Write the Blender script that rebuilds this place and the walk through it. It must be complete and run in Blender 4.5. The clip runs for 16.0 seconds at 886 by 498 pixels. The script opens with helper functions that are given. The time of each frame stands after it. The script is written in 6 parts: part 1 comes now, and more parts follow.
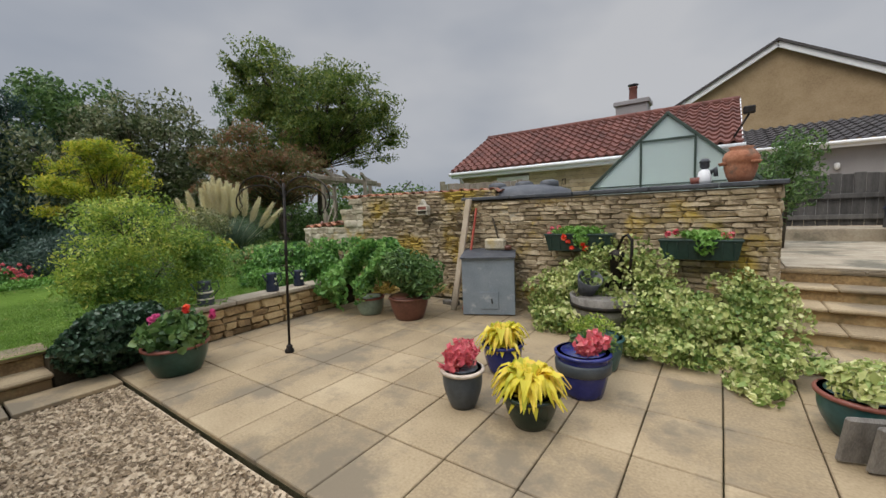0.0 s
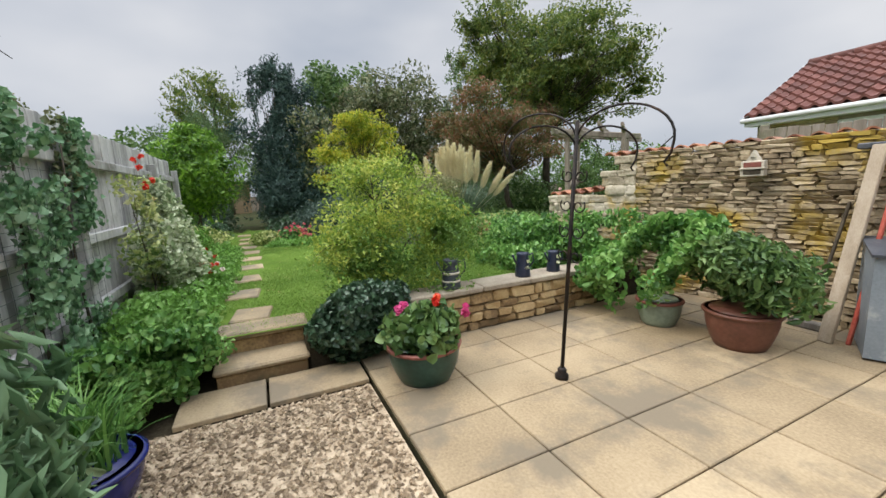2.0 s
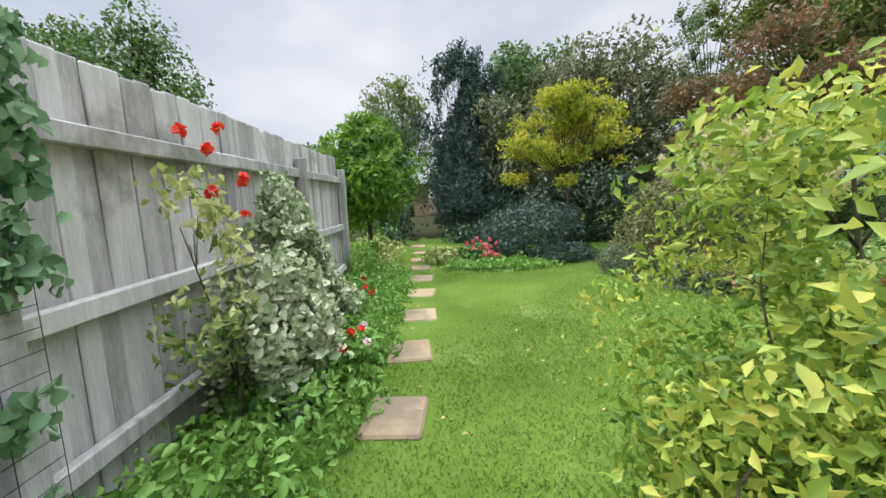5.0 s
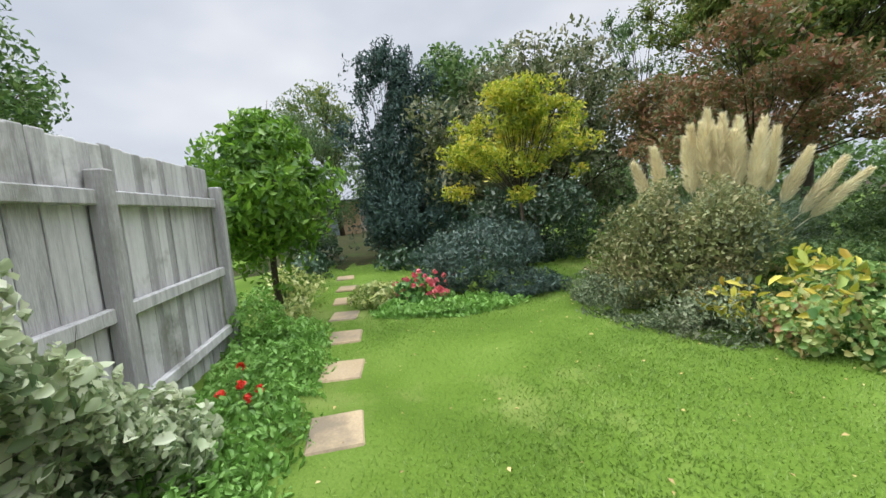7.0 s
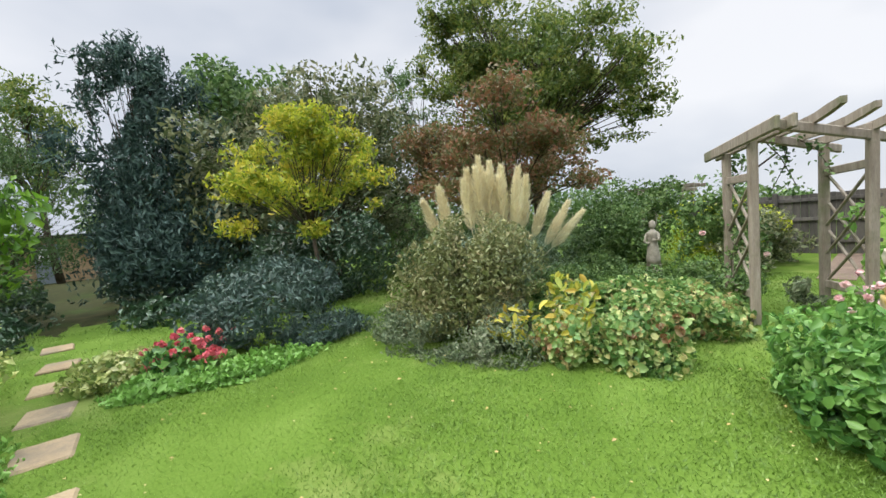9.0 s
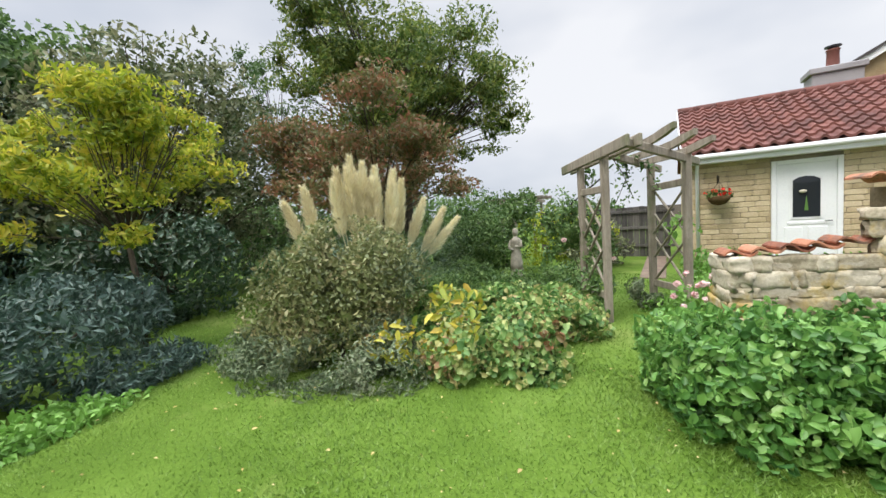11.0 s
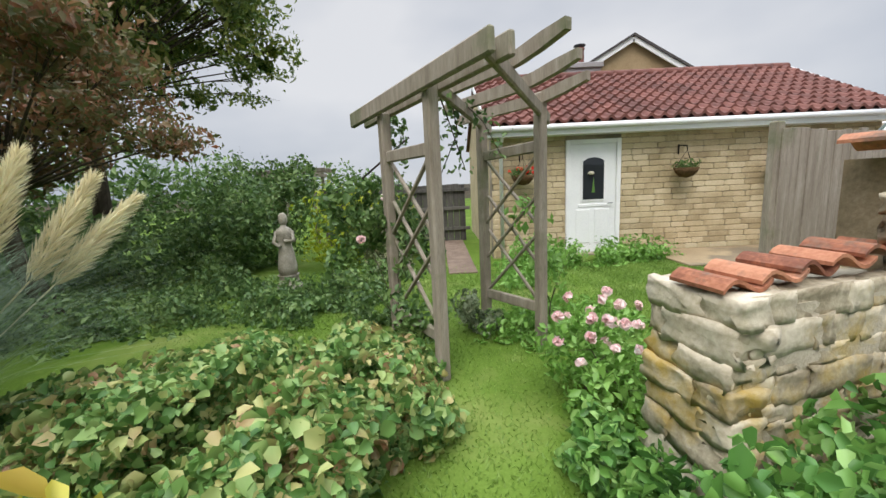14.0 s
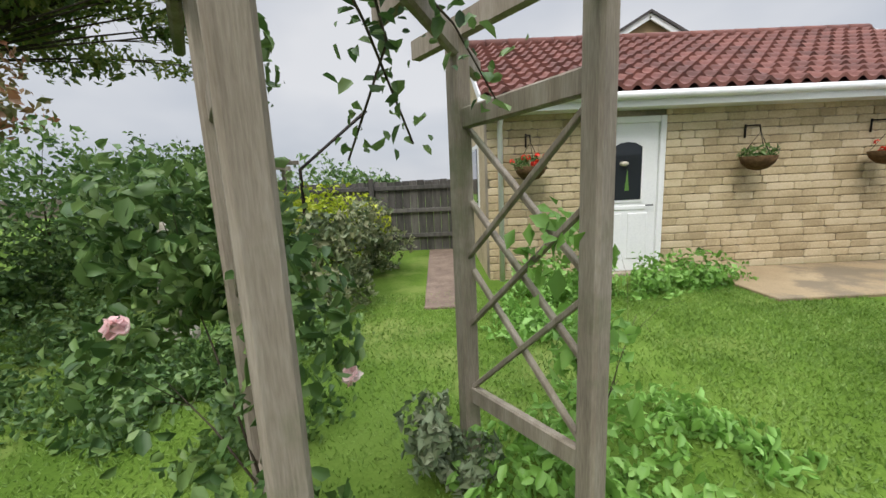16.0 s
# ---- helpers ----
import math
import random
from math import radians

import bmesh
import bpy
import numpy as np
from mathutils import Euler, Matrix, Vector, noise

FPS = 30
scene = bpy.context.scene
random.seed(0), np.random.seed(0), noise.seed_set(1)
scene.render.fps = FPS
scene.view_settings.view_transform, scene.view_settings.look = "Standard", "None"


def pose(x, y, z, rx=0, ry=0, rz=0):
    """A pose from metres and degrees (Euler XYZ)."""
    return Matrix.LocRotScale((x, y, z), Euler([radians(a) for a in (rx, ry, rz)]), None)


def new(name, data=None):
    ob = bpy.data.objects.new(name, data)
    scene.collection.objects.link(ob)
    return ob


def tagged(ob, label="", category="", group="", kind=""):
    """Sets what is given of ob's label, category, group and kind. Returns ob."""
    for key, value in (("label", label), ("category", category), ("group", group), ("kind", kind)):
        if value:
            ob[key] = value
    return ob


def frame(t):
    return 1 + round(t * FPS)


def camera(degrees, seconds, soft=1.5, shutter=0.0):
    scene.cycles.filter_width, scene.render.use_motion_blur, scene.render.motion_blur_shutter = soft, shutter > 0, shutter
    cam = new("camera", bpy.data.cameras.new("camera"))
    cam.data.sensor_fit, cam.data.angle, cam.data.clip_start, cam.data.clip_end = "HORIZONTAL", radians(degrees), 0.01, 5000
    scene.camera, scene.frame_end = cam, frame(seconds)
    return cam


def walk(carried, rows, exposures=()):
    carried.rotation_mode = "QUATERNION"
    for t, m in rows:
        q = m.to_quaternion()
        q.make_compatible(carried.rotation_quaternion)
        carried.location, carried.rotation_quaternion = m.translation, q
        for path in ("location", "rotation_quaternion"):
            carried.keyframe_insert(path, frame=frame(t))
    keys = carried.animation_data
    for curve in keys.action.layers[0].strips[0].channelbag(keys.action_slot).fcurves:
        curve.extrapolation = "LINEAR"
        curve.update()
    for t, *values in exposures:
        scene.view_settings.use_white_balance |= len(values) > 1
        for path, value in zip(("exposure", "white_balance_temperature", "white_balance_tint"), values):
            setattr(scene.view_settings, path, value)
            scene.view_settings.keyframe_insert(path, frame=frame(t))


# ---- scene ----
cam = camera(97.3, 16.0)
METRES, EYE, TILT, LEAN, TURN = 12.0, 1.5, 0.0, 0.0, 35.5
ROWS = [
    (0.0, 0.0, 0.0, 0.0, -0.22, -5.77, 2.38),
    (0.5, -0.0194, 0.0276, -0.0049, 6.66, -7.5, 2.42),
    (1.0, -0.0439, 0.0553, -0.0033, 14.48, -8.74, 2.47),
    (1.5, -0.0699, 0.0831, -0.0025, 21.94, -9.18, 2.6),
    (2.0, -0.094, 0.1155, -0.003, 29.19, -9.05, 2.69),
    (2.5, -0.1209, 0.1445, -0.0027, 36.73, -8.66, 2.67),
    (3.0, -0.1512, 0.1712, -0.0019, 43.85, -8.33, 2.58),
    (3.5, -0.1896, 0.197, -0.0012, 49.5, -8.1, 2.4),
    (4.0, -0.2302, 0.2181, -0.0008, 53.47, -7.78, 2.35),
    (6.5, -0.385, 0.323, 0.0108, 50.7, -6.68, 4.01),
    (7.0, -0.4028, 0.3478, 0.0121, 43.69, -6.31, 4.24),
    (7.5, -0.4146, 0.3637, 0.013, 35.53, -5.71, 4.29),
    (8.0, -0.4229, 0.3698, 0.0159, 27.71, -5.11, 4.39),
    (8.5, -0.4243, 0.3729, 0.0165, 20.58, -4.53, 4.48),
    (9.0, -0.4218, 0.3747, 0.0171, 13.85, -4.02, 4.48),
    (11.5, -0.4394, 0.4357, 0.0158, -11.5, -5.23, 3.54),
    (12.0, -0.4396, 0.4672, 0.012, -18.43, -6.39, 3.28),
    (12.5, -0.4301, 0.5036, 0.0132, -25.01, -7.82, 3.14),
    (13.0, -0.4129, 0.5405, 0.0152, -30.4, -8.91, 2.92),
    (13.5, -0.3879, 0.574, 0.0152, -34.28, -9.42, 2.8),
    (14.0, -0.3604, 0.6072, 0.0161, -36.49, -9.42, 2.68),
    (14.5, -0.3325, 0.6377, 0.0173, -37.41, -9.33, 2.69),
    (15.0, -0.3018, 0.666, 0.016, -37.72, -9.26, 2.68),
    (15.5, -0.2723, 0.6943, 0.0152, -37.59, -9.52, 2.63),
    (16.0, -0.2455, 0.7216, 0.0143, -36.52, -10.07, 2.59),
]
walk(cam, [(t, pose(0, 0, EYE, TILT, LEAN, TURN) @ pose(METRES * x, METRES * y, METRES * z, 90 + pitch, roll, yaw)) for t, x, y, z, yaw, pitch, roll in ROWS],
     [(0.0, -0.15, 6850, 10), (1.0, 0.1, 6850, 10), (2.5, 0.55, 6850, 10), (4.0, 0.75, 6850, 10), (6.5, 0.68, 6850, 10), (8.5, 0.73, 6850, 10), (12.5, 0.63, 6850, 10), (14.5, 0.4, 6850, 10), (16.0, 0.4, 6850, 10)])

# ---- world and light ----
SUN_EL, SUN_AZ = 52.0, 200.0
world = bpy.data.worlds.new("overcast_sky")
scene.world = world
world.use_nodes = True
wn, wl = world.node_tree.nodes, world.node_tree.links
sky = wn.new("ShaderNodeTexSky")
sky.sky_type, sky.sun_disc = "NISHITA", False
sky.sun_elevation, sky.sun_rotation = radians(SUN_EL), radians(SUN_AZ)
coords = wn.new("ShaderNodeTexCoord")
stretch = wn.new("ShaderNodeMapping")
stretch.inputs["Scale"].default_value = (1.0, 1.0, 2.2)
clouds = wn.new("ShaderNodeTexNoise")
clouds.inputs["Scale"].default_value, clouds.inputs["Detail"].default_value = 1.7, 4.0
clouds.inputs["Roughness"].default_value = 0.45
tone = wn.new("ShaderNodeValToRGB")
tone.color_ramp.elements[0].position, tone.color_ramp.elements[0].color = 0.34, (0.46, 0.53, 0.66, 1)
tone.color_ramp.elements[1].position, tone.color_ramp.elements[1].color = 0.68, (0.80, 0.84, 0.92, 1)
low = wn.new("ShaderNodeMix")
low.data_type = "RGBA"
low.inputs[0].default_value = 0.06
wl.new(coords.outputs["Generated"], stretch.inputs["Vector"])
wl.new(stretch.outputs["Vector"], clouds.inputs["Vector"])
wl.new(clouds.outputs["Fac"], tone.inputs["Fac"])
wl.new(tone.outputs["Color"], low.inputs[6])
dim = wn.new("ShaderNodeVectorMath")
dim.operation = "SCALE"
dim.inputs["Scale"].default_value = 0.10
wl.new(sky.outputs["Color"], dim.inputs[0])
wl.new(dim.outputs["Vector"], low.inputs[7])
# an overcast sky is brighter overhead than at the horizon
split = wn.new("ShaderNodeSeparateXYZ")
wl.new(coords.outputs["Generated"], split.inputs["Vector"])
rise = wn.new("ShaderNodeMapRange")
rise.inputs["From Min"].default_value, rise.inputs["From Max"].default_value = 0.52, 1.0
rise.inputs["To Min"].default_value, rise.inputs["To Max"].default_value = 0.70, 4.6
wl.new(split.outputs["Z"], rise.inputs["Value"])
lift = wn.new("ShaderNodeVectorMath")
lift.operation = "SCALE"
wl.new(low.outputs[2], lift.inputs[0])
wl.new(rise.outputs["Result"], lift.inputs["Scale"])
wl.new(lift.outputs["Vector"], wn["Background"].inputs["Color"])
wn["Background"].inputs["Strength"].default_value = 1.0
sun = new("sun", bpy.data.lights.new("sun", "SUN"))
sun.data.energy, sun.data.angle, sun.data.color = 1.5, radians(30), (1.0, 0.96, 0.9)
sun.matrix_basis = pose(0, 0, 20, 90 - SUN_EL, 0, 180 - SUN_AZ)

# ---- materials ----
def nodes_of(name):
    m = bpy.data.materials.new(name)
    m.use_nodes = True
    return m, m.node_tree.nodes, m.node_tree.links, m.node_tree.nodes["Principled BSDF"]


def ramp(n, stops):
    r = n.new("ShaderNodeValToRGB")
    e = r.color_ramp.elements
    while len(e) < len(stops):
        e.new(0.5)
    for k, (p, c) in zip(e, stops):
        k.position, k.color = p, (*c, 1)
    return r


def surface(name, dark, mid, light, scale=6.0, fine=60.0, rough=0.85, bump=0.4, metal=0.0, per=0.0, stain=None, amount=0.5, stain_scale=1.2, vec=(1, 1, 1)):
    """A worn surface: broad patches, fine grain, optional stains, and a shift of tone from piece to piece."""
    m, n, l, b = nodes_of(name)
    co = n.new("ShaderNodeTexCoord")
    mp = n.new("ShaderNodeMapping")
    mp.inputs["Scale"].default_value = vec
    geo = n.new("ShaderNodeNewGeometry")
    l.new(geo.outputs["Position"], mp.inputs["Vector"])
    big, small = n.new("ShaderNodeTexNoise"), n.new("ShaderNodeTexNoise")
    big.inputs["Scale"].default_value, big.inputs["Detail"].default_value = scale, 5
    small.inputs["Scale"].default_value, small.inputs["Detail"].default_value = fine, 4
    for t in (big, small):
        l.new(mp.outputs["Vector"], t.inputs["Vector"])
    mixf = n.new("ShaderNodeMath")
    mixf.operation = "MULTIPLY_ADD"
    mixf.inputs[1].default_value = 0.4
    half = n.new("ShaderNodeMath")
    half.operation = "MULTIPLY"
    half.inputs[1].default_value = 0.6
    l.new(big.outputs["Fac"], half.inputs[0])
    l.new(small.outputs["Fac"], mixf.inputs[0])
    l.new(half.outputs[0], mixf.inputs[2])
    r = ramp(n, ((0.30, dark), (0.5, mid), (0.70, light)))
    last = mixf.outputs[0]
    if per:
        info = n.new("ShaderNodeObjectInfo")
        isl = n.new("ShaderNodeMath")
        isl.operation = "ADD"
        l.new(info.outputs["Random"], isl.inputs[0])
        l.new(geo.outputs["Random Per Island"], isl.inputs[1])
        fr = n.new("ShaderNodeMath")
        fr.operation = "FRACT"
        l.new(isl.outputs[0], fr.inputs[0])
        off = n.new("ShaderNodeMath")
        off.operation = "MULTIPLY_ADD"
        off.inputs[1].default_value, off.inputs[2].default_value = per, -per / 2
        l.new(fr.outputs[0], off.inputs[0])
        add = n.new("ShaderNodeMath")
        add.operation = "ADD"
        l.new(last, add.inputs[0])
        l.new(off.outputs[0], add.inputs[1])
        last = add.outputs[0]
    l.new(last, r.inputs["Fac"])
    col = r.outputs["Color"]
    if stain:
        sn = n.new("ShaderNodeTexNoise")
        sn.inputs["Scale"].default_value, sn.inputs["Detail"].default_value, sn.inputs["Roughness"].default_value = stain_scale, 6, 0.65
        l.new(geo.outputs["Position"], sn.inputs["Vector"])
        sr = ramp(n, ((0.56 - amount * 0.1, (0, 0, 0)), (0.68 - amount * 0.1, (0.9, 0.9, 0.9))))
        l.new(sn.outputs["Fac"], sr.inputs["Fac"])
        mx = n.new("ShaderNodeMix")
        mx.data_type = "RGBA"
        l.new(sr.outputs["Color"], mx.inputs[0])
        l.new(col, mx.inputs[6])
        mx.inputs[7].default_value = (*stain, 1)
        col = mx.outputs[2]
    l.new(col, b.inputs["Base Color"])
    b.inputs["Roughness"].default_value, b.inputs["Metallic"].default_value = rough, metal
    if rough > 0.94:
        b.inputs["Specular IOR Level"].default_value = 0.1
    if bump:
        bp = n.new("ShaderNodeBump")
        bp.inputs["Strength"].default_value, bp.inputs["Distance"].default_value = bump, 0.01
        l.new(mixf.outputs[0], bp.inputs["Height"])
        l.new(bp.outputs["Normal"], b.inputs["Normal"])
    return m


def leaf(name, stops, glow=0.35, rough=0.5):
    """Leaves: each leaf its own tone, broad drifts of tone over the plant, light shining through."""
    m, n, l, b = nodes_of(name)
    geo = n.new("ShaderNodeNewGeometry")
    ns = n.new("ShaderNodeTexNoise")
    ns.inputs["Scale"].default_value, ns.inputs["Detail"].default_value = 2.2, 3
    l.new(geo.outputs["Position"], ns.inputs["Vector"])
    a = n.new("ShaderNodeMath")
    a.operation = "MULTIPLY_ADD"
    a.inputs[1].default_value = 0.55
    c = n.new("ShaderNodeMath")
    c.operation = "MULTIPLY_ADD"
    c.inputs[1].default_value, c.inputs[2].default_value = 0.9, -0.22
    l.new(ns.outputs["Fac"], c.inputs[0])
    l.new(geo.outputs["Random Per Island"], a.inputs[0])
    l.new(c.outputs[0], a.inputs[2])
    k = len(stops) - 1
    r = ramp(n, [(0.12 + 0.76 * i / k, tuple(min(0.9, v * 1.25) for v in s)) for i, s in enumerate(stops)])
    l.new(a.outputs[0], r.inputs["Fac"])
    l.new(r.outputs["Color"], b.inputs["Base Color"])
    b.inputs["Roughness"].default_value = rough
    tr = n.new("ShaderNodeBsdfTranslucent")
    l.new(r.outputs["Color"], tr.inputs["Color"])
    mx = n.new("ShaderNodeMixShader")
    mx.inputs[0].default_value = glow
    l.new(b.outputs[0], mx.inputs[1])
    l.new(tr.outputs[0], mx.inputs[2])
    l.new(mx.outputs[0], n["Material Output"].inputs["Surface"])
    return m


SLAB = surface("sandstone_slab", (0.20, 0.145, 0.082), (0.315, 0.235, 0.137), (0.42, 0.325, 0.20), 1.6, 55, 0.8, 0.3, per=0.14, stain=(0.17, 0.135, 0.09), amount=0.75, stain_scale=1.3)
JOINT = surface("joint_soil", (0.02, 0.024, 0.012), (0.045, 0.042, 0.022), (0.09, 0.075, 0.045), 9, 90, 0.95, 0.8)
PEBBLE = surface("pea_gravel", (0.15, 0.105, 0.062), (0.32, 0.235, 0.145), (0.52, 0.41, 0.28), 9, 60, 0.8, 0.1, per=0.55)
RUBBLE = surface("rubble_stone", (0.19, 0.145, 0.09), (0.34, 0.265, 0.165), (0.50, 0.41, 0.28), 5, 40, 0.9, 0.9, per=0.32, stain=(0.42, 0.29, 0.045), amount=0.6, stain_scale=1.3)
PALEMORTAR = surface("pale_lime_mortar", (0.30, 0.26, 0.19), (0.44, 0.39, 0.30), (0.55, 0.50, 0.40), 7, 60, 0.95, 1.0, stain=(0.42, 0.29, 0.05), amount=0.3, stain_scale=1.5)
PATHBROWN = surface("worn_brick_path", (0.10, 0.07, 0.05), (0.17, 0.12, 0.09), (0.25, 0.19, 0.14), 5, 40, 0.92, 0.6)
PALESTONE = surface("weathered_limestone", (0.25, 0.21, 0.14), (0.46, 0.40, 0.29), (0.62, 0.56, 0.44), 5, 40, 0.9, 0.9, per=0.3, stain=(0.42, 0.28, 0.04), amount=0.45, stain_scale=1.5)
GOLDSTONE = surface("golden_stone", (0.16, 0.10, 0.045), (0.36, 0.235, 0.105), (0.50, 0.36, 0.18), 4, 40, 0.9, 0.8, per=0.4, stain=(0.05, 0.055, 0.025), amount=0.3, stain_scale=2.5)
MORTAR = surface("old_mortar", (0.15, 0.12, 0.075), (0.24, 0.19, 0.12), (0.34, 0.28, 0.19), 6, 50, 0.95, 0.9)
COPING = surface("coping_stone", (0.22, 0.18, 0.13), (0.36, 0.30, 0.22), (0.46, 0.40, 0.30), 4, 50, 0.88, 0.5, per=0.15, stain=(0.12, 0.11, 0.08), amount=0.3)
BRICKY = surface("buff_stone_block", (0.36, 0.28, 0.165), (0.50, 0.40, 0.25), (0.60, 0.50, 0.34), 3, 35, 0.9, 0.6, per=0.3)
BUFFBRICK = surface("buff_brick", (0.26, 0.18, 0.10), (0.34, 0.245, 0.14), (0.42, 0.31, 0.19), 1.5, 18, 0.9, 0.3)
TILE = surface("clay_pantile", (0.088, 0.033, 0.025), (0.138, 0.048, 0.036), (0.19, 0.07, 0.052), 2, 30, 0.8, 0.3, per=0.25)
CLAY = surface("terracotta", (0.16, 0.055, 0.03), (0.33, 0.125, 0.065), (0.46, 0.21, 0.12), 7, 50, 0.85, 0.4, per=0.3, stain=(0.15, 0.10, 0.07), amount=0.5, stain_scale=6)
GREYWOOD = surface("weathered_fence_wood", (0.31, 0.30, 0.29), (0.50, 0.49, 0.475), (0.64, 0.63, 0.61), 3, 30, 0.9, 0.6, per=0.35, vec=(6, 6, 0.6), stain=(0.20, 0.20, 0.16), amount=0.15)
POSTWOOD = surface("silvered_timber", (0.17, 0.14, 0.105), (0.27, 0.23, 0.18), (0.38, 0.34, 0.28), 3, 30, 0.9, 0.5, vec=(6, 6, 0.6), stain=(0.14, 0.15, 0.08), amount=0.2)
# dark fence timber; also colours the sheet standing for shade behind the border boards
DARKFENCE_GAPSHADE = surface("dark_fence_wood_gap_shade", (0.045, 0.042, 0.04), (0.085, 0.08, 0.075), (0.14, 0.13, 0.12), 3, 30, 0.9, 0.4, per=0.3, vec=(5, 5, 0.6))
WHITE = surface("white_upvc", (0.72, 0.73, 0.75), (0.80, 0.81, 0.82), (0.84, 0.85, 0.86), 2, 40, 0.35, 0.03)
IRON = surface("black_iron", (0.012, 0.011, 0.010), (0.022, 0.019, 0.017), (0.07, 0.04, 0.025), 14, 80, 0.6, 0.4, metal=0.6)
GREYBOX = surface("blue_grey_paint", (0.15, 0.18, 0.205), (0.20, 0.235, 0.265), (0.25, 0.285, 0.31), 4, 60, 0.55, 0.1, stain=(0.36, 0.38, 0.39), amount=-0.25, stain_scale=7)
LEADGREY = surface("dark_lead", (0.03, 0.035, 0.045), (0.055, 0.06, 0.07), (0.11, 0.115, 0.12), 5, 50, 0.55, 0.3)
BARREL = surface("barrel_oak", (0.09, 0.08, 0.07), (0.17, 0.155, 0.135), (0.27, 0.25, 0.22), 4, 40, 0.85, 0.5, vec=(4, 4, 1))
TIMBERRED = surface("paint_worn_timber", (0.28, 0.22, 0.15), (0.40, 0.32, 0.23), (0.50, 0.42, 0.32), 4, 40, 0.85, 0.4, vec=(4, 4, 0.6))
REDPAINT = surface("red_paint", (0.28, 0.04, 0.025), (0.40, 0.07, 0.045), (0.48, 0.12, 0.08), 6, 40, 0.6, 0.2)
GRASSBASE = surface("lawn_turf", (0.046, 0.09, 0.011), (0.088, 0.153, 0.021), (0.14, 0.215, 0.042), 1.1, 60, 0.95, 0.6, stain=(0.165, 0.21, 0.055), amount=0.1, stain_scale=0.8)
SOIL = surface("garden_soil", (0.02, 0.016, 0.010), (0.045, 0.036, 0.022), (0.08, 0.065, 0.04), 5, 50, 0.97, 0.9)
# brown litter, darkened further: the trees' shade is put into this colour
SHADED_LITTER = surface("shaded_leaf_litter", (0.018, 0.022, 0.008), (0.036, 0.040, 0.015), (0.065, 0.06, 0.026), 3, 50, 0.97, 0.9, stain=(0.035, 0.06, 0.014), amount=0.5)
BARK = surface("bark", (0.035, 0.03, 0.022), (0.075, 0.062, 0.045), (0.14, 0.12, 0.09), 6, 45, 0.95, 0.9, vec=(3, 3, 0.8))
STATUE = surface("lichened_cast_stone", (0.16, 0.14, 0.10), (0.30, 0.275, 0.215), (0.44, 0.41, 0.34), 9, 60, 0.92, 0.6)
RENDERGREY = surface("grey_render", (0.26, 0.25, 0.255), (0.30, 0.29, 0.295), (0.34, 0.33, 0.335), 2, 40, 0.92, 0.2)
BLACKTILE = surface("dark_roof_tile", (0.03, 0.026, 0.026), (0.05, 0.044, 0.044), (0.075, 0.068, 0.066), 2, 25, 0.8, 0.4, per=0.3)
ALU = surface("green_frame_paint", (0.025, 0.045, 0.035), (0.04, 0.065, 0.05), (0.06, 0.085, 0.07), 4, 40, 0.5, 0.05)


def glaze(name, c, rough=0.22):
    d = tuple(v * 0.6 for v in c)
    e = tuple(min(1, v * 1.35 + 0.01) for v in c)
    m = surface(name, d, c, e, 5, 30, rough, 0.08)
    return m


GREENPOT = glaze("green_glaze", (0.018, 0.060, 0.042), 0.3)
BLUEPOT = glaze("cobalt_glaze", (0.012, 0.018, 0.13), 0.2)
CHARPOT = glaze("charcoal_glaze", (0.045, 0.055, 0.065), 0.4)
DARKGREENPOT = glaze("bottle_green_glaze", (0.008, 0.022, 0.012), 0.2)
BROWNPOT = glaze("brown_glaze", (0.13, 0.048, 0.03), 0.45)
SAGEPOT = glaze("sage_glaze", (0.19, 0.24, 0.18), 0.4)
TEALPOT = glaze("teal_glaze", (0.02, 0.075, 0.075), 0.3)
CREAMRIM = glaze("cream_rim", (0.50, 0.42, 0.34), 0.6)
REDRIM = glaze("red_brown_rim", (0.22, 0.07, 0.05), 0.45)
NAVY = glaze("navy_enamel", (0.016, 0.022, 0.045), 0.35)
CREAM = glaze("cream_paint", (0.55, 0.50, 0.40), 0.6)
PLANTER = glaze("dark_green_plastic", (0.012, 0.035, 0.028), 0.45)
COIR = surface("coir_liner", (0.05, 0.03, 0.015), (0.10, 0.06, 0.03), (0.17, 0.11, 0.06), 20, 120, 0.98, 1.0)
GLASSDARK, _n, _l, _b = nodes_of("dark_window_glass")
_b.inputs["Base Color"].default_value, _b.inputs["Roughness"].default_value = (0.02, 0.025, 0.03, 1), 0.06
GLASS, _n, _l, _b = nodes_of("greenhouse_glass")
_b.inputs["Base Color"].default_value, _b.inputs["Roughness"].default_value = (0.78, 0.90, 0.88, 1), 0.12
_b.inputs["Transmission Weight"].default_value, _b.inputs["IOR"].default_value = 0.55, 1.45

L_SHRUB = leaf("yellow_green_leaf", ((0.07, 0.14, 0.02), (0.18, 0.28, 0.04), (0.32, 0.40, 0.07), (0.52, 0.50, 0.11)), 0.4)
L_IVY = leaf("dark_ivy_leaf", ((0.014, 0.036, 0.016), (0.032, 0.072, 0.034), (0.075, 0.125, 0.075)), 0.15, 0.35)
L_FENCEIVY = leaf("ivy_leaf", ((0.06, 0.15, 0.065), (0.15, 0.28, 0.14), (0.32, 0.45, 0.28)), 0.25, 0.45)
L_VARIEG = leaf("cream_edged_leaf", ((0.06, 0.12, 0.025), (0.18, 0.25, 0.06), (0.43, 0.46, 0.17), (0.64, 0.62, 0.34)), 0.3)
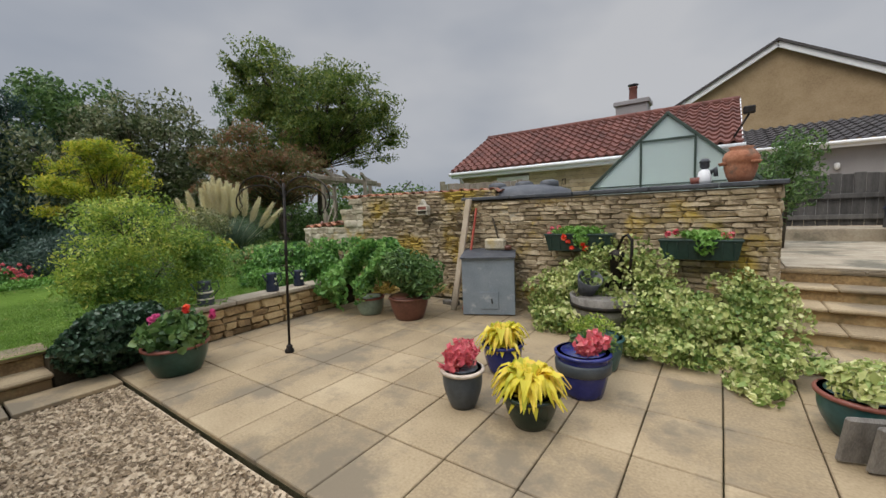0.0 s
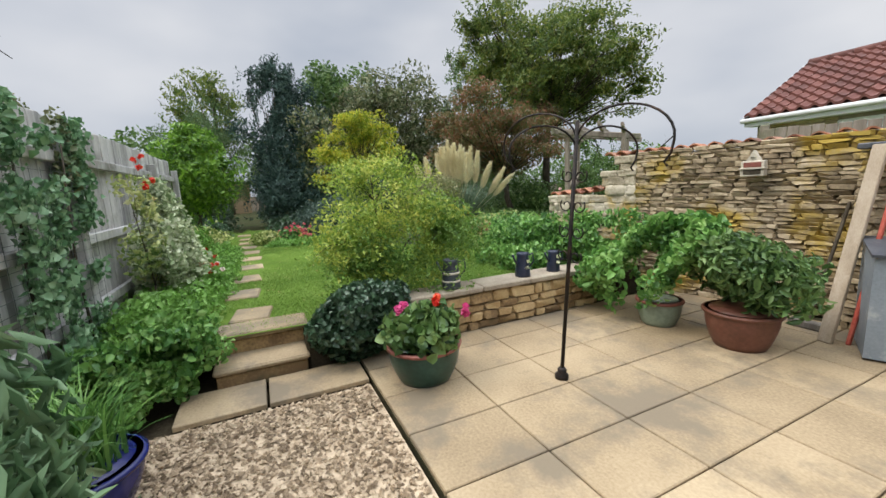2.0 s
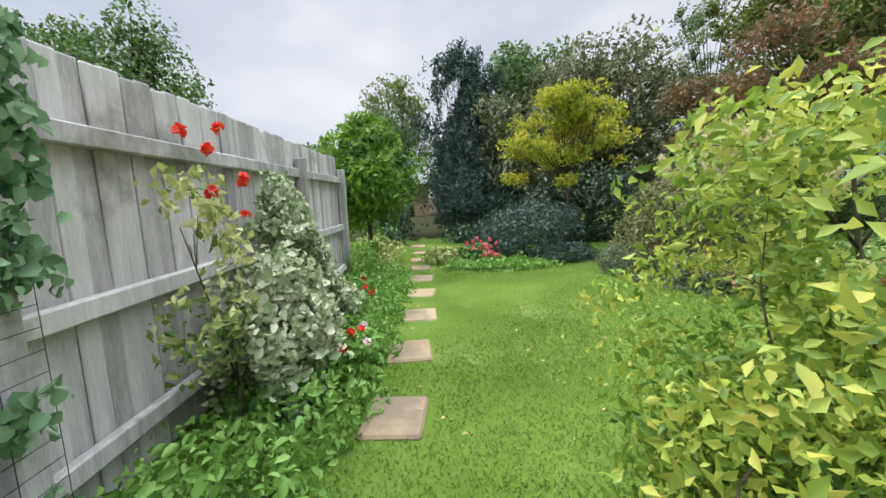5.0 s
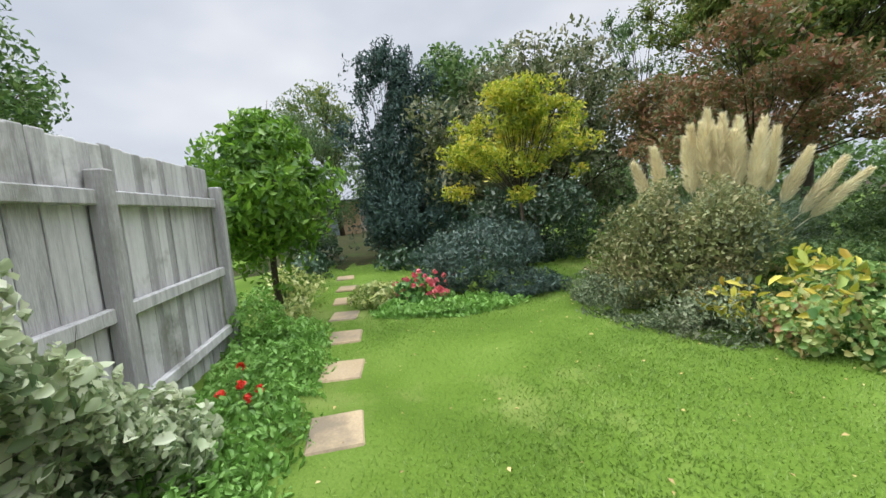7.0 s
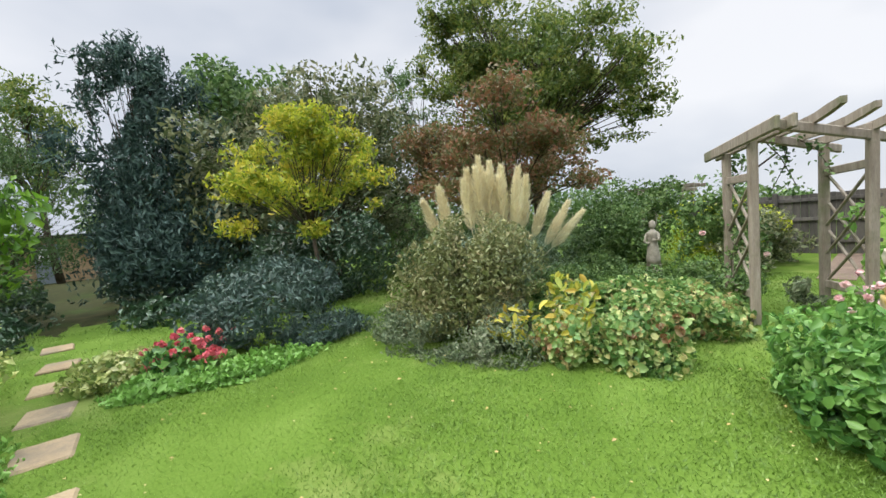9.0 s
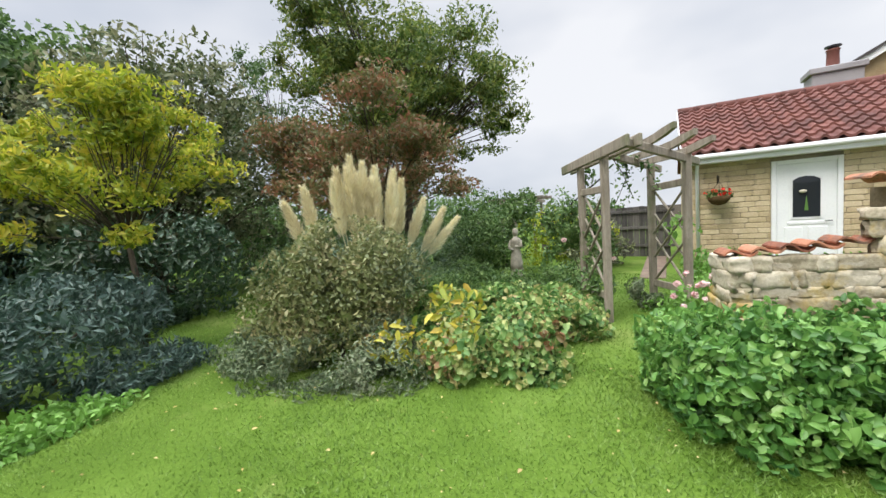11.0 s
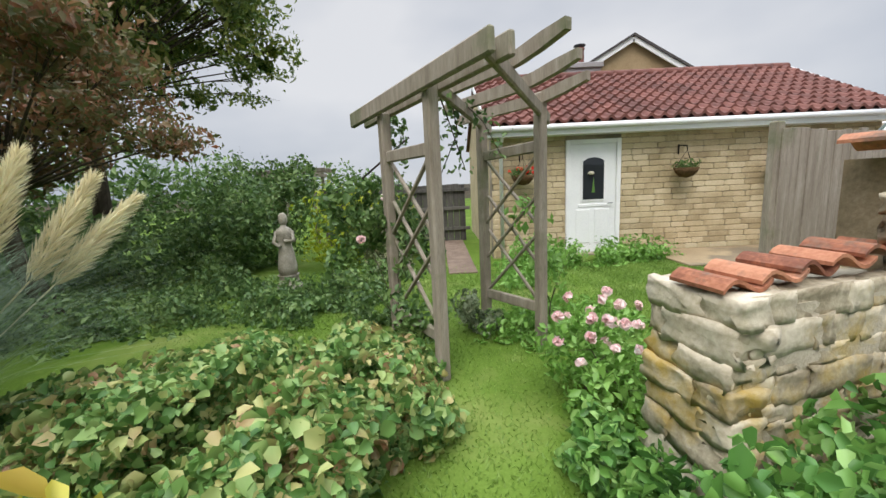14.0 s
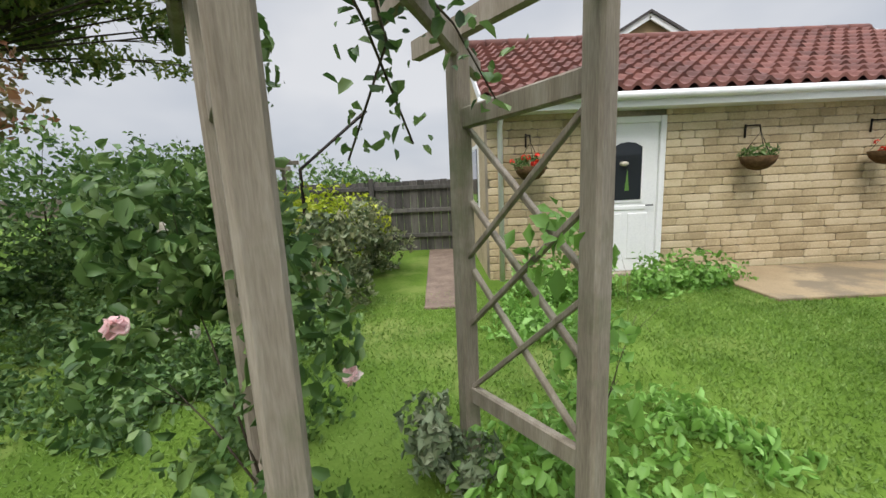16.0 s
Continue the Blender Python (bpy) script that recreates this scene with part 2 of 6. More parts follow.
L_GREEN = leaf("fresh_green_leaf", ((0.03, 0.095, 0.022), (0.075, 0.19, 0.04), (0.155, 0.31, 0.07), (0.28, 0.43, 0.14)), 0.35, 0.45)
L_MID = leaf("mid_green_leaf", ((0.025, 0.062, 0.018), (0.058, 0.122, 0.03), (0.115, 0.195, 0.055), (0.17, 0.25, 0.08)), 0.3)
L_COVER = leaf("groundcover_leaf", ((0.08, 0.18, 0.03), (0.16, 0.32, 0.06), (0.26, 0.44, 0.12)), 0.35)
L_ASH = leaf("ash_leaf", ((0.03, 0.065, 0.012), (0.075, 0.13, 0.025), (0.15, 0.20, 0.04), (0.25, 0.26, 0.06)), 0.4)
L_COPPER = leaf("copper_leaf", ((0.06, 0.09, 0.025), (0.125, 0.13, 0.045), (0.19, 0.11, 0.05), (0.30, 0.12, 0.065)), 0.35)
L_ACER = leaf("golden_maple_leaf", ((0.09, 0.15, 0.015), (0.22, 0.29, 0.025), (0.40, 0.41, 0.04), (0.54, 0.43, 0.06)), 0.45)
L_CONIFER = leaf("blue_conifer_needles", ((0.012, 0.032, 0.024), (0.035, 0.075, 0.06), (0.09, 0.15, 0.125)), 0.12, 0.7)
L_LAUREL = leaf("olive_grey_leaf", ((0.03, 0.05, 0.018), (0.075, 0.105, 0.04), (0.16, 0.18, 0.085), (0.28, 0.27, 0.16)), 0.25)
L_BLUEGREEN = leaf("blue_green_leaf", ((0.02, 0.045, 0.035), (0.045, 0.085, 0.065), (0.10, 0.15, 0.12)), 0.2)
L_BAY = leaf("bright_laurel_leaf", ((0.03, 0.085, 0.012), (0.10, 0.22, 0.022), (0.24, 0.41, 0.05)), 0.35, 0.4)
L_WILLOW = leaf("soft_green_leaf", ((0.03, 0.07, 0.02), (0.07, 0.13, 0.04), (0.13, 0.20, 0.08)), 0.35)
L_DULL = leaf("bronze_olive_leaf", ((0.05, 0.07, 0.022), (0.12, 0.145, 0.05), (0.21, 0.225, 0.09), (0.30, 0.25, 0.13)), 0.3)
L_GREYLOW = leaf("grey_green_leaf", ((0.04, 0.065, 0.03), (0.09, 0.13, 0.065), (0.16, 0.20, 0.11), (0.22, 0.24, 0.15)), 0.2, 0.7)
L_TURN = leaf("turning_leaf", ((0.03, 0.09, 0.02), (0.075, 0.17, 0.04), (0.14, 0.26, 0.07), (0.24, 0.34, 0.11), (0.40, 0.39, 0.15), (0.34, 0.20, 0.11)), 0.35)
L_YELLOW = leaf("yellow_hosta_leaf", ((0.28, 0.32, 0.03), (0.58, 0.50, 0.04), (0.72, 0.58, 0.09), (0.74, 0.50, 0.10)), 0.4)
L_GRASS = leaf("pampas_blade", ((0.06, 0.10, 0.06), (0.12, 0.18, 0.12), (0.22, 0.28, 0.20)), 0.25, 0.6)
L_PLUME = leaf("cream_plume", ((0.52, 0.46, 0.28), (0.66, 0.60, 0.40), (0.76, 0.72, 0.54)), 0.4, 0.9)
L_LAWN = leaf("grass_blade", ((0.072, 0.135, 0.017), (0.105, 0.19, 0.026), (0.15, 0.245, 0.045), (0.20, 0.28, 0.068)), 0.35, 0.6)
L_HEDGE = leaf("bright_hedge_leaf", ((0.10, 0.16, 0.01), (0.26, 0.32, 0.02), (0.42, 0.46, 0.04)), 0.4)
L_PINK = leaf("pale_pink_petal", ((0.60, 0.34, 0.36), (0.74, 0.52, 0.52), (0.80, 0.68, 0.66)), 0.35)
L_HOTPINK = leaf("coral_pink_bloom", ((0.45, 0.06, 0.09), (0.62, 0.13, 0.16), (0.70, 0.28, 0.26)), 0.3)
L_MAGENTA = leaf("magenta_petal", ((0.46, 0.03, 0.15), (0.60, 0.09, 0.24)), 0.3)
L_RED = leaf("red_petal", ((0.45, 0.01, 0.008), (0.62, 0.03, 0.015), (0.65, 0.10, 0.03)), 0.25)
L_WHITEFL = leaf("cream_blossom", ((0.40, 0.42, 0.26), (0.58, 0.60, 0.42)), 0.3)
L_GOLDLEAF = leaf("yellowing_peony_leaf", ((0.10, 0.19, 0.03), (0.27, 0.32, 0.045), (0.48, 0.42, 0.06), (0.50, 0.33, 0.07)), 0.35)
L_SAGE = leaf("sage_green_leaf", ((0.05, 0.11, 0.045), (0.12, 0.21, 0.10), (0.23, 0.33, 0.18)), 0.3, 0.6)
L_FEATHER = leaf("feathery_green_leaf", ((0.05, 0.12, 0.02), (0.12, 0.23, 0.04), (0.22, 0.33, 0.07)), 0.4)
L_CREAMLEAF = leaf("cream_variegated_leaf", ((0.09, 0.15, 0.06), (0.26, 0.33, 0.17), (0.50, 0.54, 0.36), (0.66, 0.67, 0.52)), 0.3)
L_DEAD = leaf("fallen_leaf", ((0.20, 0.14, 0.05), (0.38, 0.28, 0.10), (0.5, 0.42, 0.22)), 0.1)

# ---- builders ----
rng = np.random.default_rng(7)


def mesh_ob(name, verts, faces, mat, parent=None, smooth=False):
    me = bpy.data.meshes.new(name)
    me.from_pydata([tuple(v) for v in verts], [], [tuple(f) for f in faces])
    me.materials.append(mat)
    if smooth:
        me.polygons.foreach_set("use_smooth", [True] * len(me.polygons))
    ob = new(name, me)
    ob.parent = parent
    return ob


def bm_ob(name, bm, mat, parent=None, smooth=False):
    me = bpy.data.meshes.new(name)
    bm.to_mesh(me)
    bm.free()
    me.materials.append(mat)
    if smooth:
        me.polygons.foreach_set("use_smooth", [True] * len(me.polygons))
    ob = new(name, me)
    ob.parent = parent
    return ob


def add_box(bm, m, size, bevel=0.0):
    made = bmesh.ops.create_cube(bm, size=1.0, matrix=m @ Matrix.Diagonal((*size, 1)))
    if bevel:
        edges = {e for v in made["verts"] for e in v.link_edges}
        bmesh.ops.bevel(bm, geom=list(edges), offset=bevel, segments=1, affect="EDGES", profile=0.5)


def block(name, lo, hi, mat, parent=None, bevel=0.006, m=None):
    bm = bmesh.new()
    lo, hi = Vector(lo), Vector(hi)
    add_box(bm, (m or Matrix()) @ Matrix.Translation((lo + hi) / 2), hi - lo, bevel)
    return bm_ob(name, bm, mat, parent)


def beam(name, a, b, w, h, mat, parent=None, bevel=0.006, roll=0.0):
    """A squared timber from a to b."""
    a, b = Vector(a), Vector(b)
    q = (b - a).to_track_quat("Z", "Y").to_matrix().to_4x4()
    bm = bmesh.new()
    add_box(bm, Matrix.Translation((a + b) / 2) @ q @ pose(0, 0, 0, 0, 0, roll), (w, h, (b - a).length), bevel)
    return bm_ob(name, bm, mat, parent)


def lathe(name, profile, mat, parent=None, at=(0, 0, 0), n=28, cut=None):
    """A turned shape from (radius, height) pairs."""
    vs, fs = [], []
    for r, z in profile:
        for i in range(n):
            a = 2 * math.pi * i / n
            vs.append((at[0] + r * math.cos(a), at[1] + r * math.sin(a), at[2] + z))
    for j in range(len(profile) - 1):
        for i in range(n):
            k = (i + 1) % n
            fs.append((j * n + i, j * n + k, (j + 1) * n + k, (j + 1) * n + i))
    fs.append(tuple(range(n))[::-1])
    fs.append(tuple((len(profile) - 1) * n + i for i in range(n)))
    return mesh_ob(name, vs, fs, mat, parent, True)


def tube_data(paths, sides=6):
    vs, fs = [], []
    for path in paths:
        base = len(vs)
        pts = [Vector(p[:3]) for p in path]
        for i, p in enumerate(path):
            d = (pts[min(i + 1, len(pts) - 1)] - pts[max(i - 1, 0)]).normalized()
            u = d.cross(Vector((0.31, 0.87, 0.38))).normalized()
            w = d.cross(u)
            for k in range(sides):
                a = 2 * math.pi * k / sides
                vs.append(pts[i] + (u * math.cos(a) + w * math.sin(a)) * p[3])
        for i in range(len(path) - 1):
            for k in range(sides):
                q = (k + 1) % sides
                fs.append((base + i * sides + k, base + i * sides + q, base + (i + 1) * sides + q, base + (i + 1) * sides + k))
        fs.append(tuple(base + k for k in range(sides))[::-1])
        fs.append(tuple(base + (len(path) - 1) * sides + k for k in range(sides)))
    return vs, fs


def tubes(name, paths, mat, parent=None, sides=6):
    vs, fs = tube_data(paths, sides)
    return mesh_ob(name, vs, fs, mat, parent, True)


def thing(name, at, label, category, group="", kind=""):
    ob = new(name)
    ob.location = at
    ob.empty_display_size = 0.1
    return tagged(ob, label, category, group, kind)


def unit(v):
    return v / np.maximum(np.linalg.norm(v, axis=1, keepdims=True), 1e-6)


def leaves(name, pts, nrm, size, mat, parent=None, aspect=0.5, spread=0.8, droop=0.3, vary=0.35, fold=0.25, rounded=False):
    """Many folded leaf blades: at pts, facing roughly nrm."""
    n = len(pts)
    nrm = unit(nrm + rng.normal(0, spread, (n, 3)))
    along = unit(np.cross(nrm, rng.normal(0, 1, (n, 3))))
    along[:, 2] -= droop
    along = unit(along)
    side = unit(np.cross(nrm, along))
    up = np.cross(along, side)
    s = (size * np.clip(rng.normal(1, vary, n), 0.4, 2.0))[:, None]
    if rounded:
        vs = np.empty((n, 6, 3))
        w, lift = side * s * aspect * 0.5, up * s * fold * aspect
        vs[:, 0] = pts - along * s * 0.5
        vs[:, 1] = pts - along * s * 0.22 + w * 0.92 + lift
        vs[:, 2] = pts + along * s * 0.2 + w * 0.78 + lift * 0.6
        vs[:, 3] = pts + along * s * 0.5 - up * s * 0.15
        vs[:, 4] = pts + along * s * 0.2 - w * 0.78 + lift * 0.6
        vs[:, 5] = pts - along * s * 0.22 - w * 0.92 + lift
        idx = np.arange(n)[:, None] * 6
        quads = np.concatenate([idx + [[0, 1, 2, 3]], idx + [[0, 3, 4, 5]]], 1).reshape(-1)
        me = bpy.data.meshes.new(name)
        me.vertices.add(n * 6)
        me.vertices.foreach_set("co", vs.reshape(-1))
        me.loops.add(n * 8)
        me.loops.foreach_set("vertex_index", quads.astype(np.int32))
        me.polygons.add(n * 2)
        me.polygons.foreach_set("loop_start", np.arange(0, n * 8, 4, dtype=np.int32))
        me.update(calc_edges=True)
        me.materials.append(mat)
        ob = new(name, me)
        ob.parent = parent
        return ob
    vs = np.empty((n, 4, 3))
    vs[:, 0] = pts - along * s * 0.5
    vs[:, 1] = pts + side * s * aspect * 0.5 + up * s * fold * aspect - along * s * 0.05
    vs[:, 2] = pts + along * s * 0.5 - up * s * 0.12
    vs[:, 3] = pts - side * s * aspect * 0.5 + up * s * fold * aspect - along * s * 0.05
    idx = np.arange(n)[:, None] * 4
    tri = np.concatenate([idx + [[0, 1, 2]], idx + [[0, 2, 3]]], 1).reshape(-1)
    me = bpy.data.meshes.new(name)
    me.vertices.add(n * 4)
    me.vertices.foreach_set("co", vs.reshape(-1))
    me.loops.add(n * 6)
    me.loops.foreach_set("vertex_index", tri.astype(np.int32))
    me.polygons.add(n * 2)
    me.polygons.foreach_set("loop_start", np.arange(0, n * 6, 3, dtype=np.int32))
    me.update(calc_edges=True)
    me.materials.append(mat)
    ob = new(name, me)
    ob.parent = parent
    return ob


def lumps(p, f, seed):
    r = np.random.default_rng(seed)
    v = np.zeros(len(p))
    for k in range(7):
        d = r.normal(0, 1, 3) * f
        v += np.sin(p @ d + r.uniform(0, 6.3)) / 2.6
    return v


def crown(blobs, n, seed=1, shell=0.45, gap=-0.6, f=4.0, ragged=0.18):
    """Points and outward directions in lumpy ellipsoids (centre, radii), thinned into clumps with gaps."""
    r = np.random.default_rng(seed)
    vol = np.array([b[1][0] * b[1][1] + b[1][1] * b[1][2] + b[1][0] * b[1][2] for b in blobs])
    P, D = [], []
    for b, share in zip(blobs, vol / vol.sum()):
        k = int(n * share * 1.7) + 4
        d = unit(r.normal(0, 1, (k, 3)))
        rad = (1 - shell * r.random(k) ** 1.6)
        rad *= 1 + ragged * lumps(d * 2.2 + np.array(b[0]), 1.6, seed + 5)
        p = np.array(b[0]) + d * rad[:, None] * np.array(b[1])
        keep = lumps(p, f, seed + 11) > gap
        P.append(p[keep][: int(n * share) + 1])
        D.append(d[keep][: int(n * share) + 1])
    return np.concatenate(P), np.concatenate(D)


def limbs(base, blobs, thick, seed=1, twigs=3):
    """A tapered stem that forks to each mass of the crown."""
    r = np.random.default_rng(seed)
    base = Vector(base)
    slim = len(blobs) ** -0.33
    mid = Vector((np.mean([b[0][0] for b in blobs]), np.mean([b[0][1] for b in blobs]), min(b[0][2] - 0.6 * b[1][2] for b in blobs)))
    mid.x, mid.y = base.x + (mid.x - base.x) * 0.4, base.y + (mid.y - base.y) * 0.4
    mid.z = max(mid.z, base.z + 0.25)
    paths = [[(*base, thick), (*(base.lerp(mid, 0.5) + Vector(r.normal(0, thick * 0.5, 3))), thick * 0.8), (*mid, thick * 0.65)]]
    for c, rad in blobs:
        c = Vector(c)
        j = mid.lerp(c, 0.5) + Vector((0, 0, 0.12 * rad[2]))
        paths.append([(*mid, thick * 0.7 * slim), (*j, thick * 0.45 * slim), (*c, thick * 0.22 * slim)])
        for _ in range(twigs):
            e = c + Vector([r.normal(0, 0.55) * q for q in rad])
            paths.append([(*j.lerp(c, 0.5), thick * 0.25 * slim), (*(c.lerp(e, 0.5)), thick * 0.15 * slim), (*e, thick * 0.06 * slim)])
    return paths


def plant(name, base, blobs, n, size, mat, label, category, stem=0.03, seed=1, aspect=0.5, group="", bark=None, **kw):
    """A shrub or tree: stems and a leafy crown. Blob centres are relative to the base."""
    root = thing(name, base, label, category, group)
    ck = {k: kw.pop(k) for k in ("shell", "gap", "f", "ragged") if k in kw}
    if stem:
        tubes("stem", limbs((0, 0, 0), blobs, stem, seed), bark or BARK, root, 6)
    p, d = crown(blobs, n, seed, **ck)
    p[:, 2] = np.maximum(p[:, 2], 0.02)
    leaves("foliage", p, d, size, mat, root, aspect, **kw)
    return root


def blooms(parent, pts, r, mat, name="flower", petals=7):
    """Small flower heads of a few petals each."""
    if len(pts) == 0:
        return None
    if len(pts) <= 16:
        made = [blooms_at(parent, [q], r, mat, name, petals) for q in pts]
        return made[0]
    return tagged(blooms_at(parent, pts, r, mat, name, petals), kind="stuff")


def blooms_at(parent, pts, r, mat, name, petals):
    pts = np.repeat(np.array(pts, float), petals, 0)
    d = unit(rng.normal(0, 1, pts.shape) + (0, 0, 0.5))
    return leaves(name, pts + d * r * 0.5, d, r * 1.2, mat, parent, 0.8, 0.3, 0.0, 0.2, rounded=True)


def blades(name, roots, height, lean, mat, parent=None, width=0.012, seg=4):
    """Long arching grass blades."""
    n = len(roots)
    ang = rng.uniform(0, 2 * math.pi, n)
    out = np.stack([np.cos(ang), np.sin(ang), np.zeros(n)], 1)
    side = np.stack([-np.sin(ang), np.cos(ang), np.zeros(n)], 1)
    h = height * rng.uniform(0.6, 1.15, n)[:, None]
    ln = lean * rng.uniform(0.3, 1.2, n)[:, None]
    vs = np.empty((n, (seg + 1) * 2, 3))
    for k in range(seg + 1):
        t = k / seg
        c = roots + out * ln * t ** 1.8 + np.array([0, 0, 1.0]) * h * (t * 1.25 - 0.35 * t ** 3)
        w = width * (1 - t * 0.92)
        vs[:, 2 * k], vs[:, 2 * k + 1] = c - side * w / 2, c + side * w / 2
    fs = []
    for i in range(n):
        b = i * (seg + 1) * 2
        fs += [(b + 2 * k, b + 2 * k + 1, b + 2 * k + 3, b + 2 * k + 2) for k in range(seg)]
    return mesh_ob(name, vs.reshape(-1, 3), fs, mat, parent)


def stone_shapes(count, mat, jitter=0.09, seed=3, round_off=0.12, smooth=False):
    r = random.Random(seed)
    out = []
    for _ in range(count):
        bm = bmesh.new()
        if smooth:
            bmesh.ops.create_cube(bm, size=1.0)
            bmesh.ops.subdivide_edges(bm, edges=bm.edges[:], cuts=3, use_grid_fill=True)
            shift = Vector((r.uniform(0, 50), r.uniform(0, 50), r.uniform(0, 50)))
            for v in bm.verts:
                v.co = v.co * 0.97 + v.co.normalized() * 0.012
                v.co += noise.noise_vector(v.co * 2.2 + shift) * 0.17 + noise.noise_vector(v.co * 6.0 + shift) * 0.05
        else:
            add_box(bm, Matrix(), (1, 1, 1), round_off)
        for v in bm.verts:
            v.co += Vector([r.uniform(-jitter, jitter) for _ in range(3)])
        me = bpy.data.meshes.new("stone")
        bm.to_mesh(me)
        bm.free()
        me.materials.append(mat)
        if smooth:
            me.polygons.foreach_set("use_smooth", [True] * len(me.polygons))
        out.append(me)
    return out


def lay_stones(parent, shapes, length, top, course, width, depth, seed, limit=300, near=None, gap=0.008, name="stone", z0=0.0, bond=None, proud=0.02, part="far_stones"):
    """Courses of stones on the local plane y=0 (facing -y), from x=0 to length, up to top(x). The first ones are single pieces, the rest one mesh."""
    r = random.Random(seed)
    z, made, rest, row = z0, 0, [], 0
    while True:
        h = course * r.uniform(0.75, 1.3) if bond is None else course
        x = -r.uniform(0, 0.5) * width if bond is None else -(row % 2) * width * 0.5
        done = True
        while x < length:
            w = width * (r.uniform(0.5, 1.6) if bond is None else bond(r))
            a, b = max(x, 0), min(x + w, length)
            x += w
            if b - a < 0.03:
                continue
            if z + h * 0.6 > top((a + b) / 2):
                continue
            done = False
            y = -r.uniform(0, proud)
            item = ((a + b) / 2, y + depth / 2 - proud, z + h / 2, b - a - gap, depth, h - gap, r.uniform(-1.5, 1.5) if bond is None else 0, r.choice(shapes))
            if made < limit and (near is None or near(a)):
                o = new(name, item[7])
                o.parent = parent
                o.matrix_basis = pose(item[0], item[1], item[2], 0, item[6], 0) @ Matrix.Diagonal((item[3], item[4], item[5], 1))
                made += 1
            else:
                rest.append(item)
        z += h
        row += 1
        if done:
            break
    if rest:
        vs, fs = [], []
        for it in rest:
            m = pose(it[0], it[1], it[2], 0, it[6], 0) @ Matrix.Diagonal((it[3], it[4], it[5], 1))
            k = len(vs)
            vs += [m @ v.co for v in it[7].vertices]
            fs += [[k + i for i in p.vertices] for p in it[7].polygons]
        tagged(mesh_ob(part, vs, fs, shapes[0].materials[0], parent), kind="stuff")

# ---- ground, lawn, terrace ----
LAWN = 0.30
DECK = 0.70


def grid_sheet(name, x0, x1, y0, y1, z, mat, step, amp, label, seed=1, skip=None):
    nx, ny = max(2, int((x1 - x0) / step) + 1), max(2, int((y1 - y0) / step) + 1)
    X, Y = np.meshgrid(np.linspace(x0, x1, nx), np.linspace(y0, y1, ny))
    P = np.stack([X.ravel(), Y.ravel(), np.zeros(X.size)], 1)
    P[:, 2] = z + amp * lumps(P, 0.8, seed)
    fs = [(j * nx + i, j * nx + i + 1, (j + 1) * nx + i + 1, (j + 1) * nx + i) for j in range(ny - 1) for i in range(nx - 1)]
    ob = mesh_ob(name, P, fs, mat, None, True)
    return tagged(ob, label, "ground", kind="structure")


grid_sheet("ground", -900, 900, -900, 900, -0.10, SOIL, 60, 0.0, "dark bare earth under and around the garden")
grid_sheet("lawn", -34, -5.32, -12, 40, LAWN, GRASSBASE, 0.5, 0.012, "mown green garden lawn with pale dry patches")
grid_sheet("lawn_upper", -5.34, 0.4, 5.75, 40, LAWN + 0.001, GRASSBASE, 0.4, 0.006, "mown green lawn beside the bungalow")
# sheet over the far lawn, its dark tone standing in for tree shade
grid_sheet("woodland_floor", -34, -15.2, -3.5, 3.6, LAWN + 0.035, SHADED_LITTER, 0.5, 0.004, "brown leaf litter under the trees, tree shade in its colour")
for v in bpy.data.objects["woodland_floor"].data.vertices:
    v.co.x += 0.9 * math.sin(v.co.y * 1.7) + 0.4 * math.sin(v.co.y * 4.1)
    v.co.y += 0.5 * math.sin(v.co.x * 0.9)
    if v.co.x > -16.3:
        v.co.z = LAWN - 0.03
block("lawn_edge", (-5.6, 1.4, -0.08), (-5.3, 5.2, LAWN - 0.02), SOIL, None, 0.0)
tagged(bpy.data.objects["lawn_edge"], "earth bank behind the low garden wall", "ground", kind="structure")
block("lawn_bank", (-5.9, -1.0, -0.08), (-5.62, 0.02, LAWN - 0.01), SOIL)
tagged(bpy.data.objects["lawn_bank"], "earth bank beside the garden steps", "ground", kind="structure")
terrace = block("terrace", (-1.95, 5.62, -0.05), (30, 9.0, DECK), SLAB, None, 0.01)
block("terrace_back", (0.36, 9.003, -0.05), (30, 40, DECK), SLAB, terrace, 0.0)
tagged(terrace, "raised paved terrace of buff concrete", "terrace", kind="structure")

# decked strips of the raised terrace
deck_lines = bmesh.new()
for i in range(24):
    add_box(deck_lines, pose(2.6, 5.72 + i * 0.135, DECK + 0.012), (4.0, 0.125, 0.02), 0.004)
d = bm_ob("paving_strips", deck_lines, COPING, terrace)
tagged(d, "pale ribbed paving strips", kind="stuff")

# patio bed under the slabs, gravel
tagged(block("patio", (-5.1, 1.14, -0.09), (6.0, 5.7, -0.03), JOINT, None, 0.0), "patio of square sandstone slabs with dark joints", "patio", kind="structure")
patio = bpy.data.objects["patio"]
tagged(block("gravel_bed", (-4.6, -1.0, -0.09), (0.34, 1.12, -0.045), PEBBLE, None, 0.0), "bed of pale pea gravel beside the patio", "gravel", kind="structure")
gravel_bed = bpy.data.objects["gravel_bed"]

# ---- low retaining wall ----
lowwall = thing("wall_low", (-5.1, 1.55, 0), "low golden stone retaining wall with flat coping", "wall", kind="structure")
lowwall.rotation_euler = (0, 0, radians(90))
block("wall_core", (0, 0.03, -0.05), (2.5, 0.25, 0.38), MORTAR, lowwall, 0.0)
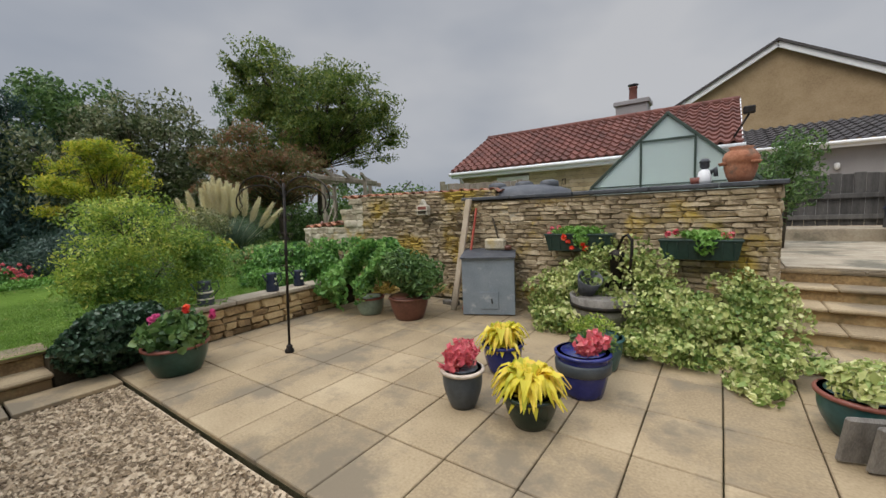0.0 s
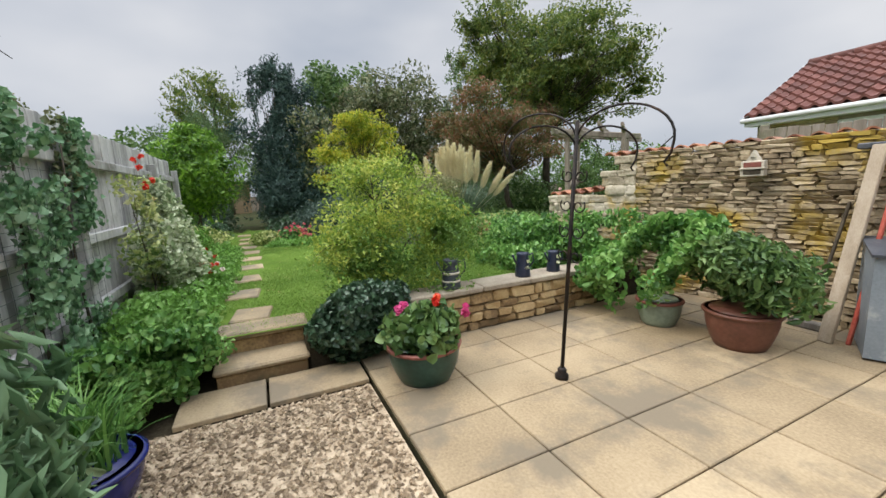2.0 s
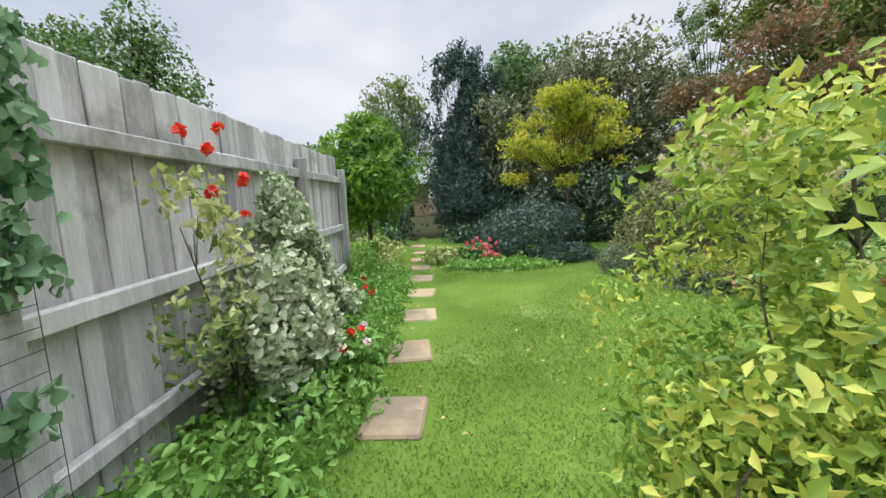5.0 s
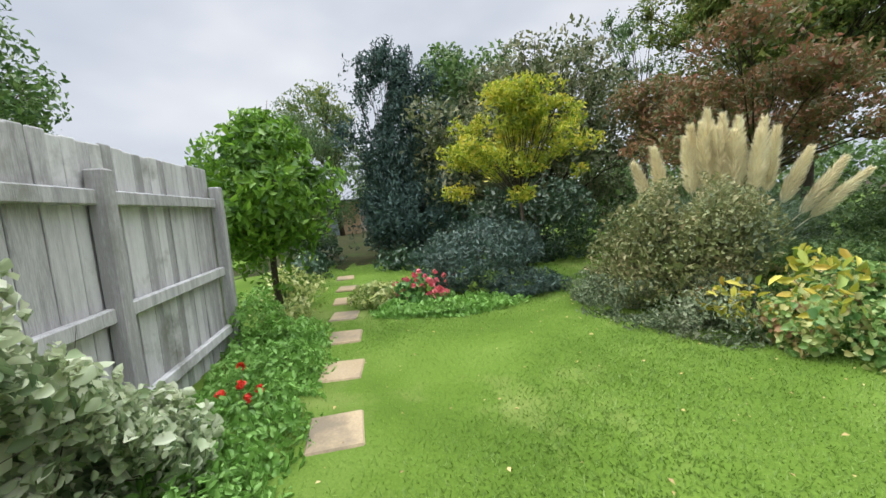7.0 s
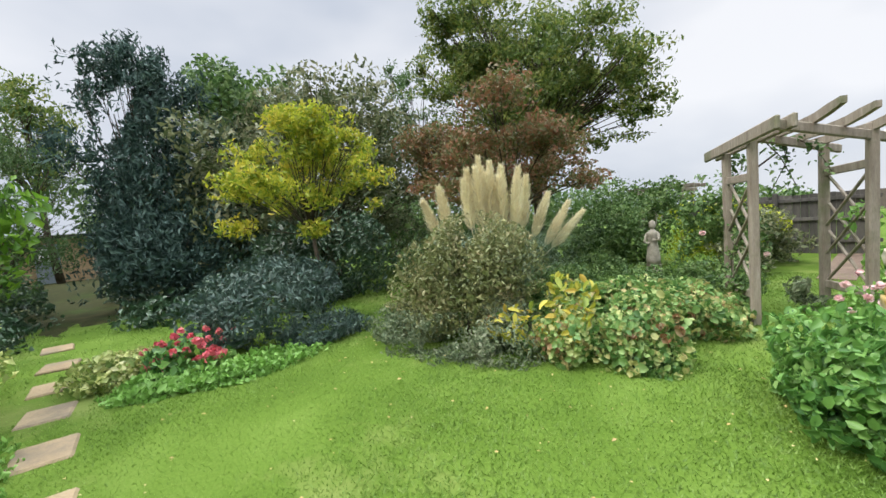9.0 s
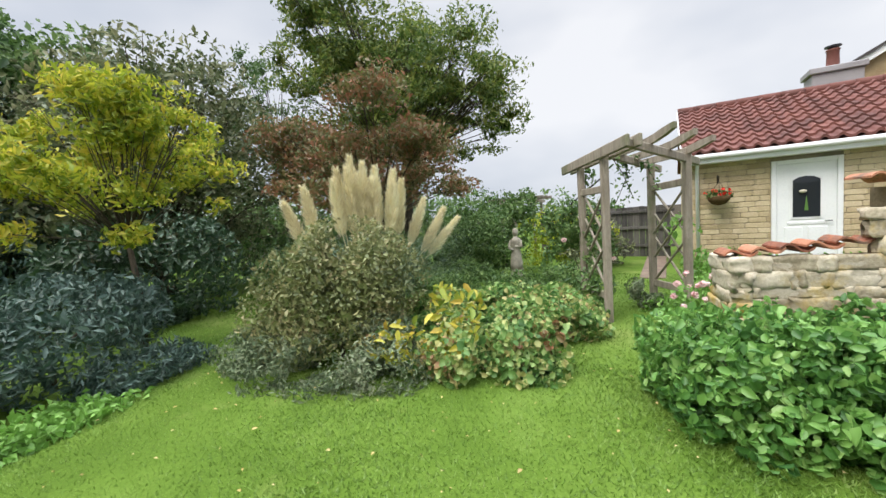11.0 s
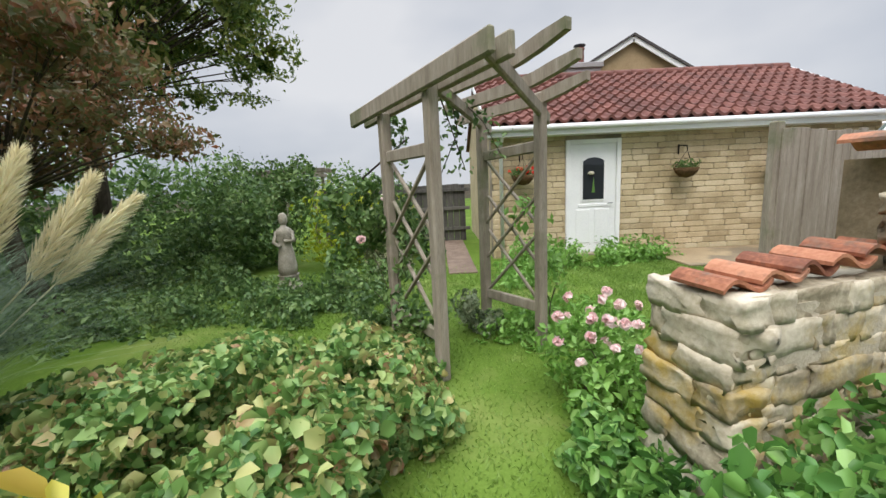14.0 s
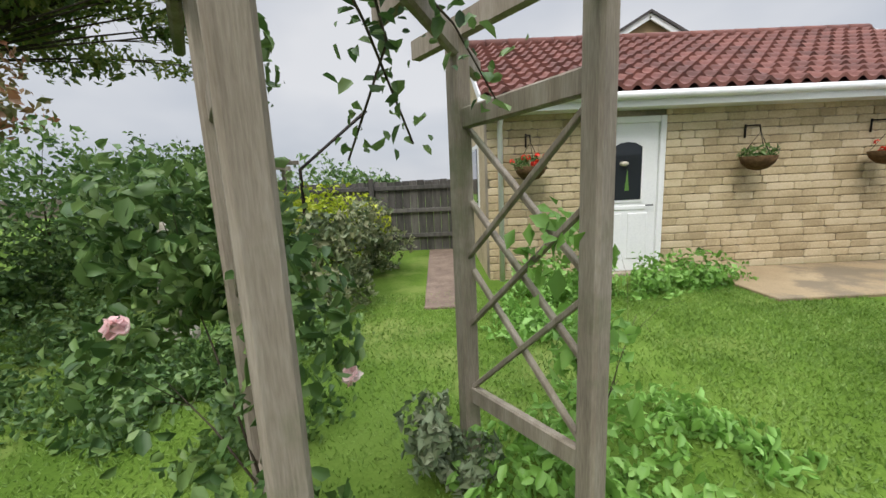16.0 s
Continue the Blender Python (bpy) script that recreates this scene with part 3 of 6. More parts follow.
for a, b in ((0, 0.42), (0.43, 0.9), (0.91, 1.5), (1.51, 2.0), (2.01, 2.5)):
    block("coping_slab", (a, -0.05, 0.385), (b, 0.30, 0.445), COPING, lowwall, 0.012)

# ---- tall rubble wall ----
tallwall = thing("wall_tall", (-6.70, 4.75, 0), "tall old rubble stone wall with yellow lichen", "wall", kind="structure")
tallwall.rotation_euler = (0, 0, math.atan2(0.9, 3.7))
TALLTOP = lambda x: (1.22 + 0.10 * x if x < 0.85 else (1.60 if x < 1.05 else 1.80 + 0.02 * math.sin(x * 3)))
block("wall_core", (0.05, -0.012, -0.05), (1.079, 0.355, 1.19), PALEMORTAR, tallwall, 0.0)
block("wall_core", (1.08, 0.041, -0.05), (3.95, 0.36, 1.72), MORTAR, tallwall, 0.0)


def ridge_tile(parent, x, y, z, ln, tilt, yaw):
    """A rolled clay tile laid across the wall top, its wave seen from the front."""
    vs, fs = [], []
    n = 10
    for y_ in (-0.15, 0.10):
        for layer in (0.0, -0.016):
            for i in range(n + 1):
                t = i / n
                vs.append((t * ln * 1.08, y_, layer + 0.03 * math.sin(2 * math.pi * t)))
    k = n + 1
    for i in range(n):
        fs += [(i, i + 1, 2 * k + i + 1, 2 * k + i), (k + i, 3 * k + i, 3 * k + i + 1, k + i + 1)]
        fs += [(i, k + i, k + i + 1, i + 1), (2 * k + i, 2 * k + i + 1, 3 * k + i + 1, 3 * k + i)]
    fs += [(0, 2 * k, 3 * k, k), (n, k + n, 3 * k + n, 2 * k + n)]
    o = mesh_ob("ridge_tile", vs, fs, CLAY, parent)
    o.matrix_basis = pose(x, y, z, 0, tilt, yaw)
    return o


rr = random.Random(4)
x = 0.0
while x < 3.8:
    z = 1.27 + 0.1 * x if x < 0.8 else 1.80
    if not 0.72 < x < 0.86:
        ridge_tile(tallwall, x - 0.03, 0.17, z - 0.005 + rr.uniform(0, 0.012), 0.21, rr.uniform(-8, 4), rr.uniform(-7, 7))
    x += 0.18

# ---- retaining wall with coping, beside the steps ----
retain = thing("wall_retaining", (-3.3, 5.25, 0), "stone retaining wall with slate coping, yellow lichen", "wall", kind="structure")
block("wall_core", (0, 0.0, -0.05), (3.78, 0.40, 1.60), MORTAR, retain, 0.0)
for a, b in ((-0.02, 0.8), (0.81, 1.7), (1.71, 2.6), (2.61, 3.28), (3.285, 3.86)):
    block("coping_slab", (a, -0.06, 1.615), (b, 0.46, 1.665), LEADGREY, retain, 0.008)

# ---- garden steps up to the terrace ----
steps = thing("steps_terrace", (0.5, 4.4, 0), "worn stone steps with overhanging treads", "steps", kind="structure")
NOSES = (-0.12, 0.30, 0.63, 0.95, 1.22)
for i, y0 in enumerate(NOSES):
    back = NOSES[i + 1] if i < 4 else 1.27
    z1 = DECK / 5 * (i + 1)
    xl = (-0.12, -0.06, 0.0, 0.02, 0.02)[i]
    block("riser", (xl + 0.03, y0 + 0.03, 0.0), (2.6, back + 0.03 if i < 4 else 1.215, z1 - 0.042), GOLDSTONE, steps, 0.008)
    xx = xl
    for w in ((0.42, 0.7, 0.6, 0.9), (0.5, 0.8, 0.5, 0.8), (0.36, 0.8, 0.7, 0.7), (0.46, 0.6, 0.8, 0.7), (0.7, 0.6, 0.6, 0.7))[i]:
        block("tread", (xx, y0 - 0.02, z1 - 0.04), (xx + w - 0.008, back + 0.05 if i < 4 else 1.215, z1 + 0.001 * (i == 4)), SLAB, steps, 0.012)
        xx += w

# ---- steps from gravel to lawn ----
lsteps = thing("steps_lawn", (-5.05, 0.35, 0), "two low mossy stone steps up to the lawn", "steps", kind="structure")
block("riser", (-0.36, -0.32, -0.05), (0.0, 0.36, 0.085), GOLDSTONE, lsteps, 0.01)
block("tread", (-0.36, -0.34, 0.09), (0.02, 0.38, 0.135), SLAB, lsteps, 0.015)
block("riser", (-0.62, -0.36, -0.05), (-0.33, 0.40, 0.25), GOLDSTONE, lsteps, 0.01)
block("tread", (-0.64, -0.38, 0.255), (-0.30, 0.42, 0.312), SLAB, lsteps, 0.015)

# ---- stepping stones ----
for i, (sx, sy) in enumerate(((-5.9, 0.30), (-6.83, 0.2), (-7.78, 0.22), (-8.73, 0.27), (-9.68, 0.25), (-10.6, 0.22), (-11.5, 0.16), (-12.4, 0.12), (-13.4, 0.1), (-14.6, 0.0))):
    bm = bmesh.new()
    add_box(bm, Matrix.Translation((0, 0, 0)), (0.42, 0.35, 0.05), 0.015)
    s = bm_ob("stepping_stone", bm, SLAB)
    s.matrix_basis = pose(sx, sy, LAWN + 0.0, 0, 0, rr.uniform(-8, 8))
    tagged(s, "square buff stepping stone set in the lawn", "stepping stone", "stepping stones across the lawn")

# ---- wooden fence along the border ----
FY = -0.97
fence = thing("fence_border", (-10.7, FY, 0), "weathered grey feather-edge fence with rails and posts", "fence", kind="structure")
bm = bmesh.new()
add_box(bm, Matrix(), (0.098, 0.018, 1.0), 0.004)
bme = bpy.data.meshes.new("board")
bm.to_mesh(bme)
bm.free()
bme.materials.append(GREYWOOD)
for i in range(104):
    o = new("board", bme)
    o.parent = fence
    hgt = 1.95 + rr.uniform(-0.012, 0.012)
    o.matrix_basis = pose(0.05 + i * 0.105, -0.018 + 0.008 * (i % 2) + rr.uniform(-0.003, 0.003), 0.22 + hgt / 2, 0, rr.uniform(-0.4, 0.4), -4) @ Matrix.Diagonal((1, 1, hgt, 1))
# added dark sheet, its colour standing in for shade in the board gaps
block("backing", (0.0, -0.06, 0.2), (10.9, -0.045, 2.08), DARKFENCE_GAPSHADE, fence, 0.0)
for z in (0.55, 1.15, 1.84):
    for a in range(4):
        block("rail", (a * 2.75, 0.014, z - 0.045), (a * 2.75 + 2.74, 0.066, z + 0.045), GREYWOOD, fence, 0.008)
for px_ in (0.0, 1.75, 4.75, 7.6):
    block("post", (px_ - 0.05, 0.012, 0.0), (px_ + 0.05, 0.115, 2.0), GREYWOOD, fence, 0.01)

# ---- bungalow ----
bung = thing("bungalow", (-6.75, 10.5, 0), "buff stone-block bungalow with red pantile roof", "house")
BL_, RZ, EZ = 7.0, 3.95, 2.62
block("wall", (0, 0.03, 0.0), (1.33, 0.3, EZ), COPING, bung, 0.0)
block("wall", (2.32, 0.03, 0.0), (BL_, 0.3, EZ), COPING, bung, 0.0)
block("wall", (1.33, 0.03, 2.36), (2.32, 0.3, EZ), COPING, bung, 0.0)
for xe, th in ((0.0, 0.3), (BL_ - 0.3, 0.3)):
    vs = [(xe, 0.3, 0), (xe, 4.5, 0), (xe, 4.5, EZ), (xe, 2.2, RZ - 0.1), (xe, 0.3, EZ)]
    vs += [(v[0] + th, v[1], v[2]) for v in vs]
    mesh_ob("gable_wall", vs, [(0, 1, 2, 3, 4), (9, 8, 7, 6, 5), (0, 5, 6, 1), (1, 6, 7, 2), (2, 7, 8, 3), (3, 8, 9, 4), (4, 9, 5, 0)], BRICKY, bung)
block("back_wall", (0.3, 4.2, 0), (BL_ - 0.3, 4.5, EZ), BRICKY, bung, 0.0)


def pantiles(name, parent, x0, x1, p_low, p_high, mat, cols, rows, lift=0.045):
    """A slope of rolled tiles in overlapping courses, from the eaves point to the ridge point (y, z)."""
    vs, fs = [], []
    n = 8
    w = (x1 - x0) / cols
    dy, dz = (p_high[0] - p_low[0]) / rows, (p_high[1] - p_low[1]) / rows
    for r_ in range(rows):
        for c in range(cols):
            k = len(vs)
            for e, up in ((0, lift * 1.0), (1.08, 0.0)):
                for i in range(n + 1):
                    t = i / n
                    hgt = 0.05 * max(0.0, math.sin(math.pi * min(1, t / 0.55))) - (0.012 * math.sin(math.pi * (t - 0.55) / 0.45) if t > 0.55 else 0)
                    vs.append((x0 + (c + t) * w, p_low[0] + dy * (r_ + e), p_low[1] + dz * (r_ + e) + hgt + up))
            for i in range(n):
                fs.append((k + i, k + i + 1, k + n + 2 + i, k + n + 1 + i))
            f = len(vs)
            for i in range(n + 1):
                v = vs[k + i]
                vs.append((v[0], v[1] + 0.01, v[2] - lift))
            for i in range(n):
                fs.append((f + i, f + i + 1, k + i + 1, k + i))
    return tagged(mesh_ob(name, vs, fs, mat, parent), kind="stuff")


pantiles("roof_tiles", bung, -0.10, BL_ + 0.10, (-0.33, EZ), (2.2, RZ), TILE, 32, 11, 0.05)
mesh_ob("roof_underlay", [(-0.08, -0.3, EZ - 0.03), (BL_ + 0.08, -0.3, EZ - 0.03), (BL_ + 0.08, 2.2, RZ - 0.05), (-0.08, 2.2, RZ - 0.05), (-0.08, 4.7, EZ - 0.03), (BL_ + 0.08, 4.7, EZ - 0.03)], [(0, 1, 2, 3), (3, 2, 5, 4)], TILE, bung)
for i in range(18):
    tubes("ridge_cap", [[(-0.1 + i * 0.4, 2.2, RZ + 0.0, 0.105), (-0.1 + i * 0.4 + 0.39, 2.2, RZ + 0.0, 0.10)]], TILE, bung, 10)
for xe in (-0.11, BL_ + 0.09):
    beam("bargeboard", (xe, -0.3, EZ - 0.03), (xe, 2.2, RZ - 0.02), 0.02, 0.12, WHITE, bung)
block("fascia", (-0.10, -0.30, EZ - 0.19), (BL_ + 0.10, -0.275, EZ - 0.02), WHITE, bung, 0.003)
block("soffit", (-0.10, -0.274, EZ - 0.185), (BL_ + 0.10, 0.02, EZ - 0.165), WHITE, bung, 0.0)
tubes("gutter", [[(-0.14, -0.345, EZ - 0.065, 0.05), (BL_ + 0.14, -0.345, EZ - 0.065, 0.05)]], WHITE, bung, 12)
tubes("downpipe", [[(0.16, -0.30, EZ - 0.1, 0.034), (0.16, -0.05, EZ - 0.32, 0.034), (0.16, -0.05, 0.2, 0.034)]], WHITE, bung, 10)
# front door with its frame, arched pane and raised panels
door = block("door", (1.41, 0.02, 0.33), (2.24, 0.075, 2.28), WHITE, bung, 0.004)
for lo, hi in (((1.33, -0.015, 0.3), (1.41, 0.10, 2.36)), ((2.24, -0.015, 0.3), (2.32, 0.10, 2.36)), ((1.41, -0.015, 2.28), (2.24, 0.10, 2.36))):
    block("door_frame", lo, hi, WHITE, bung, 0.008)
arch = [(1.64, 1.30), (2.02, 1.30), (2.02, 1.98), (1.93, 2.03), (1.83, 2.045), (1.73, 2.03), (1.64, 1.98)]


def pane_prism(name, outline, y0, y1, mat, parent):
    n = len(outline)
    vs = [(a, y0, b) for a, b in outline] + [(a, y1, b) for a, b in outline]
    return mesh_ob(name, vs, [tuple(range(n)), tuple(range(2 * n - 1, n - 1, -1))] + [(i, i + n, (i + 1) % n + n, (i + 1) % n) for i in range(n)], mat, parent)


def grown(o, k):
    cx, cz = sum(a for a, b in o) / len(o), sum(b for a, b in o) / len(o)
    return [(a + k * (1 if a > cx else -1), b + k * (1 if b > cz else -1)) for a, b in o]


pane_prism("pane_frame", grown(arch, 0.035), 0.006, 0.03, WHITE, bung)
pane_prism("pane", arch, 0.000, 0.02, GLASSDARK, bung)
lathe("wreath", [(0.03, 0), (0.06, 0.02), (0.05, 0.05), (0.02, 0.06)], CREAM, bung, (1.78, -0.012, 1.74), 10)
mesh_ob("leaf_motif", [(1.80, -0.003, 1.42), (1.83, -0.003, 1.7), (1.86, -0.003, 1.42)], [(0, 1, 2)], L_GREEN, bung)
for lo, hi in (((1.52, 0.008, 0.5), (1.78, 0.03, 1.12)), ((1.86, 0.008, 0.5), (2.13, 0.03, 1.12)), ((1.56, 0.008, 1.16), (2.1, 0.03, 1.22))):
    block("door_panel", lo, hi, WHITE, bung, 0.010)
beam("handle", (2.18, -0.03, 1.22), (2.07, -0.03, 1.22), 0.018, 0.018, LEADGREY, bung)
block("threshold", (1.30, -0.12, 0.26), (2.36, 0.03, 0.33), COPING, bung, 0.01)
block("side_window", (-0.02, 1.0, 1.2), (0.05, 2.0, 2.2), WHITE, bung, 0.005)
block("side_pane", (-0.03, 1.08, 1.28), (0.0, 1.92, 2.12), GLASSDARK, bung, 0.0)
tagged(block("path_bungalow", (-7.62, 9.4, LAWN - 0.02), (-7.16, 13.0, LAWN + 0.015), PATHBROWN, None, 0.01), "narrow slab path leading beside the bungalow", "path", kind="structure")
tagged(block("pavement_bungalow", (-4.0, 9.1, LAWN - 0.02), (0.3, 10.45, LAWN + 0.03), SLAB, None, 0.01), "crazy paving beside the bungalow wall", "paving", kind="structure")


def hanging_basket(x, seed):
    root = thing("hanging_basket", (x, 10.25, 1.78), "round coir hanging basket with red flowers", "basket", "hanging baskets on the bungalow wall")
    lathe("bowl", [(0.02, -0.17), (0.10, -0.15), (0.17, -0.08), (0.20, 0.0), (0.185, 0.005)], COIR, root, n=16)
    tubes("chain", [[(0.18 * math.cos(a), 0.18 * math.sin(a), 0.0, 0.004), (0, 0, 0.30, 0.004)] for a in (0.5, 2.6, 4.7)], IRON, root, 4)
    tubes("bracket", [[(0, 0.25, 0.42, 0.012), (0, 0.25, 0.25, 0.012)], [(0, 0.25, 0.40, 0.010), (0, 0.02, 0.38, 0.010), (0, 0, 0.30, 0.008)]], IRON, root, 6)
    p, dd = crown([((0, 0, 0.04), (0.22, 0.2, 0.10))], 240, seed)
    leaves("foliage", p, dd, 0.055, L_MID, root)
    blooms(root, crown([((0, 0, 0.08), (0.22, 0.2, 0.10))], 9, seed + 1)[0], 0.04, L_RED)


for i, x in enumerate((-6.25, -3.4, -1.75)):
    hanging_basket(x, 40 + i)

# ---- houses behind ----
house = thing("gabled_house", (1.86, 23.2, -0.41), "buff brick house with white bargeboards and tiled roof", "house")
house.scale = (1.16, 1.16, 1.16)
vs = [(-4.3, 0, 0), (4.3, 0, 0), (4.3, 0, 4.85), (0, 0, 7.25), (-4.3, 0, 4.85)]
vs += [(a, 9, c) for a, b, c in vs]
mesh_ob("wall", vs, [(0, 1, 2, 3, 4), (9, 8, 7, 6, 5), (0, 5, 6, 1), (1, 6, 7, 2), (4, 9, 5, 0), (2, 7, 8, 3), (3, 8, 9, 4)], BUFFBRICK, house)
for sgn in (-1, 1):
    beam("bargeboard", (sgn * 4.7, -0.2, 4.62), (0, -0.2, 7.30), 0.06, 0.24, WHITE, house)
    mesh_ob("roof", [(sgn * 4.9, -0.3, 4.72), (0, -0.3, 7.48), (0, 9.3, 7.48), (sgn * 4.9, 9.3, 4.72), (sgn * 4.9, -0.3, 4.62), (0, -0.3, 7.38), (0, 9.3, 7.38), (sgn * 4.9, 9.3, 4.62)], [(0, 1, 2, 3), (4, 5, 1, 0), (4, 7, 6, 5), (0, 3, 7, 4)], BLACKTILE, house)
annex = thing("rendered_annex", (0.6, 16.5, 0), "grey rendered single-storey annex with dark tiled roof", "house")
block("wall", (0, 0, 0), (9, 3.4, 2.95), RENDERGREY, annex, 0.0)
pantiles("roof_tiles", annex, -0.3, 9.2, (-0.35, 3.0), (3.45, 4.1), BLACKTILE, 34, 9)
block("fascia", (-0.3, -0.36, 2.82), (9.2, -0.33, 3.0), WHITE, annex, 0.003)
tubes("gutter", [[(-0.3, -0.41, 2.96, 0.055), (9.2, -0.41, 2.96, 0.055)]], WHITE, annex, 10)
lathe("wall_lamp", [(0.03, 0), (0.07, 0.05), (0.07, 0.16), (0.03, 0.2)], WHITE, annex, (2.2, -0.07, 2.2), 12)
block("window", (0.5, -0.03, 1.4), (1.0, 0.03, 2.3), GLASSDARK, annex, 0.0)
chim = thing("chimney", (-2.85, 17.0, 0), "rendered chimney stack with a red clay pot", "chimney")
block("stack", (-0.55, -0.4, 0), (0.55, 0.4, 5.15), RENDERGREY, chim, 0.02)
block("cap", (-0.62, -0.47, 5.152), (0.62, 0.47, 5.32), RENDERGREY, chim, 0.02)
lathe("pot", [(0.17, 5.32), (0.15, 5.38), (0.14, 5.8), (0.16, 5.82), (0.16, 5.86)], TILE, chim, n=16)
lathe("cowl", [(0.12, 5.86), (0.12, 5.92), (0.19, 5.93), (0.19, 5.96), (0.05, 5.98)], LEADGREY, chim, n=16)


def panel_fence(name, a, b, z0, z1, mat, label, board=0.14, rails=(), posts=1.8, seed=2, rail_side=-1):
    """Upright boards between two plan points, with rails and posts."""
    r = random.Random(seed)
    a, b = Vector(a), Vector(b)
    ln = (b - a).length
    root = thing(name, (a.x, a.y, 0), label, "fence", kind="structure")
    root.rotation_euler = (0, 0, math.atan2(b.y - a.y, b.x - a.x))
    n = int(ln / board)
    for i in range(n):
        block("board", (i * board, 0, z0), ((i + 1) * board - 0.006, 0.018, z1 + r.uniform(-0.015, 0.015)), mat, root, 0.003).location.y = r.uniform(0, 0.006)
    for z in rails:
        block("rail", (0, rail_side * 0.035 - 0.02, z - 0.04), (ln, rail_side * 0.035 + 0.016, z + 0.04), mat, root, 0.006)
    for i in range(int(ln / posts) + 1):
        block("post", (i * posts - 0.05, rail_side * 0.06 - 0.045, z0 - 0.05), (i * posts + 0.05, rail_side * 0.06 + 0.03, z1 + 0.07), mat, root, 0.01)
    return root


panel_fence("fence_panel", (-4.80, 6.78), (-3.05, 7.35), LAWN - 0.02, 2.02, POSTWOOD, "weathered grey board fence panel behind the wall", 0.12, (0.7, 1.7), 3.0, 5, 1)
panel_fence("fence_far", (-10.5, 13.3), (-6.95, 13.1), LAWN - 0.02, 1.68, DARKFENCE_GAPSHADE, "dark stained board fence closing the side path", 0.15, (0.6, 1.1, 1.55), 1.8, 6)
panel_fence("fence_terrace", (0.6, 9.2), (6.6, 9.6), DECK + 0.25, 1.82, DARKFENCE_GAPSHADE, "dark weathered fence on a low stone plinth", 0.15, (1.1, 1.45), 1.6, 7)
tagged(block("wall_plinth", (0.4, 9.05, DECK - 0.02), (7.0, 9.6, DECK + 0.22), COPING, None, 0.015), "low stone plinth under the terrace fence", "wall", kind="structure")

# ---- greenhouse on the terrace ----
gh = thing("greenhouse", (-0.68, 6.9, DECK), "greenhouse with green frame and pale glass", "greenhouse")
W, EH, AH, GL = 1.12, 1.05, 2.10, 2.2
for y in (0, GL):
    for sgn in (-1, 1):
        beam("frame_bar", (sgn * W, y, 0), (sgn * W, y, EH), 0.04, 0.04, ALU, gh, 0.004)
        beam("frame_bar", (sgn * W, y, EH), (0, y, AH), 0.04, 0.04, ALU, gh, 0.004)
    for xx in (-0.36, 0.36):
        beam("frame_bar", (xx, y, 0), (xx, y, AH - (AH - EH) * abs(xx) / W), 0.03, 0.03, ALU, gh, 0.004)
    beam("frame_bar", (-0.36, y, 1.72), (0.36, y, 1.72), 0.03, 0.03, ALU, gh, 0.004)
    beam("frame_bar", (-W, y, EH), (W, y, EH), 0.02, 0.02, ALU, gh, 0.003)
    pane_prism("pane", [(-W, 0), (W, 0), (W, EH), (0, AH), (-W, EH)], y + 0.022, y + 0.027, GLASS, gh)
for sgn in (-1, 1):
    mesh_ob("pane", [(sgn * W, 0.03, 0), (sgn * W, GL, 0), (sgn * W, GL, EH), (sgn * W, 0.03, EH)], [(0, 1, 2, 3)], GLASS, gh)
    mesh_ob("pane", [(sgn * W, 0.03, EH), (sgn * W, GL, EH), (0, GL, AH), (0, 0.03, AH)], [(0, 1, 2, 3)], GLASS, gh)
beam("frame_bar", (0, 0, AH), (0, GL, AH), 0.05, 0.05, ALU, gh, 0.004)

# ---- pergola arch ----
FL, FR, BLp, BR = Vector((-7.765, 6.063, 0)), Vector((-6.91, 6.6, 0)), Vector((-8.15, 6.7, 0)), Vector((-7.31, 7.15, 0))
FRONT = Vector((-7.46, 5.52, 0))
perg = thing("pergola_arch", (0, 0, 0), "silvered rustic timber pergola arch with lattice side", "pergola")
up = lambda v, z: (v.x, v.y, z)
for v, zt in ((FL, 2.34), (FR, 2.36), (BLp, 2.28), (BR, 2.28)):
    beam("post", up(v, LAWN - 0.1), up(v, zt), 0.085, 0.085, POSTWOOD, perg, 0.012, 30)
A = (FL - BLp).normalized()
side = Vector((-A.y, A.x, 0)) * 0.065
for s_ in (-1, 1):
    beam("side_beam", up(BLp - A * 0.55 + side * s_, 2.30), up(FL + A * 0.72 + side * s_, 2.37), 0.045, 0.13, POSTWOOD, perg, 0.012)
for a, b in ((FL, BR), (FRONT, FR)):
    c = (b - a).normalized()
    beam("cross_beam", up(a - c * 0.05, 2.36), up(b + c * 0.30, 2.20 if b is BR else 2.20), 0.045, 0.10, POSTWOOD, perg, 0.012)


def rafter(p, q):
    """A rafter whose end is cut to an upturned tail."""
    dirn = (q - p)
    pts = []
    n = 8
    bm = bmesh.new()
    rows = []
    sd = Vector((-dirn.y, dirn.x, 0)).normalized() * 0.024
    for i in range(n + 1):
        t = i / n
        lift = 0.07 * max(0, t - 0.7) / 0.3
        h = 0.085 if t < 0.9 else 0.06
        c = p.lerp(q, t) + Vector((0, 0, lift))
        rows.append([bm.verts.new(c + sd * a + Vector((0, 0, h / 2 * b))) for a, b in ((-1, -1), (1, -1), (1, 1), (-1, 1))])
    for i in range(n):
        for k in range(4):
            bm.faces.new((rows[i][k], rows[i][(k + 1) % 4], rows[i + 1][(k + 1) % 4], rows[i + 1][k]))
    bm.faces.new(rows[0][::-1]), bm.faces.new(rows[-1])
    bm_ob("rafter", bm, POSTWOOD, perg)


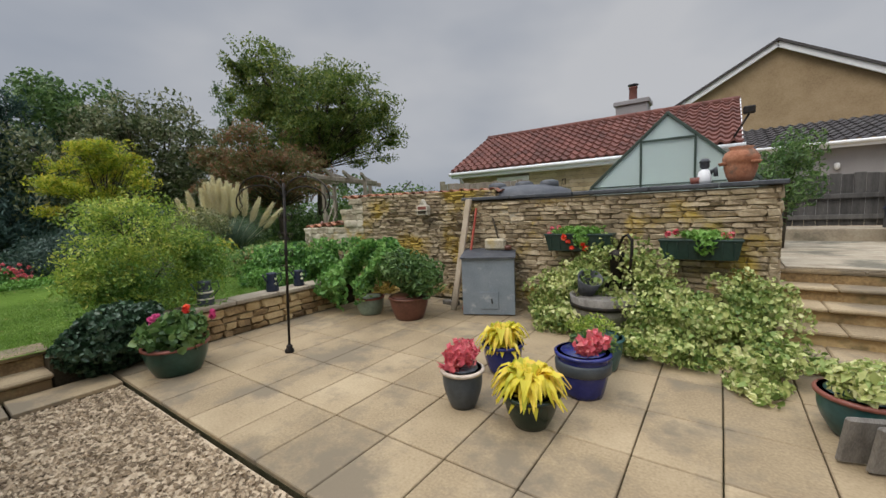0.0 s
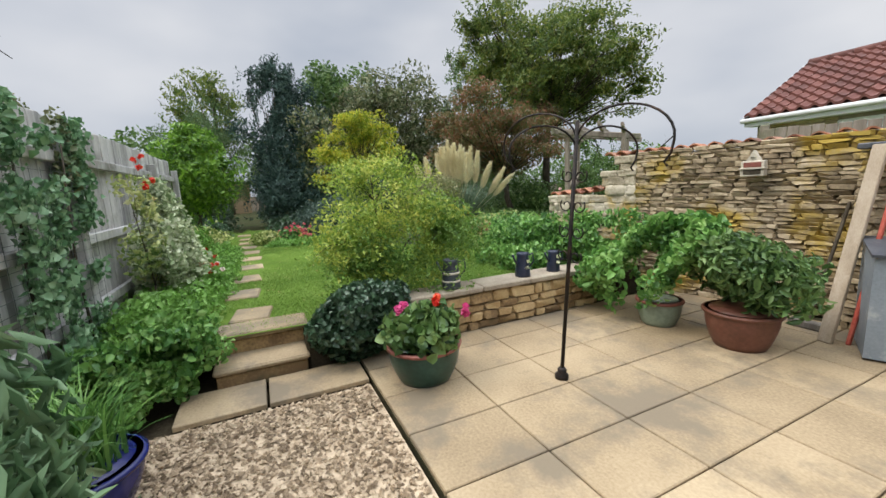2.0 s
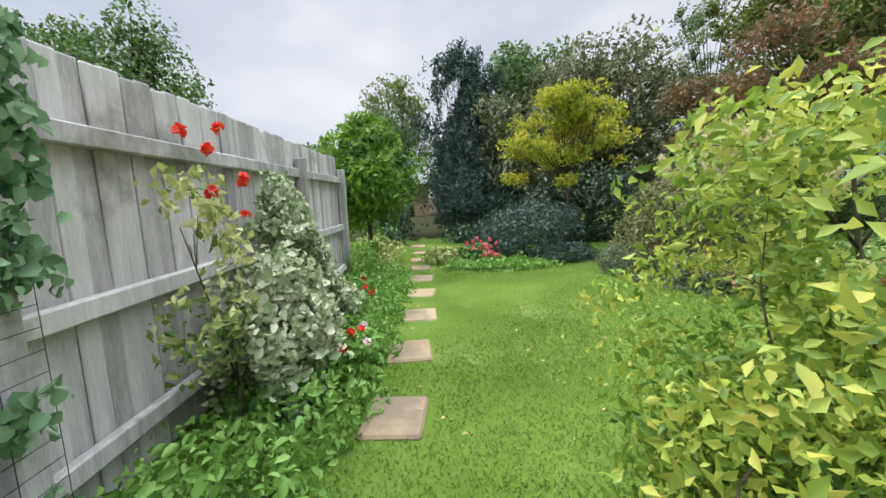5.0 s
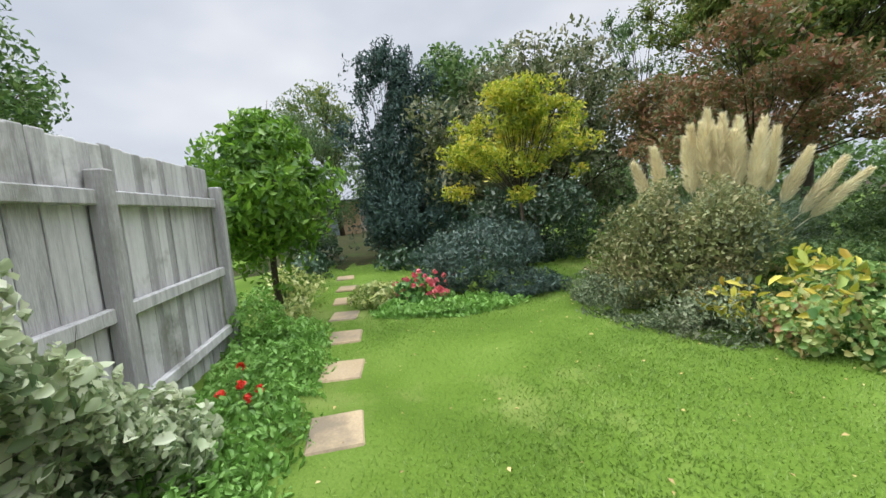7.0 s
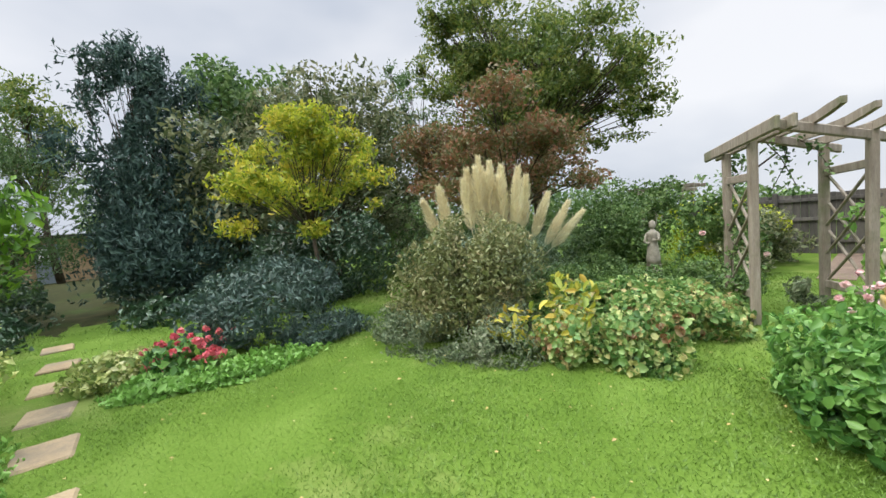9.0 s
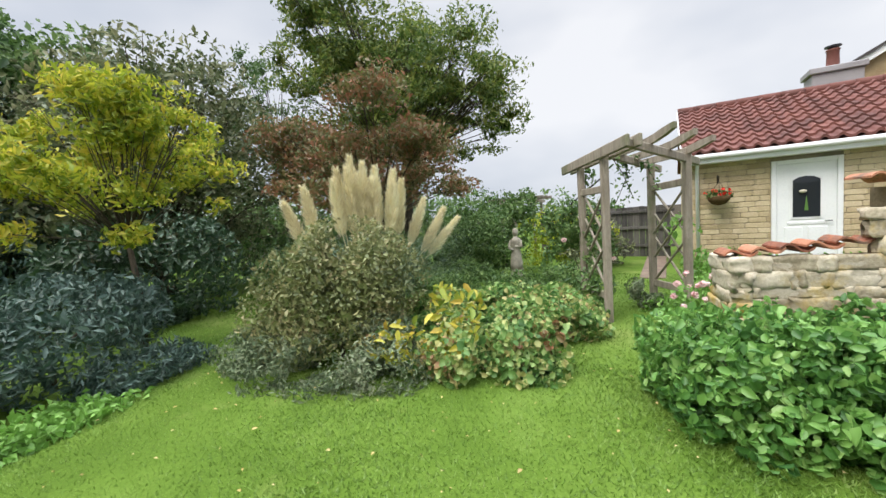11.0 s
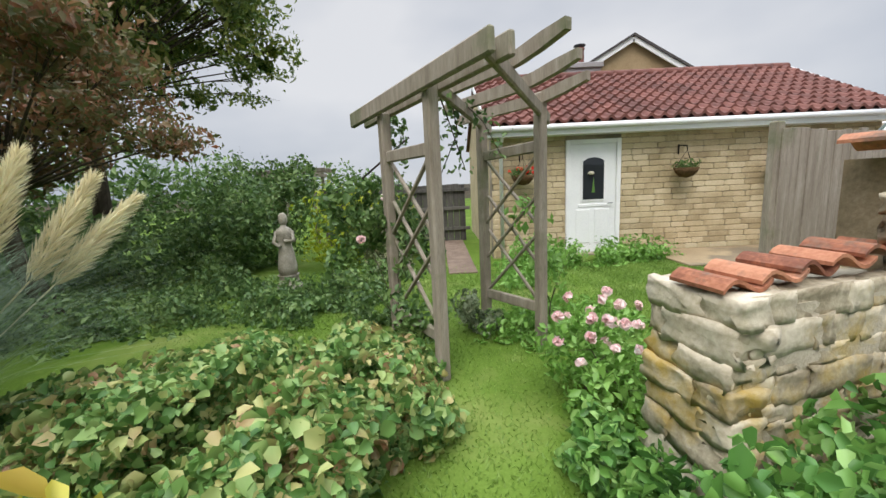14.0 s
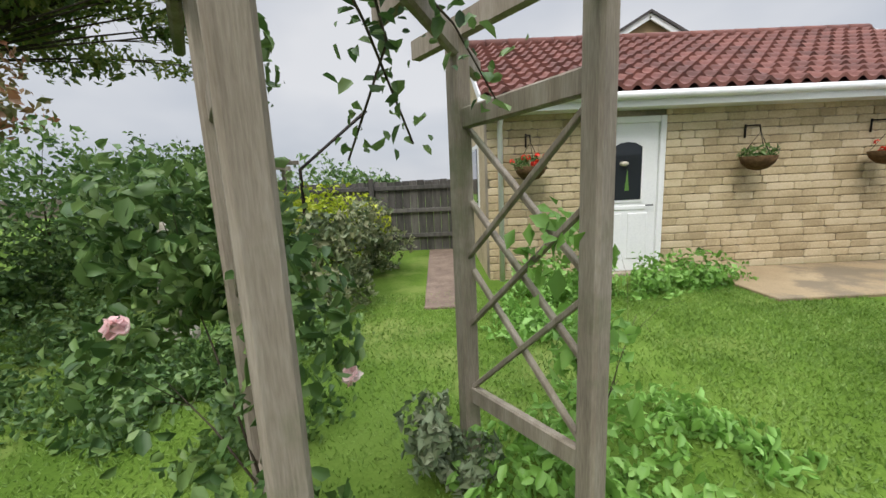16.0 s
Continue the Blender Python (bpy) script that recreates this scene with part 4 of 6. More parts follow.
for f in (0.36, 0.68, 1.0):
    p, q = FL.lerp(BR, f), FRONT.lerp(FR, f)
    e = (q - p).normalized()
    zr = 2.43 - 0.13 * f
    rafter(Vector(up(p - e * 0.32, zr)), Vector(up(q + e * 0.42, zr + 0.02)))
beam("rail", up(BR, 1.93), up(FR, 1.96), 0.04, 0.09, POSTWOOD, perg, 0.008)
beam("rail", up(BR, 0.62), up(FR, 0.62), 0.04, 0.09, POSTWOOD, perg, 0.008)
beam("rail", up(BLp, 1.93), up(FL, 1.93), 0.04, 0.09, POSTWOOD, perg, 0.008)
beam("rail", up(BLp, 0.62), up(FL, 0.62), 0.04, 0.09, POSTWOOD, perg, 0.008)
for a, b, o in ((BR, FR, 0.012), (BLp, FL, 0.012)):
    for z0, z1 in ((0.62, 1.28), (0.95, 1.6), (1.28, 1.92)):
        beam("lattice_strip", up(a, z0), up(b, z1), 0.03, 0.022, POSTWOOD, perg, 0.004)
        n_ = Vector((-(b - a).y, (b - a).x, 0)).normalized() * 0.024
        beam("lattice_strip", up(a + n_, z1), up(b + n_, z0), 0.03, 0.022, POSTWOOD, perg, 0.004)

# far small arbour
arb = thing("far_pergola", (-12.0, 13.6, LAWN), "small weathered timber arbour among shrubs", "pergola")
for x in (0, 1.1):
    for y in (0, 0.9):
        beam("post", (x, y, -0.1), (x, y, 1.75), 0.08, 0.08, POSTWOOD, arb)
for x in (0, 1.1):
    beam("side_beam", (x, -0.4, 1.8), (x, 1.3, 1.8), 0.05, 0.1, POSTWOOD, arb)
for y in (-0.2, 0.3, 0.8):
    beam("rafter", (-0.4, y, 1.9), (1.5, y, 1.9), 0.05, 0.09, POSTWOOD, arb)
# shed at the end of the path
shed = thing("garden_shed", (-31.0, -1.45, LAWN), "small brick shed with a blue-grey door", "shed")
block("wall", (-2, -1.5, 0), (0, 1.5, 2.0), BUFFBRICK, shed, 0.01)
block("door", (0.0, -0.35, 0), (0.05, 0.45, 1.75), GREYBOX, shed, 0.01)
block("door_panel", (0.05, -0.25, 1.0), (0.065, 0.35, 1.6), WHITE, shed, 0.005)
block("roof", (-2.3, -1.8, 2.0), (0.3, 1.8, 2.15), BLACKTILE, shed, 0.02)

# ---- trees ----
G = LAWN


def rel(base, blobs):
    return [((c[0] - base[0], c[1] - base[1], c[2] - base[2]), r) for c, r in blobs]


def scatter_blobs(center, radii, count, size, seed, flat=0.8):
    """Many small leafy masses spread through a larger crown, for an uneven outline."""
    r = np.random.default_rng(seed)
    out = []
    for _ in range(count):
        d = r.normal(0, 1, 3)
        d /= np.linalg.norm(d)
        k = r.uniform(0.35, 0.95)
        s = size * r.uniform(0.6, 1.3)
        out.append((tuple(np.array(center) + d * k * np.array(radii)), (s, s, s * flat)))
    return out


b = (-13.9, 10.7, G)
plant("ash_tree", b, rel(b, scatter_blobs((-14.0, 10.6, 5.7), (3.4, 3.4, 2.7), 95, 0.72, 3, 0.9) + scatter_blobs((-14.8, 9.6, 6.4), (2.2, 2.2, 1.7), 24, 0.7, 6, 0.8) + [((-11.3, 12.5, 4.4), (0.8, 0.6, 0.4)), *scatter_blobs((-12.1, 11.4, 4.6), (1.5, 1.5, 1.5), 26, 0.5, 4, 0.7), ((-11.9, 12.6, 3.9), (0.8, 0.6, 0.35)), ((-11.6, 12.2, 5.3), (0.7, 0.6, 0.4))]), 76000, 0.12, L_ASH,
      "tall airy ash tree with green and yellowing leaves", "tree", 0.17, 3, 0.42, gap=-0.1, f=3.4, shell=0.95)
b = (-12.6, 8.2, G)
plant("copper_tree", b, rel(b, scatter_blobs((-12.9, 7.8, 3.2), (2.9, 2.7, 1.5), 70, 0.62, 5, 0.55)), 38000, 0.085, L_COPPER,
      "spreading tree with copper-red autumn leaves", "tree", 0.12, 5, 0.5, gap=-0.3, shell=0.8)
b = (-17.8, 6.0, G)
plant("holly_tree", b, rel(b, scatter_blobs((-17.4, 5.4, 3.45), (2.6, 3.7, 2.4), 56, 0.95, 8) + [((-16.9, 3.2, 2.2), (1.2, 1.3, 1.6))] + [((-16.8, 5.2, 1.6), (1.6, 2.4, 1.3)), ((-16.8, 7.6, 1.5), (1.5, 1.8, 1.2))]), 34000, 0.14, L_LAUREL,
      "large dense evergreen tree with olive-grey leaves", "tree", 0.22, 8, 0.45, gap=-0.5, shell=0.7)
b = (-19.8, 4.2, G)
plant("broadleaf_tree", b, rel(b, scatter_blobs((-19.6, 4.0, 5.0), (1.8, 1.9, 1.9), 22, 0.9, 9)), 12000, 0.16, L_MID,
      "green broadleaf tree behind the evergreen", "tree", 0.2, 9, 0.5, gap=-0.8)
cb = []
rc = np.random.default_rng(12)
for k in range(34):
    t = (k + 0.5) / 34
    z = 1.2 + t * 6.9
    wd = 1.9 * (1 - t) ** 0.6 + 0.25
    a = k * 2.4
    cb.append(((-22.5 + wd * 0.62 * math.cos(a), 1.5 + wd * 0.62 * math.sin(a), z), (0.5 + 0.35 * (1 - t), 0.5 + 0.35 * (1 - t), 0.75)))
b = (-18.0, 1.6, G)
cb = cb + [((-22.3, 0.4, 7.6), (0.5, 0.7, 0.5)), ((-22.2, 0.0, 6.6), (0.5, 0.6, 0.6)), ((-21.9, 2.7, 6.8), (0.6, 0.7, 0.6)), ((-21.9, 3.3, 5.4), (0.6, 0.6, 0.7)), ((-21.8, -0.4, 4.6), (0.6, 0.7, 0.7)), ((-20.6, 1.9, 1.2), (1.2, 1.7, 1.2)), ((-21.5, 2.4, 1.6), (1.6, 2.2, 1.5)), ((-21.5, 0.6, 1.2), (1.0, 1.0, 1.2))]
cb = [((-18.0 + (c[0] + 22.5) * 0.72, 1.6 + (c[1] - 1.5) * 0.72, max(0.7, 1.7 + (c[2] - 1.7) * 0.68)), tuple(0.72 * v for v in r)) for c, r in cb]
plant("blue_cedar", b, rel(b, cb), 32000, 0.13, L_CONIFER,
      "tall weeping blue-green conifer with drooping branches", "tree", 0.09, 12, 0.3, gap=-0.5, f=3.2, droop=0.9, shell=0.6, ragged=0.4)
b = (-17.0, -1.1, G)
plant("willow_tree", b, rel(b, scatter_blobs((-17.0, -0.9, 2.6), (1.5, 1.35, 1.7), 38, 0.55, 14) + [((-17.4, 0.0, 2.3), (0.6, 0.6, 0.9)), ((-17.6, -1.6, 1.3), (0.9, 0.7, 0.8))]), 18000, 0.085, L_WILLOW,
      "soft feathery green small tree by the path", "tree", 0.09, 14, 0.25, gap=-0.3, droop=0.9)
b = (-30.0, -1.0, G)
plant("birch_tree", b, rel(b, scatter_blobs((-30, -1.6, 6.2), (1.9, 2.2, 3.0), 26, 0.8, 15)), 9000, 0.17, L_ASH,
      "distant thin birch tree in pale leaf", "tree", 0.15, 15, 0.4, gap=0.0, droop=0.8, shell=0.9)
b = (-17.5, -9.0, G)
plant("neighbour_tree", b, rel(b, scatter_blobs((-17.5, -9.0, 5.0), (2.6, 2.6, 2.6), 30, 0.95, 16)), 11000, 0.17, L_MID,
      "dark tree in the neighbouring garden beyond the fence", "tree", 0.2, 16, 0.5, gap=-0.5)
for k, (hx, hy, hr, hz) in enumerate(((-26, 9, 2.6, 2.0), (-24, 14, 3.0, 2.3), (-19, 17, 3.0, 1.7), (-27, -6, 2.8, 2.6), (-33, 3, 3.2, 2.4), (-15.5, 19, 2.6, 1.5), (-11, 21, 2.6, 1.3), (-21, 11, 2.2, 1.6), (-25.5, 4.0, 1.6, 1.7), (-24.0, -4.2, 1.8, 2.6), (-23.5, 1.9, 1.4, 2.2))):
    b = (hx, hy, G)
    plant("boundary_hedge", b, rel(b, scatter_blobs((hx, hy, G + hz * 0.8), (hr, hr, hz * 0.8), 10, 1.2, 60 + k)), 3200, 0.2, L_MID,
          "dark green overgrown boundary hedge", "hedge", 0.08, 60 + k, 0.5, "hedges round the garden", gap=-1.2)

b = (-19.0, 10.5, G)
plant("silver_tree", b, rel(b, scatter_blobs((-19.0, 10.3, 6.0), (1.6, 1.6, 2.6), 24, 0.6, 17)), 6500, 0.12, L_WILLOW,
      "thin pale-leaved tree with open branches", "tree", 0.1, 17, 0.35, gap=0.1, shell=0.95)
b = (-17.6, 1.7, G)
plant("yew_undergrowth", b, rel(b, [((-17.4, 1.7, 1.0), (0.8, 1.0, 0.9)), ((-16.8, 3.0, 1.1), (0.8, 0.9, 1.0))]), 5000, 0.12, L_IVY,
      "very dark undergrowth below the conifer", "shrub", 0.05, 18, 0.4, ragged=0.3)

# yellow maple: leaves in flat layers
b = (-12.8, 3.22, G)
ab = []
rc = np.random.default_rng(21)
for k in range(48):
    z = rc.uniform(1.7, 3.5)
    wd = 1.25 * math.sqrt(max(0.05, 1 - ((z - 2.35) / 1.35) ** 2))
    a = rc.uniform(0, 6.28)
    q = rc.uniform(0.3, 0.95) * wd
    ab.append(((-12.75 + q * math.cos(a), 3.05 + q * math.sin(a), z), (0.36, 0.36, 0.17)))
plant("golden_maple", b, rel(b, ab), 15000, 0.08, L_ACER, "small layered Japanese maple with golden yellow leaves", "tree", 0.05, 21, 0.4, gap=-0.15, shell=0.95, droop=0.5)
b = (-12.0, -0.72, G)
plant("laurel_standard", b, rel(b, [((-12.0, -0.7, 2.05), (0.85, 0.78, 0.92)), ((-12.1, -0.7, 2.75), (0.4, 0.4, 0.4)), ((-11.9, -0.9, 1.65), (0.62, 0.62, 0.42))]), 8500, 0.115, L_BAY,
      "round-headed standard evergreen with bright green leaves", "tree", 0.055, 22, 0.42, gap=-0.9, ragged=0.25, droop=-0.5)

# ---- shrubs and beds round the lawn ----
b = (-12.3, 2.25, G)
plant("blue_green_shrub", b, rel(b, [((-12.3, 2.2, 0.85), (0.9, 0.85, 0.55)), ((-12.2, 1.8, 0.65), (0.6, 0.5, 0.4)), ((-12.5, 2.8, 0.95), (0.6, 0.6, 0.5))]), 7000, 0.075, L_BLUEGREEN, "rounded blue-green evergreen shrub under the maple", "shrub", 0.03, 23, 0.35)
b = (-14.6, 4.4, G)
plant("dark_evergreen", b, rel(b, [((-14.6, 4.4, 1.1), (1.1, 1.2, 1.0)), ((-14.2, 3.2, 1.0), (0.8, 0.7, 0.9))]), 6000, 0.11, L_IVY, "dark evergreen shrub behind the maple", "shrub", 0.04, 24, 0.45)
b = (-11.75, 2.75, G)
plant("grey_cushion", b, rel(b, [((-11.75, 2.7, 0.4), (0.5, 0.65, 0.22))]), 2600, 0.075, L_BLUEGREEN, "low spreading blue-green cushion plant", "shrub", 0, 25, 0.25)
b = (-11.7, 1.25, G)
sed = plant("sedum", b, rel(b, [((-11.7, 1.25, 0.45), (0.35, 0.42, 0.25))]), 1200, 0.08, L_GREEN, "sedum with flat crimson flower heads", "plant", 0, 26, 0.6)
blooms(sed, crown([((0, 0, 0.2), (0.34, 0.40, 0.24))], 60, 27)[0] + (0, 0, 0.02), 0.05, L_HOTPINK)
b = (-11.15, 1.55, G)
plant("lime_groundcover", b, rel(b, [((-11.2, 1.6, 0.33), (0.35, 0.85, 0.14)), ((-11.35, 0.9, 0.33), (0.35, 0.4, 0.14))]), 2600, 0.065, L_COVER, "low lime-green groundcover edging the lawn", "plant", 0, 28, 0.6)
b = (-12.1, 0.65, G)
plant("silver_leaf", b, rel(b, [((-12.1, 0.7, 0.4), (0.42, 0.42, 0.2))]), 1500, 0.075, L_VARIEG, "pale silvery-leaved perennial beside the stepping stones", "plant", 0, 29, 0.6)
# pampas
b = (-10.7, 5.0, G)
pam = thing("pampas_grass", b, "pampas grass clump with tall cream plumes", "grass")
th = rng.uniform(0, 6.28, 2800)
rr_ = rng.uniform(0, 0.45, 2800)
blades("blades", np.stack([rr_ * np.cos(th), rr_ * np.sin(th), np.zeros(2800)], 1), 1.25, 1.4, L_GRASS, pam, 0.011, 5)


def plume(root, foot, tip, rad, n=520):
    foot, tip = np.array(foot), np.array(tip)
    tubes("stalk", [[(*(foot * 0.3), 0.008), (*foot, 0.006), (*tip, 0.003)]], L_PLUME, root, 4)
    t = rng.random(n) ** 0.8
    w = rad * 1.7 * (t + 0.05) ** 0.45 * (1.02 - t) ** 0.9
    a = rng.uniform(0, 6.28, n)
    axis = unit((tip - foot)[None])[0]
    u = np.cross(axis, (0.2, 0.9, 0.1))
    v = np.cross(axis, u)
    q = rng.random(n) ** 0.5
    p = foot + (tip - foot) * t[:, None] + (u * (np.cos(a) * w * q)[:, None] + v * (np.sin(a) * w * q)[:, None])
    n_ = len(p)
    al = unit(axis + 0.5 * (u * np.cos(a)[:, None] + v * np.sin(a)[:, None]) + rng.normal(0, 0.1, (n_, 3)))
    sd = unit(np.cross(al, rng.normal(0, 1, (n_, 3))))
    vs = np.stack([p - al * 0.05, p + sd * 0.0045, p + al * 0.10 - np.array([0, 0, 0.02]), p - sd * 0.0045], 1).reshape(-1, 3)
    mesh_ob("plume", vs, np.arange(n_ * 4).reshape(-1, 4), L_PLUME, root)


for fx, fy, fz, tx, ty, tz in ((-0.44, -0.55, 1.15, -0.56, -0.75, 1.72), (-0.35, -0.45, 1.3, -0.42, -0.55, 1.9), (-0.1, -0.2, 1.4, -0.12, -0.25, 2.12), (0.0, -0.08, 1.4, -0.02, -0.1, 2.28), (0.08, 0.05, 1.4, 0.08, 0.03, 2.2), (-0.12, 0.1, 1.4, -0.16, 0.1, 2.16), (0.16, 0.15, 1.4, 0.18, 0.16, 2.14), (0.05, 0.28, 1.35, 0.06, 0.3, 2.08), (0.28, 0.3, 1.35, 0.33, 0.36, 2.1), (0.25, 0.5, 1.3, 0.3, 0.58, 1.98), (0.36, 0.62, 1.15, 0.5, 0.82, 1.7), (0.45, 0.8, 1.0, 0.66, 1.1, 1.55), (0.5, 0.9, 0.95, 0.8, 1.25, 1.4)):
    plume(pam, (fx, fy, fz - 0.05), (tx, ty, tz), 0.115, 1000)
    if tz > 2.0:
        plume(pam, (fx + 0.05, fy - 0.1, fz - 0.12), (tx + 0.07, ty - 0.14, tz - 0.16), 0.10, 800)
b = (-10.15, 3.95, G)
fuch = plant("fuchsia_bush", b, rel(b, [((-10.2, 3.95, 1.12), (0.85, 0.85, 0.66)), ((-10.3, 4.15, 1.38), (0.7, 0.7, 0.42)), ((-10.5, 3.6, 0.8), (0.6, 0.5, 0.5)), ((-9.8, 4.2, 0.95), (0.6, 0.55, 0.6))]), 15000, 0.05, L_DULL, "twiggy bronze-green bush in front of the pampas", "shrub", 0.03, 31, 0.5, gap=-0.2, shell=0.7)
b = (-9.95, 3.4, G)
plant("grey_lavender", b, rel(b, [((-11.0, 3.5, 0.4), (0.45, 0.4, 0.28)), ((-10.4, 3.3, 0.42), (0.5, 0.4, 0.3)), ((-9.85, 3.4, 0.42), (0.5, 0.38, 0.32)), ((-9.35, 3.55, 0.44), (0.45, 0.36, 0.3)), ((-11.2, 4.1, 0.42), (0.5, 0.5, 0.3)), ((-9.6, 3.9, 0.5), (0.5, 0.4, 0.35))]), 13000, 0.045, L_GREYLOW, "low grey-green lavender edging the bed", "shrub", 0, 32, 0.35, shell=0.4)
b = (-8.45, 4.75, G)
mound = plant("geranium_mound", b, rel(b, [((-8.95, 4.15, 0.42), (0.7, 0.62, 0.40)), ((-8.4, 4.6, 0.45), (0.62, 0.7, 0.42)), ((-8.25, 5.3, 0.42), (0.55, 0.7, 0.38)), ((-9.1, 5.1, 0.45), (0.8, 0.8, 0.40)), ((-8.35, 6.0, 0.38), (0.6, 0.5, 0.32)), ((-9.3, 5.9, 0.36), (0.8, 0.6, 0.32)), ((-8.25, 4.25, 0.34), (0.38, 0.42, 0.24)), ((-9.9, 5.4, 0.36), (0.6, 0.7, 0.34))]), 27000, 0.054, L_TURN, "broad mound of leaves turning yellow and orange", "plant", 0, 33, 0.85, rounded=True, ragged=0.22, f=7.0, spread=0.6, shell=0.3)
blooms(mound, crown([((0.1, -0.2, 0.2), (0.6, 0.65, 0.36))], 15, 34)[0], 0.05, L_COPPER, "orange_leaves")
b = (-9.05, 3.98, G)
pe = plant("peony", b, rel(b, [((-8.95, 4.1, 0.82), (0.32, 0.32, 0.26)), ((-9.25, 3.75, 0.6), (0.3, 0.25, 0.2)), ((-8.75, 3.9, 0.62), (0.25, 0.2, 0.16))]), 210, 0.105, L_GOLDLEAF, "peony with long yellowing leaves", "plant", 0.012, 35, 0.42, droop=0.6, rounded=True)
b = (-6.3, 4.2, G)
plant("bean_shrub", b, rel(b, [((-6.75, 4.05, 0.55), (0.55, 0.5, 0.36)), ((-6.2, 4.1, 0.62), (0.6, 0.5, 0.42)), ((-5.7, 4.35, 0.62), (0.6, 0.5, 0.42)), ((-5.3, 4.3, 0.6), (0.4, 0.45, 0.4)), ((-6.4, 3.75, 0.42), (0.5, 0.35, 0.24)), ((-6.95, 4.3, 0.42), (0.4, 0.42, 0.28)), ((-6.98, 4.95, 0.38), (0.24, 0.35, 0.2)), ((-5.9, 3.7, 0.42), (0.5, 0.35, 0.26))]), 21000, 0.058, L_GREEN, "lush green broad-leaved shrub against the stone wall", "shrub", 0.02, 36, 0.62, droop=0.5, rounded=True, ragged=0.35, f=6.0, gap=-0.4)
b = (-6.88, 5.75, G)
rose = plant("pink_rose", b, rel(b, [((-6.85, 5.75, 0.62), (0.28, 0.25, 0.24)), ((-6.55, 5.85, 0.55), (0.35, 0.3, 0.25)), ((-6.75, 5.4, 0.45), (0.32, 0.3, 0.22)), ((-6.5, 5.5, 0.5), (0.3, 0.3, 0.22))]), 2200, 0.055, L_COVER, "rose bush with pale pink flowers beside the wall end", "shrub", 0.012, 37, 0.6)
blooms(rose, [(-0.16, -0.05, 0.56), (-0.08, 0.02, 0.66), (0.02, -0.1, 0.55), (0.14, 0.03, 0.63), (0.18, -0.04, 0.5), (-0.02, -0.2, 0.48), (-0.2, -0.16, 0.45), (0.1, -0.14, 0.42), (0.26, 0.05, 0.58), (0.2, 0.1, 0.66), (0.05, -0.26, 0.6), (0.18, -0.2, 0.55), (0.3, -0.1, 0.5)], 0.04, L_PINK, "flower", 16)
blooms(rose, [(-0.12, -0.3, 0.38), (0.06, -0.33, 0.46), (0.22, -0.28, 0.42), (0.36, -0.02, 0.46), (0.4, 0.08, 0.56), (-0.05, 0.12, 0.5), (0.12, 0.16, 0.52), (0.32, -0.22, 0.36)], 0.034, L_PINK, "small_flower", 14)
